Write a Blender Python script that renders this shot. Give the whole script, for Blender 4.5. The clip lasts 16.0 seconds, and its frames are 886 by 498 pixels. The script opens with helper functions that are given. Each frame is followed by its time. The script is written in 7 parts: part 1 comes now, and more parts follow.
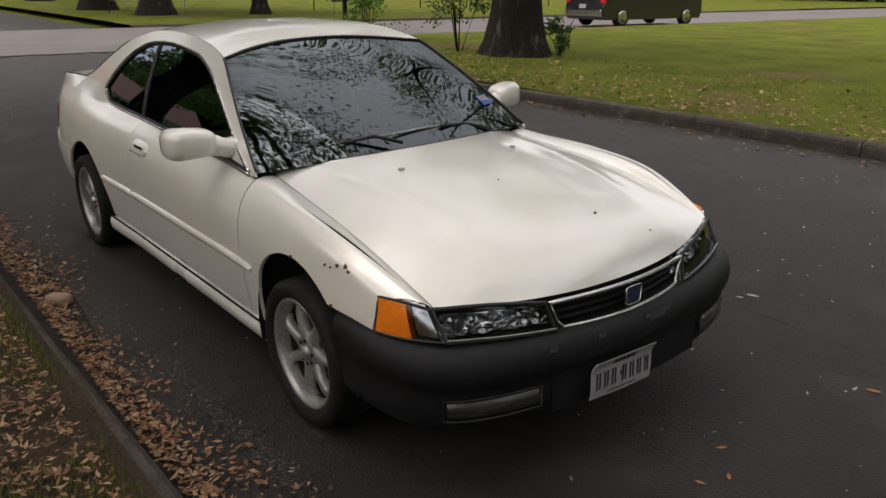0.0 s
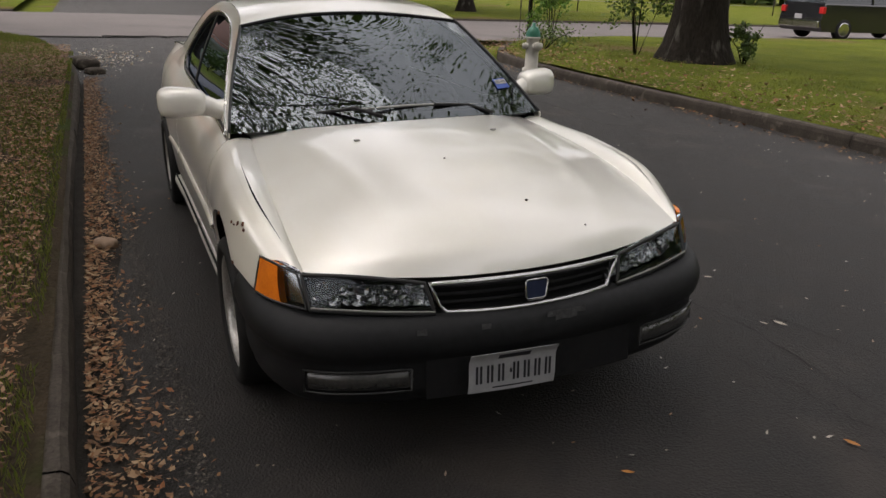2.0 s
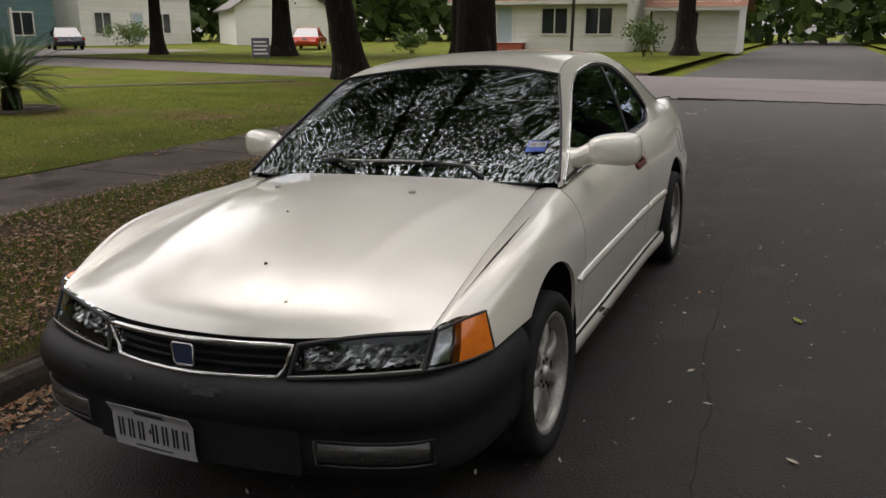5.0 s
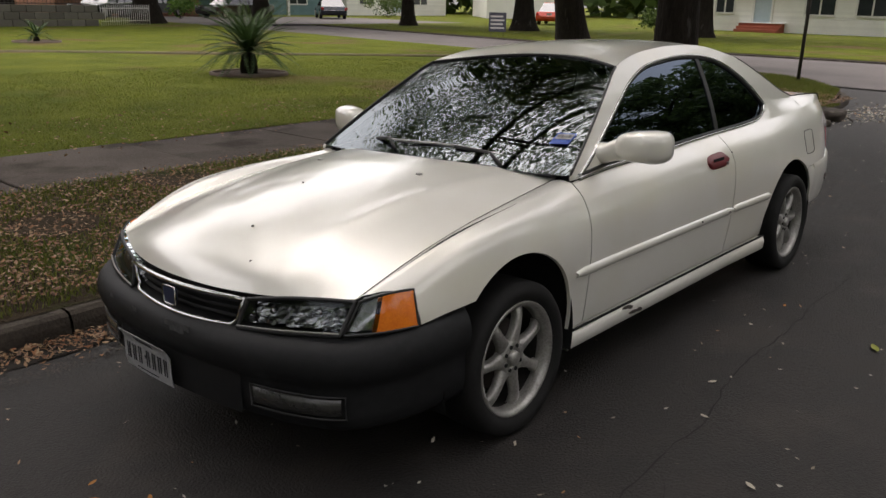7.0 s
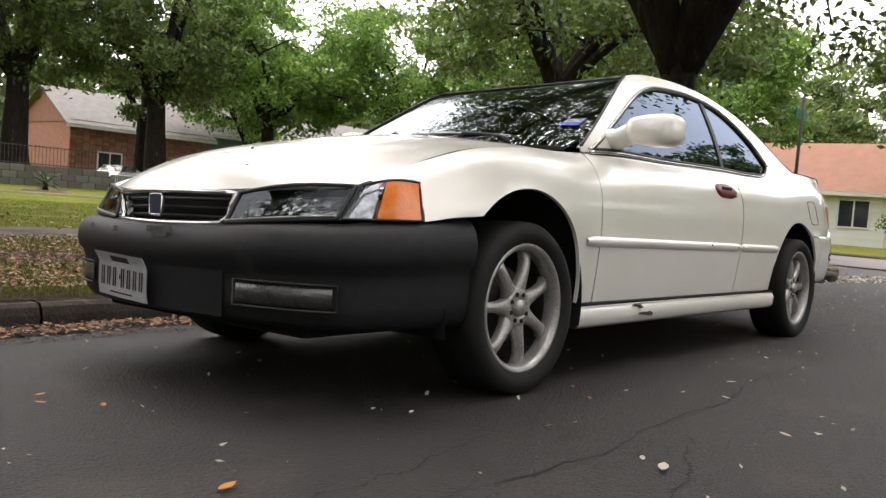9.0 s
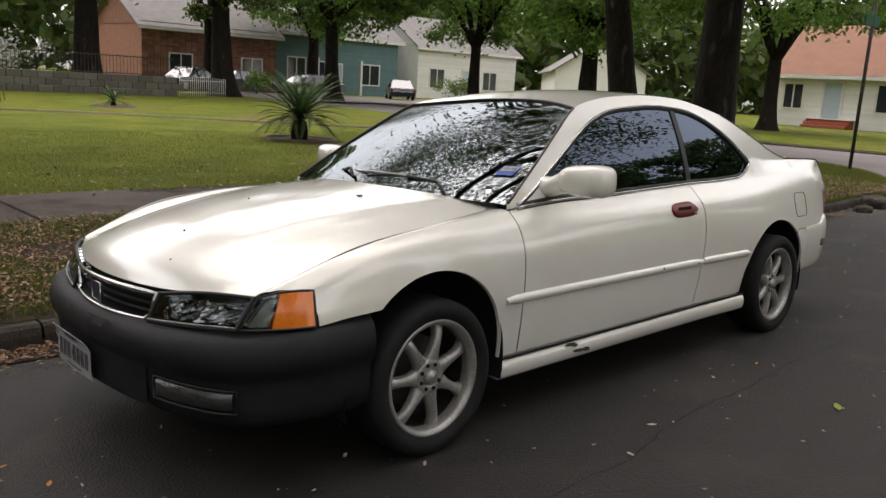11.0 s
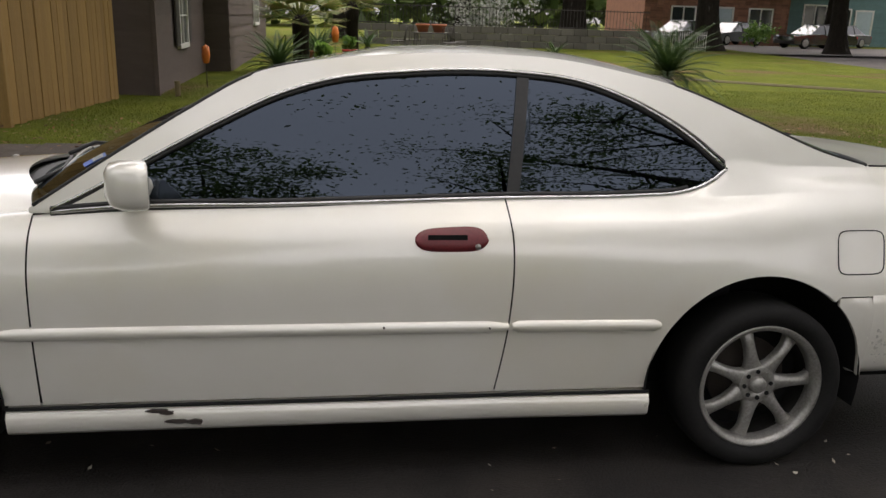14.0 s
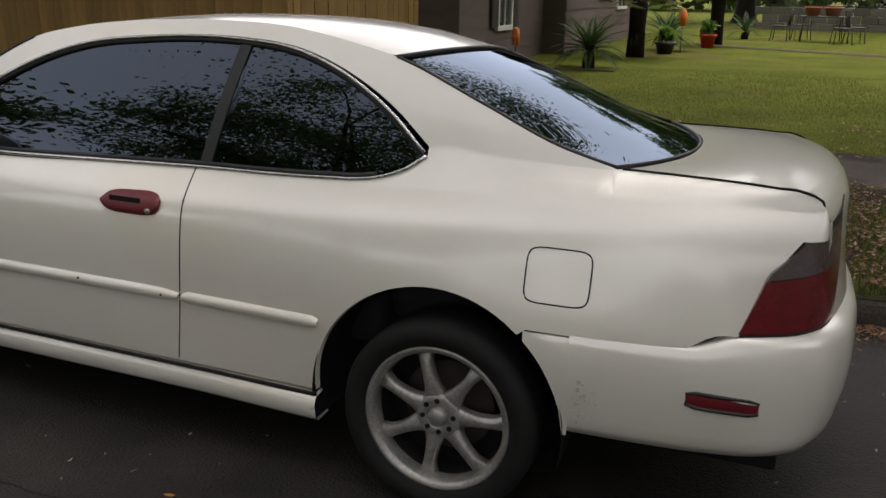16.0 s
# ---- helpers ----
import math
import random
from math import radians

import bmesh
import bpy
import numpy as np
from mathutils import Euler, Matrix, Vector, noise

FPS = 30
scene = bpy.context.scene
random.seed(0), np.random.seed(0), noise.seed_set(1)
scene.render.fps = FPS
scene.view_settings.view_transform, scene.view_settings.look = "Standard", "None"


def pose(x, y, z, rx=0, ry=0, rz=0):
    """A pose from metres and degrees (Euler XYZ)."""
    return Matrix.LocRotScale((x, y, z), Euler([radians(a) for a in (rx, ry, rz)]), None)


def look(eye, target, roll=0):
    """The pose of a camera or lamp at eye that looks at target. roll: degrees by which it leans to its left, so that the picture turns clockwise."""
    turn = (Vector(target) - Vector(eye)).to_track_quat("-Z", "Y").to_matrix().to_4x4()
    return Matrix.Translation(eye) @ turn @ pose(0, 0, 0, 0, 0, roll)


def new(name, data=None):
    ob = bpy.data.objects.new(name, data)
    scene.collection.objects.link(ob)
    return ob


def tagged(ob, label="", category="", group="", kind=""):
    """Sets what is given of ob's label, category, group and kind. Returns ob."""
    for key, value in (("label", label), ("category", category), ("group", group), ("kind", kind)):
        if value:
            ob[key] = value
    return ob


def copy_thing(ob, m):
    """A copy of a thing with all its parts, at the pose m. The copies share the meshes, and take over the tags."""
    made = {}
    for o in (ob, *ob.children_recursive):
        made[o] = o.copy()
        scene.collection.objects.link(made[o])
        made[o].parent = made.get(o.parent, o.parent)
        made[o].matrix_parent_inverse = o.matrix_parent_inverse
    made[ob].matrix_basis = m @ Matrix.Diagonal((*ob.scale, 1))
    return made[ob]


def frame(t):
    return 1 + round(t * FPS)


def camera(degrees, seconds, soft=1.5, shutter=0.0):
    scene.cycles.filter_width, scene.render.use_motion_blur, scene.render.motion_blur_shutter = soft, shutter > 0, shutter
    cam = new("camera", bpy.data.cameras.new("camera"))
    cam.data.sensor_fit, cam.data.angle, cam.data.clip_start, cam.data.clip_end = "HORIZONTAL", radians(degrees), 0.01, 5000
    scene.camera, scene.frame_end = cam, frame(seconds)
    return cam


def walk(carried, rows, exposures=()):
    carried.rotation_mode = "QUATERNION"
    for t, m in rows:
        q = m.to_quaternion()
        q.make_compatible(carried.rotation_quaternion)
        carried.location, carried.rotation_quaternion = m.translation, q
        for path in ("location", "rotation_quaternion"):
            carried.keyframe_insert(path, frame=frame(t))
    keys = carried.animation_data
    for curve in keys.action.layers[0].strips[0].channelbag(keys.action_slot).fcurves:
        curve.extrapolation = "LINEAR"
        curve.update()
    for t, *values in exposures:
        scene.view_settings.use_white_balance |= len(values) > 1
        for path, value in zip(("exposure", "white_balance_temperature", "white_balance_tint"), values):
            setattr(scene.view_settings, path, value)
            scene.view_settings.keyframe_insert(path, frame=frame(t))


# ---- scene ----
cam = camera(56.9, 16.0)
PATH = [
    (0, (2.479, -2.097, 1.525), (0.982, -0.928, 0.899), 0.6),
    (0.5, (2.507, -2.086, 1.526), (1.007, -0.933, 0.876), 0.1),
    (1, (2.676, -1.866, 1.513), (1.066, -0.846, 0.906), -0.2),
    (1.5, (2.832, -1.593, 1.497), (1.164, -0.704, 0.843), -0.1),
    (2, (2.917, -1.221, 1.432), (1.174, -0.47, 0.801), 2.4),
    (2.5, (3.059, -0.781, 1.369), (1.221, -0.261, 0.777), 2.7),
    (3, (3.057, -0.348, 1.354), (1.168, -0.076, 0.757), 2.2),
    (3.5, (2.997, 0.037, 1.384), (1.09, 0.146, 0.792), 0.6),
    (4, (2.974, 0.582, 1.41), (1.098, 0.288, 0.781), 0.1),
    (4.2, (2.917, 0.774, 1.401), (1.06, 0.347, 0.792), 0.2),
    (6.3, (2.093, 2.405, 1.444), (0.584, 1.214, 0.893), 0.4),
    (6.5, (2.119, 2.437, 1.447), (0.664, 1.192, 0.867), 0.8),
    (7, (2.201, 2.36, 1.487), (0.751, 1.111, 0.906), 1.3),
    (7.5, (2.233, 2.313, 1.461), (0.749, 1.096, 0.902), 1.4),
    (8, (2.228, 2.319, 1.446), (0.733, 1.105, 0.904), 2.0),
    (8.5, (2.174, 2.308, 0.787), (0.738, 0.981, 0.363), 2.9),
    (9, (2.201, 2.35, 0.588), (0.687, 1.049, 0.483), 4.4),
    (9.2, (2.202, 2.358, 0.587), (0.665, 1.079, 0.519), 4.4),
    (11.3, (1.759, 2.95, 1.378), (0.496, 1.476, 0.897), 1.1),
    (11.5, (1.582, 3.068, 1.4), (0.461, 1.485, 0.911), 1.0),
    (12, (1.006, 3.271, 1.388), (0.076, 1.561, 0.928), 2.6),
    (12.5, (0.479, 3.307, 1.386), (-0.222, 1.507, 0.864), 2.5),
    (13, (-0.144, 3.253, 1.388), (-0.679, 1.407, 0.833), 1.8),
    (13.5, (-0.682, 3.243, 1.398), (-1.042, 1.359, 0.831), 1.6),
    (14, (-1.312, 3.128, 1.415), (-1.588, 1.225, 0.864), 1.8),
    (14.5, (-1.855, 3.086, 1.392), (-1.866, 1.173, 0.809), 1.5),
    (15, (-2.428, 2.936, 1.393), (-2.318, 1.019, 0.835), 2.0),
    (15.5, (-2.92, 2.797, 1.435), (-2.443, 0.954, 0.824), 0.7),
    (16, (-3.452, 2.701, 1.397), (-2.762, 0.924, 0.794), 0.9),
]
EXPOSURES = [(t, s, 6500, 16) for t, s in ((0, 0.92), (4.2, 0.92), (6.3, 0.94), (8.0, 0.94), (8.5, 1.45), (9.2, 1.92), (11.3, 1.2), (12.5, 1.2), (14.5, 1.12), (16, 0.85))]
walk(cam, [(t, look(eye, target, roll)) for t, eye, target, roll in PATH], EXPOSURES)

# ---- world and light ----
world = bpy.data.worlds.new("overcast_sky")
scene.world = world
world.use_nodes = True
wn = world.node_tree
sky = wn.nodes.new("ShaderNodeTexSky")
sky.sky_type, sky.sun_disc = "NISHITA", False
sky.sun_elevation, sky.sun_rotation = radians(62), radians(200)
sky.dust_density, sky.air_density = 6.0, 1.0
# an overcast sky: the clear sky's light with its blue taken out by cloud
grey = wn.nodes.new("ShaderNodeRGBToBW")
even = wn.nodes.new("ShaderNodeMath")  # cloud spreads the glare round the sun
even.operation, even.inputs[1].default_value = "POWER", 0.45
cloud = wn.nodes.new("ShaderNodeMix")
cloud.data_type = "RGBA"
cloud.inputs[0].default_value = 0.95
warm = wn.nodes.new("ShaderNodeMix")
warm.data_type, warm.blend_type = "RGBA", "MULTIPLY"
warm.inputs[0].default_value = 1.0
warm.inputs[7].default_value = (2.87, 2.8, 2.70, 1)
bg = wn.nodes["Background"]
wn.links.new(sky.outputs[0], grey.inputs[0])
wn.links.new(sky.outputs[0], cloud.inputs[6])
wn.links.new(grey.outputs[0], even.inputs[0])
wn.links.new(even.outputs[0], cloud.inputs[7])
wn.links.new(cloud.outputs[2], warm.inputs[6])
wn.links.new(warm.outputs[2], bg.inputs[0])
bg.inputs[1].default_value = 0.15
sun = new("sun", bpy.data.lights.new("sun", "SUN"))
sun.data.energy, sun.data.angle, sun.data.color = 1.1, radians(70), (1.0, 0.96, 0.9)
sun.matrix_world = look((0, 0, 30), (6, 9, 0))

# ---- materials ----


def mat(name, c1, c2=None, s1=6.0, s2=60.0, rough=0.6, bump=0.0, bs=80.0, metal=0.0, coat=0.0, rvar=0.0, stretch=(1, 1, 1), c3=None, cover=0.55, s3=2.0, piece=0.0):
    """Principled surface: two colours mixed by noise at two scales, a third in patches, bump, roughness variation."""
    m = bpy.data.materials.new(name)
    m.use_nodes = True
    t = m.node_tree
    b = t.nodes["Principled BSDF"]
    N, L = t.nodes.new, t.links.new
    co = N("ShaderNodeTexCoord")
    mp = N("ShaderNodeMapping")
    mp.inputs["Scale"].default_value = stretch
    L(co.outputs["Object"], mp.inputs[0])
    c2 = c2 or tuple(v * 0.8 for v in c1)
    n1, n2 = N("ShaderNodeTexNoise"), N("ShaderNodeTexNoise")
    n1.inputs["Scale"].default_value, n2.inputs["Scale"].default_value = s1, s2
    n1.inputs["Detail"].default_value, n2.inputs["Detail"].default_value = 6, 4
    L(mp.outputs[0], n1.inputs["Vector"])
    L(mp.outputs[0], n2.inputs["Vector"])
    add = N("ShaderNodeMath")
    add.operation = "MULTIPLY_ADD"
    add.inputs[1].default_value = 0.5
    L(n2.outputs[0], add.inputs[0])
    half = N("ShaderNodeMath")
    half.operation, half.inputs[1].default_value = "MULTIPLY", 0.5
    L(n1.outputs[0], half.inputs[0])
    L(half.outputs[0], add.inputs[2])
    ramp = N("ShaderNodeMapRange")
    ramp.inputs[1].default_value, ramp.inputs[2].default_value = 0.36, 0.64
    L(add.outputs[0], ramp.inputs[0])
    mix = N("ShaderNodeMix")
    mix.data_type = "RGBA"
    mix.inputs[6].default_value, mix.inputs[7].default_value = (*c1, 1), (*c2, 1)
    L(ramp.outputs[0], mix.inputs[0])
    out = mix.outputs[2]
    if c3:
        n3 = N("ShaderNodeTexNoise")
        n3.inputs["Scale"].default_value, n3.inputs["Detail"].default_value = s3, 5
        L(mp.outputs[0], n3.inputs["Vector"])
        r3 = N("ShaderNodeMapRange")
        r3.inputs[1].default_value, r3.inputs[2].default_value = cover, cover + 0.12
        L(n3.outputs[0], r3.inputs[0])
        m3 = N("ShaderNodeMix")
        m3.data_type = "RGBA"
        m3.inputs[7].default_value = (*c3, 1)
        L(r3.outputs[0], m3.inputs[0])
        L(out, m3.inputs[6])
        out = m3.outputs[2]
    if piece:
        geo = N("ShaderNodeObjectInfo") if piece > 0 else N("ShaderNodeNewGeometry")
        hsv = N("ShaderNodeHueSaturation")
        pr = N("ShaderNodeMapRange")
        pr.inputs[3].default_value, pr.inputs[4].default_value = 1 - abs(piece), 1 + abs(piece)
        L(geo.outputs["Random" if piece > 0 else "Random Per Island"], pr.inputs[0])
        L(pr.outputs[0], hsv.inputs["Value"])
        L(out, hsv.inputs["Color"])
        out = hsv.outputs[0]
    L(out, b.inputs["Base Color"])
    b.inputs["Roughness"].default_value = rough
    b.inputs["Metallic"].default_value = metal
    b.inputs["Coat Weight"].default_value = coat
    b.inputs["Coat Roughness"].default_value = 0.06
    if rvar:
        rr = N("ShaderNodeMapRange")
        rr.inputs[3].default_value, rr.inputs[4].default_value = rough - rvar, rough + rvar
        L(n1.outputs[0], rr.inputs[0])
        L(rr.outputs[0], b.inputs["Roughness"])
    if bump:
        nb = N("ShaderNodeTexNoise")
        nb.inputs["Scale"].default_value, nb.inputs["Detail"].default_value = bs, 5
        L(mp.outputs[0], nb.inputs["Vector"])
        bn = N("ShaderNodeBump")
        bn.inputs["Strength"].default_value, bn.inputs["Distance"].default_value = 1.0, bump
        L(nb.outputs[0], bn.inputs["Height"])
        L(bn.outputs[0], b.inputs["Normal"])
    return m


def glass(name, tint, ior=1.45, rough=0.0, gloss=(0.86, 0.95, 1.0)):
    """Thin pane: tinted see-through with a Fresnel gloss; its gloss colour adds sky blue."""
    m = bpy.data.materials.new(name)
    m.use_nodes = True
    t = m.node_tree
    t.nodes.remove(t.nodes["Principled BSDF"])
    tr, gl, mx, fr = (t.nodes.new(n) for n in ("ShaderNodeBsdfTransparent", "ShaderNodeBsdfGlossy", "ShaderNodeMixShader", "ShaderNodeFresnel"))
    tr.inputs[0].default_value = (*tint, 1)
    gl.inputs["Color"].default_value = (*gloss, 1)
    gl.inputs["Roughness"].default_value = rough
    fr.inputs[0].default_value = ior
    t.links.new(fr.outputs[0], mx.inputs[0])
    t.links.new(tr.outputs[0], mx.inputs[1])
    t.links.new(gl.outputs[0], mx.inputs[2])
    t.links.new(mx.outputs[0], t.nodes["Material Output"].inputs[0])
    return m


PAINT = mat("pearl_white_paint", (0.86, 0.84, 0.775), (0.82, 0.795, 0.72), 1.1, 5, 0.29, 0.0002, 500, 0.20, 1.0, 0.05, c3=(0.83, 0.795, 0.695), cover=0.52, s3=1.5)
PAINT.node_tree.nodes["Principled BSDF"].inputs["Coat IOR"].default_value = 1.7
PAINT.node_tree.nodes["Principled BSDF"].inputs["Coat Roughness"].default_value = 0.09
BLACK_PLASTIC = mat("faded_black_plastic", (0.007, 0.0073, 0.008), (0.014, 0.0145, 0.0155), 5, 40, 0.55, 0.0006, 300, rvar=0.10, c3=(0.028, 0.028, 0.03), cover=0.62, s3=6)
BLACK_TRIM = mat("black_rubber_trim", (0.012, 0.012, 0.013), (0.02, 0.02, 0.02), 12, 90, 0.5)
# near-black for parts and seams; also puts shade into the panel gaps' backing
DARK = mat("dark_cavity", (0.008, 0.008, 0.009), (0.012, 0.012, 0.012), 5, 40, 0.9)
RUBBER = mat("tyre_rubber", (0.007, 0.007, 0.007), (0.013, 0.0125, 0.012), 14, 120, 0.75, 0.0006, 200)
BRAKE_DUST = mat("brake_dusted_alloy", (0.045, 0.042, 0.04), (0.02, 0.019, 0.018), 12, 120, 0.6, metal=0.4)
ALLOY = mat("dusty_alloy", (0.44, 0.43, 0.405), (0.25, 0.242, 0.225), 12, 120, 0.34, 0.0003, 300, 0.6, rvar=0.1)
CHROME = mat("chrome", (0.62, 0.62, 0.62), (0.5, 0.5, 0.5), 9, 60, 0.14, metal=1.0)
REFLECTOR = mat("lamp_reflector", (0.62, 0.63, 0.65), (0.22, 0.22, 0.23), 30, 90, 0.16, metal=0.9)
AMBER = mat("amber_lens", (0.85, 0.22, 0.01), (0.75, 0.17, 0.008), 40, 160, 0.18, 0.001, 160, coat=0.8)
RED_LENS = mat("red_lens", (0.16, 0.008, 0.012), (0.11, 0.006, 0.01), 30, 150, 0.2, 0.0006, 200, coat=0.8)
SMOKE_LENS = mat("smoked_lens", (0.10, 0.075, 0.08), (0.07, 0.055, 0.06), 30, 150, 0.2, 0.0006, 200, coat=0.8)
HANDLE_RED = mat("dark_red_handle_plastic", (0.16, 0.018, 0.024), (0.12, 0.014, 0.018), 30, 120, 0.4)
FOG_LENS = mat("hazy_fog_lens", (0.045, 0.044, 0.04), (0.022, 0.022, 0.022), 20, 90, 0.25, 0.001, 120, coat=0.6)
PLATE_WHITE = mat("plate_white", (0.38, 0.38, 0.39), (0.31, 0.31, 0.31), 20, 90, 0.5)
INK = mat("plate_ink", (0.015, 0.015, 0.02), None, 20, 90, 0.6)
BLUE = mat("badge_blue", (0.02, 0.03, 0.07), (0.03, 0.04, 0.08), 20, 90, 0.3)
STICKER_BLUE = mat("sticker_blue", (0.03, 0.10, 0.42), (0.03, 0.08, 0.35), 20, 90, 0.5)
RUST = mat("rust", (0.16, 0.055, 0.02), (0.05, 0.02, 0.012), 60, 300, 0.9, 0.002, 200)
SPECK = mat("paint_chip", (0.05, 0.04, 0.035), None, 60, 200, 0.9)
for dull in (BLACK_PLASTIC, RUBBER, DARK):
    dull.node_tree.nodes["Principled BSDF"].inputs["Specular IOR Level"].default_value = 0.25
CABIN = mat("dark_cabin_fabric", (0.03, 0.03, 0.033), (0.02, 0.02, 0.022), 12, 200, 0.85)
WINDSHIELD = glass("windshield_glass", (0.20, 0.24, 0.235), 1.82)
# the blue of the mirrored sky is put into the gloss colour
TINTED = glass("tinted_glass", (0.02, 0.023, 0.03), 1.8, gloss=(0.64, 0.78, 1.0))
CLEAR = glass("clear_lens", (0.86, 0.88, 0.88), 1.45, 0.03)

# ---- helpers for building ----


def link_mesh(name, bm, material, parent=None, label="", smooth=False, normals=True):
    if normals:
        bmesh.ops.recalc_face_normals(bm, faces=bm.faces[:])
    me = bpy.data.meshes.new(name)
    bm.to_mesh(me)
    bm.free()
    for m in material if isinstance(material, (list, tuple)) else (material,):
        me.materials.append(m)
    if smooth:
        me.polygons.foreach_set("use_smooth", [True] * len(me.polygons))
    ob = new(name, me)
    if parent is not None:
        ob.parent = parent
    if label:
        ob["label"] = label
    return ob


def part(name, bm, material, parent, label="", smooth=True, normals=True):
    """ONE mesh object under a thing or a part."""
    return link_mesh(name, bm, material, parent, label, smooth, normals)


def empty(name, at=(0, 0, 0), rz=0.0):
    ob = new(name)
    ob.matrix_basis = pose(*at, 0, 0, rz)
    return ob


def curve(keys):
    """Smooth interpolation through rows (x, value, ...), in any order."""
    k = np.array(sorted(map(tuple, keys)), float)
    xs, vs = k[:, 0], k[:, 1:]
    h = np.diff(xs)[:, None]
    d = np.diff(vs, axis=0) / h
    m = np.vstack([d[:1], (d[:-1] * h[1:] + d[1:] * h[:-1]) / (h[1:] + h[:-1]), d[-1:]]) if len(k) > 2 else np.vstack([d, d])

    def at(x):
        i = int(np.clip(np.searchsorted(xs, x) - 1, 0, len(xs) - 2))
        w = xs[i + 1] - xs[i]
        t = np.clip((x - xs[i]) / w, -0.2, 1.2)
        a = (2 * t**3 - 3 * t**2 + 1) * vs[i] + (t**3 - 2 * t**2 + t) * w * m[i] + (-2 * t**3 + 3 * t**2) * vs[i + 1] + (t**3 - t**2) * w * m[i + 1]
        return a if len(a) > 1 else float(a[0])

    return at


def path3(points):
    """A smooth path through 3D points, by a share 0..1 of its length."""
    p = np.array(points, float)
    s = np.r_[0, np.cumsum(np.linalg.norm(np.diff(p, axis=0), axis=1))]
    return curve(np.c_[s / s[-1], p])


def grid(P, mirror=False, lip=0.0, toward=None, skip=None):
    """A bmesh from an array of points (rows, columns, 3); lip: its rim turned inwards by so much, towards a point."""
    P = np.array(P, float)
    if mirror:
        P = P * (1, -1, 1)
    bm = bmesh.new()
    n, m = P.shape[:2]
    V = [[bm.verts.new(P[i, j]) for j in range(m)] for i in range(n)]
    for i in range(n - 1):
        for j in range(m - 1):
            if skip is not None and skip[i, j]:
                continue
            q = (V[i][j], V[i + 1][j], V[i + 1][j + 1], V[i][j + 1])
            if len({tuple(round(c, 5) for c in v.co) for v in q}) < 3:
                continue
            bm.faces.new(q if not mirror else q[::-1])
    if skip is not None:
        bmesh.ops.delete(bm, geom=[v for v in bm.verts if not v.link_faces], context="VERTS")
    if lip:
        c = Vector(toward if toward is not None else (P[..., 0].mean(), 0, 0.5))
        for e in [e for e in bm.edges if len(e.link_faces) == 1]:
            a, b = e.verts
            quad = []
            for v in (a, b):
                way = (c - v.co)
                way.normalize()
                quad.append((bm.verts.new(v.co), bm.verts.new(v.co + way * lip)))
            bm.faces.new((quad[0][0], quad[1][0], quad[1][1], quad[0][1]))
    return bm


def tube(points, r, sides=8, closed=False, bm=None, taper=None):
    """A round bar along points; taper: radius at its end."""
    bm = bm or bmesh.new()
    pts = [Vector(p) for p in points]
    rings = []
    n = len(pts)
    for i, p in enumerate(pts):
        a, b = (pts[i - 1], pts[(i + 1) % n]) if closed else (pts[max(i - 1, 0)], pts[min(i + 1, n - 1)])
        d = (b - a).normalized()
        ref = Vector((0, 0, 1)) if abs(d.z) < 0.9 else Vector((1, 0, 0))
        u = d.cross(ref).normalized()
        v = d.cross(u)
        rad = r if taper is None else r + (taper - r) * i / max(n - 1, 1)
        rings.append([bm.verts.new(p + (u * math.cos(k * math.tau / sides) + v * math.sin(k * math.tau / sides)) * rad) for k in range(sides)])
    pairs = list(zip(rings, rings[1:])) + ([(rings[-1], rings[0])] if closed else [])
    for A, B in pairs:
        for k in range(sides):
            bm.faces.new((A[k], A[(k + 1) % sides], B[(k + 1) % sides], B[k]))
    if not closed:
        bm.faces.new(rings[0][::-1])
        bm.faces.new(rings[-1])
    return bm


def block(x0, x1, y0, y1, z0, z1, bevel=0.0, bm=None, segs=2):
    bm = bm or bmesh.new()
    made = bmesh.ops.create_cube(bm, size=1)["verts"]
    for v in made:
        v.co = ((x0 + x1) / 2 + v.co.x * (x1 - x0), (y0 + y1) / 2 + v.co.y * (y1 - y0), (z0 + z1) / 2 + v.co.z * (z1 - z0))
    if bevel:
        es = list({e for v in made for e in v.link_edges})
        bmesh.ops.bevel(bm, geom=es, offset=bevel, segments=segs, affect="EDGES", profile=0.5)
    return bm


def lathe(profile, sides=48, axis="y"):
    """Turned body: profile rows (radius, along) about an axis through the origin."""
    bm = bmesh.new()
    rings = []
    for r, h in profile:
        ring = []
        for k in range(sides):
            a = k * math.tau / sides
            c, s = r * math.cos(a), r * math.sin(a)
            ring.append(bm.verts.new((c, h, s) if axis == "y" else (c, s, h)))
        rings.append(ring)
    for A, B in zip(rings, rings[1:]):
        for k in range(sides):
            bm.faces.new((A[k], A[(k + 1) % sides], B[(k + 1) % sides], B[k]))
    return bm


def disc(points, depth, bm=None):
    """A plate: the outline points pushed through by the vector depth."""
    bm = bm or bmesh.new()
    A = [bm.verts.new(p) for p in points]
    B = [bm.verts.new(Vector(p) + Vector(depth)) for p in points]
    bm.faces.new(A)
    bm.faces.new(B[::-1])
    for i in range(len(A)):
        j = (i + 1) % len(A)
        bm.faces.new((A[j], A[i], B[i], B[j]))
    return bm


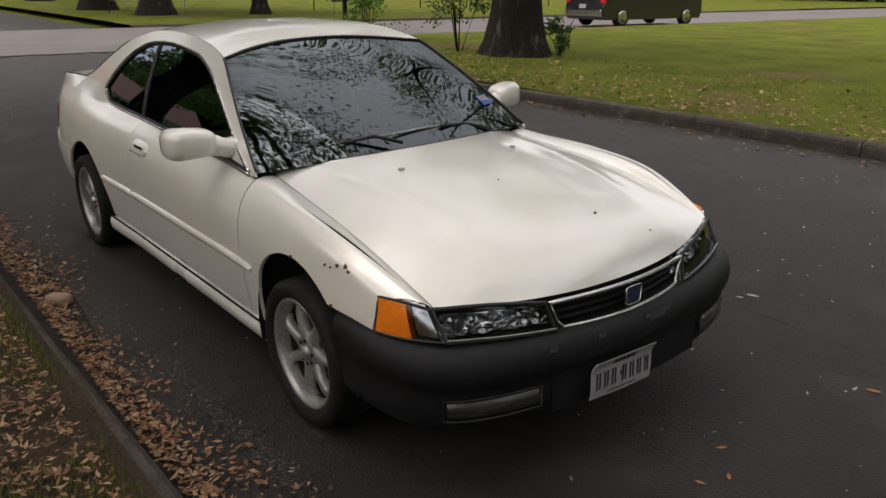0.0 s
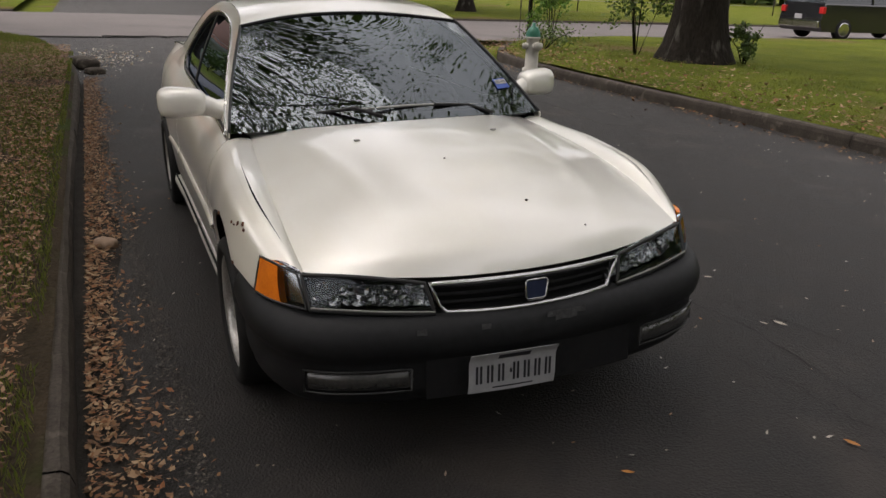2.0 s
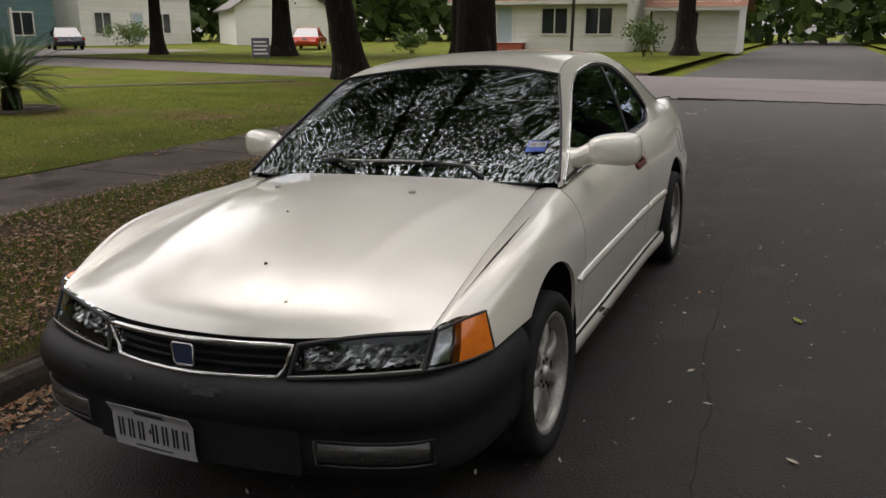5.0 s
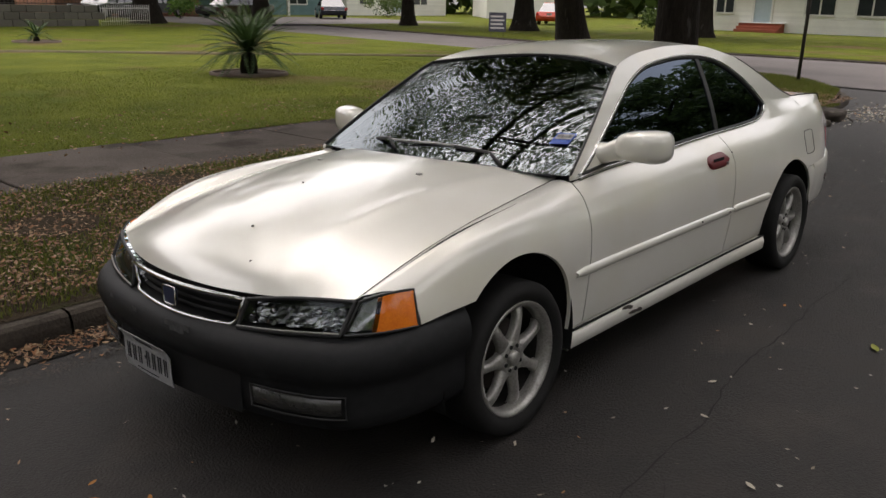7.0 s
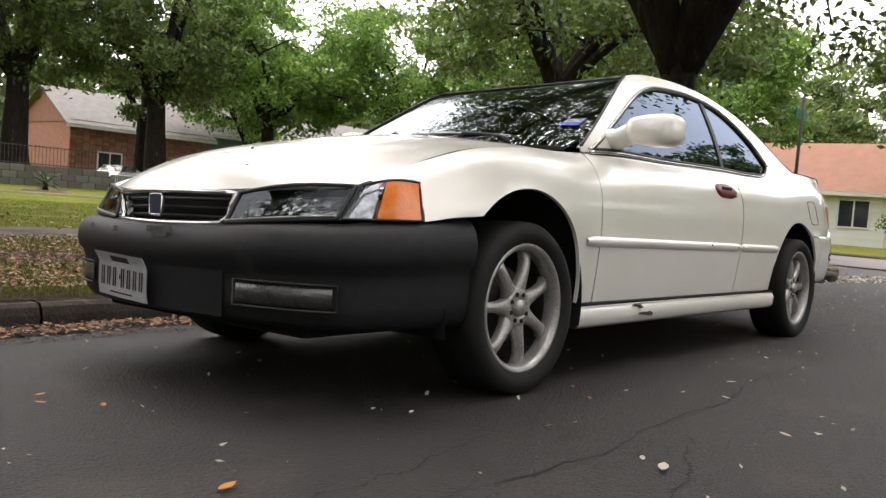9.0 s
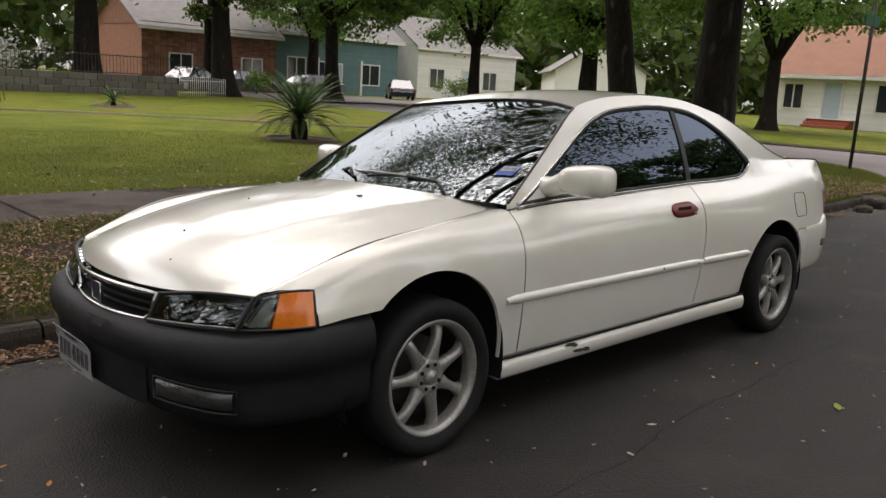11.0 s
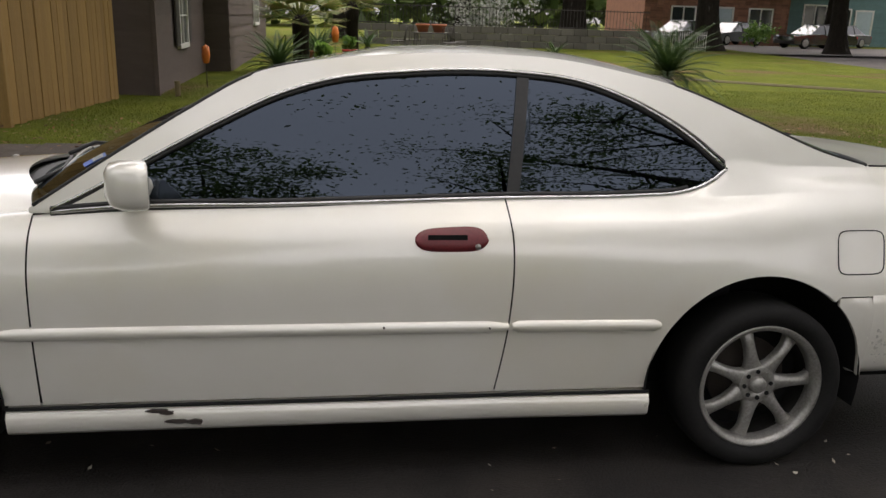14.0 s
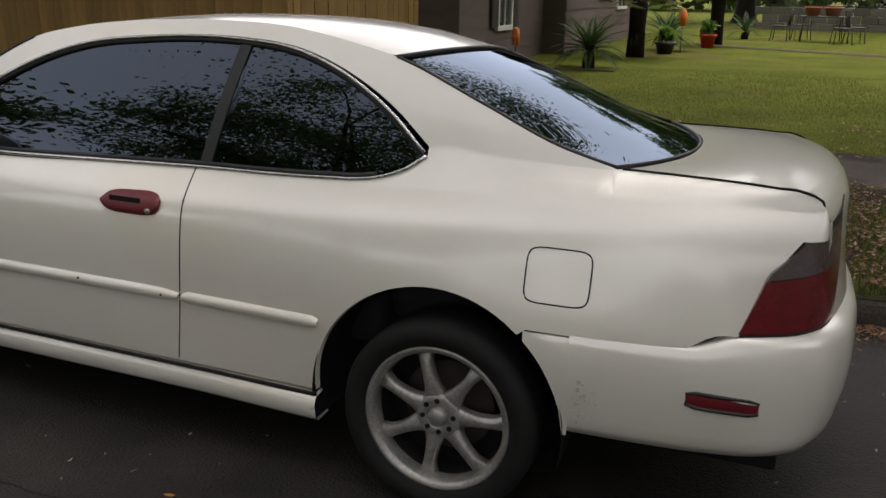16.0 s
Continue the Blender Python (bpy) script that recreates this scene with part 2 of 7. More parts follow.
# ---- the parked car: x forwards, y to its left, origin on the road under the front axle ----
# lengthwise lines of the flank: x, y, z
LINES = [
    curve([(0.64, 0.765, 0.27), (0.3, 0.80, 0.27), (-0.4, 0.792, 0.27), (-1.2, 0.79, 0.27), (-2.3, 0.792, 0.27), (-3.0, 0.80, 0.27), (-3.4, 0.77, 0.27), (-3.65, 0.70, 0.27)]),
    curve([(0.64, 0.78, 0.40), (0.3, 0.818, 0.40), (-0.4, 0.81, 0.40), (-1.2, 0.806, 0.40), (-2.3, 0.81, 0.40), (-2.7, 0.825, 0.40), (-3.0, 0.82, 0.40), (-3.4, 0.785, 0.40), (-3.65, 0.71, 0.40)]),
    curve([(0.64, 0.765, 0.52), (0.5, 0.803, 0.53), (0.3, 0.838, 0.55), (0, 0.848, 0.56), (-0.4, 0.826, 0.56), (-1.2, 0.816, 0.56), (-2.0, 0.816, 0.56), (-2.5, 0.828, 0.56), (-2.75, 0.835, 0.57), (-3.0, 0.828, 0.57), (-3.4, 0.785, 0.58), (-3.65, 0.71, 0.60)]),
    curve([(0.64, 0.745, 0.59), (0.5, 0.789, 0.61), (0.3, 0.828, 0.65), (0, 0.838, 0.685), (-0.4, 0.82, 0.69), (-1.2, 0.811, 0.69), (-2.0, 0.811, 0.70), (-2.6, 0.815, 0.71), (-3.0, 0.80, 0.715), (-3.4, 0.765, 0.725), (-3.65, 0.69, 0.74)]),
    curve([(0.64, 0.722, 0.62), (0.5, 0.768, 0.664), (0.3, 0.808, 0.735), (0, 0.81, 0.776), (-0.4, 0.782, 0.785), (-1.2, 0.784, 0.788), (-2.0, 0.783, 0.80), (-2.6, 0.776, 0.82), (-3.0, 0.765, 0.835), (-3.4, 0.733, 0.855), (-3.65, 0.665, 0.865)]),
    curve([(0.64, 0.70, 0.636), (0.5, 0.732, 0.697), (0.3, 0.760, 0.768), (0, 0.760, 0.812), (-0.4, 0.728, 0.835), (-0.6, 0.72, 0.85), (-1.2, 0.712, 0.866), (-1.85, 0.706, 0.884), (-2.4, 0.698, 0.895), (-2.65, 0.702, 0.905), (-3.0, 0.70, 0.925), (-3.4, 0.68, 0.935), (-3.65, 0.63, 0.935)]),
]
GAP = curve([(0.64, 0.686, 0.640), (0.4, 0.692, 0.716), (0.18, 0.687, 0.765), (-0.2, 0.663, 0.815), (-0.56, 0.63, 0.850)])  # beside the bonnet
Z_LO = curve([(-0.50, 0.848), (-0.60, 0.858), (-1.2, 0.874), (-1.85, 0.892), (-2.3, 0.900), (-2.43, 0.908), (-2.50, 0.925), (-2.555, 0.95), (-2.60, 0.982), (-2.8, 0.985), (-3.12, 0.985)])
Z_HI = curve([(-0.50, 0.848), (-0.60, 0.897), (-0.785, 1.000), (-1.0, 1.115), (-1.14, 1.182), (-1.30, 1.233), (-1.55, 1.265), (-1.9, 1.272), (-2.14, 1.243), (-2.33, 1.172), (-2.49, 1.075), (-2.60, 0.982)])
Z_E = curve([(-0.46, 0.862), (-0.60, 0.955), (-0.75, 1.052), (-0.90, 1.146), (-1.08, 1.247), (-1.25, 1.288), (-1.5, 1.316), (-1.8, 1.326), (-2.1, 1.310), (-2.28, 1.278), (-2.44, 1.242), (-2.74, 1.125), (-2.96, 1.035), (-3.12, 0.992)])
Y_BELT = curve([(-0.46, 0.722), (-1.2, 0.713), (-2.0, 0.705), (-2.6, 0.692), (-3.12, 0.668)])


def y_glass(x, z):
    d = max(z - 0.86, 0)
    return Y_BELT(x) - 0.30 * d - 0.35 * d * d


def flank(x, w):
    """A point of the body's side at x; w counts the lines, with parts of one between them."""
    pts = np.array([ln(x) for ln in LINES])
    i = int(np.clip(math.floor(w), 0, len(pts) - 2))
    t = w - i
    p0, p1, p2, p3 = pts[max(i - 1, 0)], pts[i], pts[i + 1], pts[min(i + 2, len(pts) - 1)]
    y, z = 0.5 * (2 * p1 + (p2 - p0) * t + (2 * p0 - 5 * p1 + 4 * p2 - p3) * t * t + (3 * p1 - p0 - 3 * p2 + p3) * t**3)
    return np.array([x, y, z])


def w_at(x, z):
    zs = np.array([ln(x)[1] for ln in LINES])
    return float(np.interp(z, zs, np.arange(len(zs))))


def y_flank(x, z):
    return flank(x, w_at(x, z))[1]


ARCHES = ((0.01, 0.300, 0.375), (-2.695, 0.295, 0.368))
BUMPER_TOP = curve([(0.26, 0.572), (0.4, 0.560), (0.50, 0.545), (0.6, 0.54)])
REAR_BUMPER_TOP = curve([(-2.93, 0.588), (-3.2, 0.586), (-3.36, 0.586), (-3.42, 0.61), (-3.47, 0.628), (-3.6, 0.632)])


def z_bottom(x, grow=0.0):
    z = 0.285
    for cx, cz, r in ARCHES:
        if abs(x - cx) < r + grow:
            z = max(z, cz + math.sqrt((r + grow) ** 2 - (x - cx) ** 2))
    if x > 0.262:
        z = max(z, BUMPER_TOP(x) + 0.004)
    if x < -2.945:
        z = max(z, REAR_BUMPER_TOP(x) + 0.004)
    return z


def columns(a, b, n=30):
    """Stations between a and b, denser at the rims of the wheel arches."""
    xs = set(np.linspace(a, b, n).round(4))
    for cx, _, r in ARCHES:
        for k in range(33):
            x = round(cx + r * math.cos(math.pi * k / 32), 4)
            if min(a, b) < x < max(a, b):
                xs.add(x)
    return sorted(xs, reverse=a > b)


def side_panel(xs, rows=22, top=None, front=None, back=None):
    """Points of a flank panel from its lower edge up to the last line."""
    P = []
    for x in xs:
        w0 = w_at(x, z_bottom(x))
        col = []
        for k in range(rows + 1):
            w = w0 + (5 - w0) * k / rows
            xx = x
            if front and x > 0.2:
                xx = x + (x - 0.2) / 0.295 * front(w)
            if back and x < -3.3:
                xx = x + (-3.3 - x) / 0.27 * back(w)
            p = flank(xx, w)
            if k == 0:
                p[2] = z_bottom(x)
            col.append(p)
        for extra in top(x) if top else ():
            col.append(np.array(extra))
        P.append(col)
    return np.array(P)


car = tagged(empty("car"), "white two-door coupe with faded black front bumper, parked at the kerb", "car")
SIDES = ((False, "left"), (True, "right"))

# added inner shell, near-black to put shade in the gaps; wheel wells and floor
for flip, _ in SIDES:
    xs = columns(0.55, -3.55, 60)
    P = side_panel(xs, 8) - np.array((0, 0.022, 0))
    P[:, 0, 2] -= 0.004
    part("gap_shade_shell", grid(P, flip), DARK, car)
    for cx, cz, r in ARCHES:
        bm = bmesh.new()
        rim = [(cx + (r + 0.004) * math.cos(a), cz + (r + 0.004) * math.sin(a)) for a in np.linspace(-0.25, math.pi + 0.25, 28)]
        s = -1 if flip else 1
        A = [bm.verts.new((x, s * 0.815, z)) for x, z in rim]
        B = [bm.verts.new((x, s * 0.50, z)) for x, z in rim]
        for i in range(len(rim) - 1):
            bm.faces.new((A[i], A[i + 1], B[i + 1], B[i]))
        bm.faces.new(B)
        part("wheel_well", bm, DARK, car)
bm = block(-3.60, 0.70, -0.56, 0.56, 0.20, 0.245, 0.01)
block(-2.32, -0.38, -0.78, 0.78, 0.215, 0.26, 0.01, bm)
part("floor_pan", bm, DARK, car, smooth=False)
part("bulkhead", block(-3.55, -3.1, -0.48, 0.48, 0.24, 0.85, 0.01), DARK, car, smooth=False)
bm = block(-0.45, 0.62, -0.49, 0.49, 0.24, 0.60, 0.01)
part("bulkhead", bm, DARK, car, smooth=False)

# painted flank panels
G2 = 0.0025
FW = curve([(0, 0.0), (3.2, 0.0), (4, 0.03), (5, 0.10)])
BACK = curve([(0, 0.11), (2.4, 0.105), (3.2, 0.065), (4.2, -0.015), (5, -0.045)])


def fender_top(x):
    xx = x + (x - 0.2) / 0.295 * 0.14 if x > 0.2 else x
    a, b = flank(x + (x - 0.2) / 0.295 * 0.10 if x > 0.2 else x, 5), np.r_[xx, GAP(xx)]
    return [a + (b - a) * t + np.array((0, 0, 0.006 * math.sin(math.pi * t))) for t in (0.34, 0.67, 0.97)]


BOOT_GAP = curve([(-3.12, 0.615, 0.989), (-3.3, 0.624, 0.987), (-3.5, 0.634, 0.980), (-3.575, 0.638, 0.973), (-3.615, 0.634, 0.946), (-3.64, 0.627, 0.87)])  # beside the boot lid


def quarter_top(x):
    """From the belt over the C-pillar to the rear window or the boot lid's gap."""
    xx = x + (-3.3 - x) / 0.27 * BACK(5) if x < -3.3 else x
    out, a = [], flank(xx, 5)
    if x > -3.12:
        z0, z1 = Z_LO(x), Z_E(x)
        for t in (0.5, 1.0):
            z = a[2] + (z0 - a[2]) * t
            out.append((x, a[1] + (y_glass(x, z) - a[1]) * t, z))
        for k in range(1, 9):
            z = max(Z_HI(max(x, -2.60)), z0) if x > -2.6 else z0
            z = z + (max(z1, z) - z) * k / 8
            out.append((x, y_glass(x, z), z))
    else:
        t = min((-3.12 - x) / (3.57 - 3.12), 1)
        b = np.array((xx, *BOOT_GAP(xx)))
        for k in range(1, 11):
            q = k / 10
            p = a + (b - a) * q
            p[2] += 0.012 * min(1, 2.5 * t) * (1 - 0.6 * t) * math.sin(math.pi * q)
            out.append(tuple(p))
    return out


for flip, side in SIDES:
    part("front_fender", grid(side_panel(columns(0.495, -0.470 + G2, 26), 20, fender_top, front=FW), flip, 0.012), PAINT, car)
    xs = columns(-0.470 - G2, -1.860 + G2, 30)
    P = side_panel(xs, 20, lambda x: [(x, y_glass(x, Z_LO(x)) + 0.004, Z_LO(x) - 0.004)])
    bend = curve([(0.27, 0.035), (0.5, 0.0), (0.8, -0.008), (0.95, 0.012)])
    bend_f = curve([(0.27, -0.002), (0.5, 0.0), (0.7, 0.0), (0.9, 0.0)])
    for i, x in enumerate(xs):
        f = np.clip((-1.2 - x) / 0.66, 0, 1) ** 3
        ff = np.clip((x + 0.9) / 0.43, 0, 1) ** 3
        for p in P[i]:
            p[0] += f * bend(p[2]) + ff * bend_f(p[2])
    part("door", grid(P, flip, 0.012), PAINT, car)
    xs = [x for x in columns(-1.860 - G2, -3.57, 60)]
    xs = sorted(set(xs) | set(np.linspace(-2.3, -2.62, 14).round(4)) | {-2.60, -3.12, -3.125}, reverse=True)
    P = side_panel(xs, 20, quarter_top, back=BACK)
    for i, x in enumerate(xs):
        f = np.clip(1 - (-1.8625 - x) / 0.5, 0, 1) ** 3
        for p in P[i][:22]:
            p[0] += f * bend(p[2])
    skip = np.zeros((len(xs), P.shape[1]), bool)
    for i, x in enumerate(xs[:-1]):
        if x > -2.60:
            skip[i, 22] = True  # the window, and the rail above it, which is its own panel
    rear_edge = P[-1].copy()
    part("rear_quarter_panel", grid(P, flip, 0.012, skip=skip), PAINT, car)
    # roof rail and A-pillar, above the side windows
    xs = np.r_[np.linspace(-0.46, -1.2, 22), np.linspace(-1.24, -1.8625, 18)]
    P = []
    for x in xs:
        z0, z1 = Z_HI(min(x, -0.5)), Z_E(x)
        P.append([(x, y_glass(x, z0 + (z1 - z0) * k / 8), z0 + (z1 - z0) * k / 8) for k in range(9)])
    part("roof_rail", grid(P, flip, 0.010), PAINT, car)
    # side glass, and the black post between
    for name, a, b in (("door_window", -0.62, -1.868), ("quarter_window", -1.895, -2.597)):
        P = []
        for x in np.linspace(a, b, 26):
            z0, z1 = Z_LO(x) + 0.004, Z_HI(x) - 0.004
            P.append([(x - (0.055 * (z - 0.89) / 0.38 if abs(x + 1.88) < 0.03 else 0), y_glass(x, z) - 0.010, z) for z in np.linspace(z0, max(z1, z0 + 0.001), 12)])
        ob = part(name, grid(P, flip), TINTED, car, "dark tinted glass")
    P = [[(x - 0.055 * (z - 0.89) / 0.38, y_glass(x, z) - 0.004, z) for z in np.linspace(Z_LO(x), Z_HI(x - 0.05), 10)] for x in np.linspace(-1.862, -1.902, 4)]
    part("window_post", grid(P, flip, 0.012), BLACK_TRIM, car)
    P = [[(x, y_glass(x, z) + 0.003, z) for z in np.linspace(Z_LO(x), Z_HI(x), 6)] for x in np.linspace(-0.50, -0.70, 8)]
    part("mirror_sail", grid(P, flip, 0.01), PAINT, car)
    s = -1 if flip else 1
    lower = [(x, s * (y_glass(x, Z_LO(x)) + 0.004), Z_LO(x)) for x in np.linspace(-0.52, -2.46, 60)]
    upper = [(x, s * (y_glass(x, Z_HI(x)) + 0.003), Z_HI(x)) for x in np.r_[np.linspace(-0.52, -1.3, 30), np.linspace(-1.33, -2.59, 46)]]
    corner = [(x, s * (y_glass(x, Z_LO(x)) + 0.004), Z_LO(x)) for x in np.linspace(-2.46, -2.60, 10)]
    part("belt_moulding", tube(lower + corner[1:], 0.0075, 6), CHROME, car, "thin bright metal strip")
    part("window_trim", tube(upper, 0.006, 6), CHROME, car, "thin bright metal strip")
    inner = lambda pts, dz: [(x, y - s * 0.004, z + dz) for x, y, z in pts]
    part("window_seal", tube(inner(upper, -0.011), 0.009, 6), BLACK_TRIM, car)
    part("belt_seal", tube(inner(lower, -0.010), 0.006, 6), BLACK_TRIM, car)
    part("belt_seal", tube(inner(lower, 0.010), 0.008, 6), BLACK_TRIM, car)
    # door mouldings
    for name, a, b in (("door_moulding", -0.362, -1.861), ("quarter_moulding", -1.873, -2.35)):
        P = []
        for x in np.linspace(a, b, 24):
            e = min(abs(x - a), abs(x - b))
            rise = 0.512 - 0.006 * (x + 0.36) / -2
            h = 0.021 * min(1, 0.55 + e / 0.03)
            y = y_flank(x, rise)
            P.append([(x, y - 0.004, rise - h), (x, y + 0.007, rise - h * 0.8), (x, y + 0.014, rise - h * 0.1), (x, y + 0.013, rise + h * 0.45), (x, y + 0.004, rise + h * 0.9), (x, y - 0.004, rise + h)])
        part(name, grid(P, flip, 0.01), PAINT, car)
    # side skirt under the door
    P = []
    for x in np.linspace(-0.372, -2.335, 30):
        flare = 0.012 * np.clip((-1.9 - x) / 0.4, 0, 1)
        P.append([(x, 0.775, 0.276), (x, 0.803 + flare, 0.270), (x, 0.812 + flare, 0.245), (x, 0.806 + flare, 0.205), (x, 0.79 + flare, 0.190), (x, 0.74, 0.195)])
    part("side_skirt", grid(P, flip, 0.02), PAINT, car)
    part("sill_seam", tube([(x, s * (0.8065 + 0.006 * np.clip((-1.9 - x) / 0.4, 0, 1)), 0.2785) for x in np.linspace(-0.372, -2.335, 30)], 0.0055, 6), DARK, car)


def sheet(edge, centre, n=24, m=17, power=2.0, wave=None, shrink=1.0):
    """A crowned panel across the car between its side edge (and the mirrored one) and its centre line."""
    P = []
    for i in range(n + 1):
        t = i / n
        e, c = edge(t), centre(t)
        row = []
        for k in range(-m, m + 1):
            s = k / m
            q = abs(s) ** power
            p = np.array((c[0] + (e[0] - c[0]) * q, e[1] * s * shrink, c[1 if len(c) == 2 else 2] + (e[2] - c[1 if len(c) == 2 else 2]) * q))
            if wave is not None:
                p[2] += wave(t, abs(e[1] * s))
            row.append(p)
        P.append(row)
    return np.array(P)


BONNET_EDGE = path3([(x, *GAP(x)) for x in (-0.545, -0.35, -0.15, 0.05, 0.22, 0.4, 0.52, 0.632)])
BONNET_MID = path3([(-0.27, 0, 0.905), (-0.075, 0, 0.893), (0.15, 0, 0.865), (0.38, 0, 0.82), (0.575, 0, 0.770), (0.70, 0, 0.718), (0.775, 0, 0.665), (0.80, 0, 0.618)])


def bonnet_wave(t, y):
    ridge = 0.50 - 0.16 * t
    return 0.007 * math.exp(-(((y - ridge) / 0.045) ** 2)) * math.sin(math.pi * min(t * 1.1, 1)) - 0.0035 * max(0, 1 - y / 0.3) * math.sin(math.pi * t)


P = sheet(BONNET_EDGE, BONNET_MID, 40, 30, 2.2, bonnet_wave, 0.990)
part("bonnet", grid(P, lip=0.014, toward=(0.1, 0, 0.2)), PAINT, car, "cream-white bonnet with yellowed patches")
part("gap_shade_shell", grid(P * (0.985, 1.0, 1) - np.array((0.006, 0, 0.03))), DARK, car)
WS_EDGE = path3([(x, y_glass(x, Z_E(x)) - 0.002, Z_E(x)) for x in np.linspace(-0.47, -1.08, 12)])
WS_MID = path3([(-0.33, 0, 0.885), (-0.55, 0, 1.0), (-0.8, 0, 1.118), (-1.05, 0, 1.216), (-1.27, 0, 1.288)])
part("windshield", grid(sheet(WS_EDGE, WS_MID, 24, 16, 2.0) - np.array((0, 0, 0.004))), WINDSHIELD, car, "windshield mirroring tree leaves and sky")
ROOF_EDGE = path3([(x, y_glass(x, Z_E(x)), Z_E(x)) for x in np.linspace(-1.085, -2.435, 24)])
ROOF_MID = path3([(-1.275, 0, 1.294), (-1.5, 0, 1.340), (-1.8, 0, 1.354), (-2.1, 0, 1.344), (-2.3, 0, 1.316), (-2.50, 0, 1.268)])
part("roof", grid(sheet(ROOF_EDGE, ROOF_MID, 26, 16, 2.3, None, 0.992), lip=0.012), PAINT, car)
RW_EDGE = path3([(x, y_glass(x, Z_E(x)) - 0.003, Z_E(x)) for x in np.linspace(-2.45, -3.115, 16)])
RW_MID = path3([(-2.512, 0, 1.262), (-2.75, 0, 1.185), (-3.0, 0, 1.085), (-3.27, 0, 0.985)])
part("rear_window", grid(sheet(RW_EDGE, RW_MID, 20, 14, 2.0) - np.array((0, 0, 0.004))), TINTED, car, "dark tinted rear glass")
BOOT_EDGE = path3([(-3.125, 0.612, 0.987), (-3.3, 0.622, 0.985), (-3.5, 0.632, 0.978), (-3.575, 0.636, 0.972), (-3.615, 0.632, 0.945), (-3.635, 0.625, 0.88), (-3.64, 0.61, 0.75), (-3.66, 0.60, 0.65)])
BOOT_MID = path3([(-3.275, 0, 0.985), (-3.45, 0, 0.992), (-3.62, 0, 0.985), (-3.685, 0, 0.968), (-3.705, 0, 0.93), (-3.71, 0, 0.87), (-3.72, 0, 0.75), (-3.74, 0, 0.65)])
part("boot_lid", grid(sheet(BOOT_EDGE, BOOT_MID, 30, 14, 2.4, None, 0.993), lip=0.012, toward=(-3.3, 0, 0.6)), PAINT, car)
part("gap_shade_shell", grid(sheet(BOOT_EDGE, BOOT_MID, 12, 8, 2.4) * (0.99, 0.99, 1) - np.array((0, 0, 0.02))), DARK, car)

# black surrounds of windshield and rear window, cowl under the wipers
for flip in (False, True):
    s = -1 if flip else 1
    part("windshield_seal", tube([WS_EDGE(t) * (1, s, 1) for t in np.linspace(0, 1, 20)], 0.006, 6), BLACK_TRIM, car)
    part("rear_window_seal", tube([RW_EDGE(t) * (1, s, 1) for t in np.linspace(0, 1, 20)], 0.0055, 6), BLACK_TRIM, car)


def across(edge, mid, t, power=2.0, up=0.0, n=24, reach=1.0):
    e, c = edge(t), mid(t)
    return [(c[0] + (e[0] - c[0]) * abs(s) ** power, e[1] * s, c[2] + (e[2] - c[2]) * abs(s) ** power + up) for s in np.linspace(-reach, reach, n)]


part("windshield_seal", tube(across(WS_EDGE, WS_MID, 1.0), 0.006, 6), BLACK_TRIM, car)
part("rear_window_seal", tube(across(RW_EDGE, RW_MID, 0.0), 0.008, 6), BLACK_TRIM, car)
part("rear_window_seal", tube(across(RW_EDGE, RW_MID, 1.0), 0.006, 6), BLACK_TRIM, car)
P = sheet(path3([(-0.47, 0.66, 0.868), (-0.50, 0.655, 0.86), (-0.53, 0.64, 0.845)]), path3([(-0.34, 0, 0.893), (-0.31, 0, 0.888), (-0.265, 0, 0.880)]), 4, 14, 2.0)
part("cowl", grid(P, lip=0.02, toward=(-0.4, 0, 0.3)), BLACK_TRIM, car)

# wipers
for y0, y1, x0, x1 in ((0.44, -0.10, -0.42, -0.37), (-0.10, -0.60, -0.375, -0.50)):
    bm = bmesh.new()
    z = lambda x, y: WS_MID(0.03)[2] + 0.028 - 0.06 * (abs(y) / 0.66) ** 2
    tube([(-0.335 - 0.10 * (y0 / 0.6) ** 2, y0, z(0, y0) - 0.01), (x0 - 0.03, y0 - 0.10, z(0, y0) + 0.022), ((x0 + x1) / 2 - 0.03, (y0 + y1) / 2, z(0, (y0 + y1) / 2) + 0.014)], 0.008, 6, bm=bm)
    arm = part("wiper", bm, BLACK_TRIM, car, "black wiper arm")
    bm = tube([(x0 - 0.045 + (x1 - x0) * t, y0 + (y1 - y0) * t, z(0, y0 + (y1 - y0) * t) + 0.012) for t in np.linspace(0.02, 1, 10)], 0.006, 6)
    part("wiper_blade", bm, ALLOY, arm, "grey metal wiper blade")


# bumpers
def sweep(plan, profile, rise=None, cut=None, n=90):
    """A profile (outwards, height) carried along half a plan from the wheel arch to the middle and on to the other side."""
    half = path3([(x, y, 0) for x, y in plan])
    pts = [half(t)[:2] for t in np.linspace(0, 1, n // 2)]
    pts = pts + [p * (1, -1) for p in pts[-2::-1]]
    P = []
    for i, p in enumerate(pts):
        a, b = pts[max(i - 1, 0)], pts[min(i + 1, len(pts) - 1)]
        d = (b - a) / np.linalg.norm(b - a)
        out = np.array((d[1], -d[0])) if plan[-1][0] < -1 else np.array((-d[1], d[0]))
        if out @ (p - np.array((plan[0][0], 0))) < 0:
            out = -out
        k = 1 - abs(p[1]) / plan[0][1]
        P.append([(*(p + out * o), z + (rise(p[0], abs(p[1]), j / (len(profile) - 1)) if rise else 0)) for j, (o, z) in enumerate(profile)])
    return np.array(P)


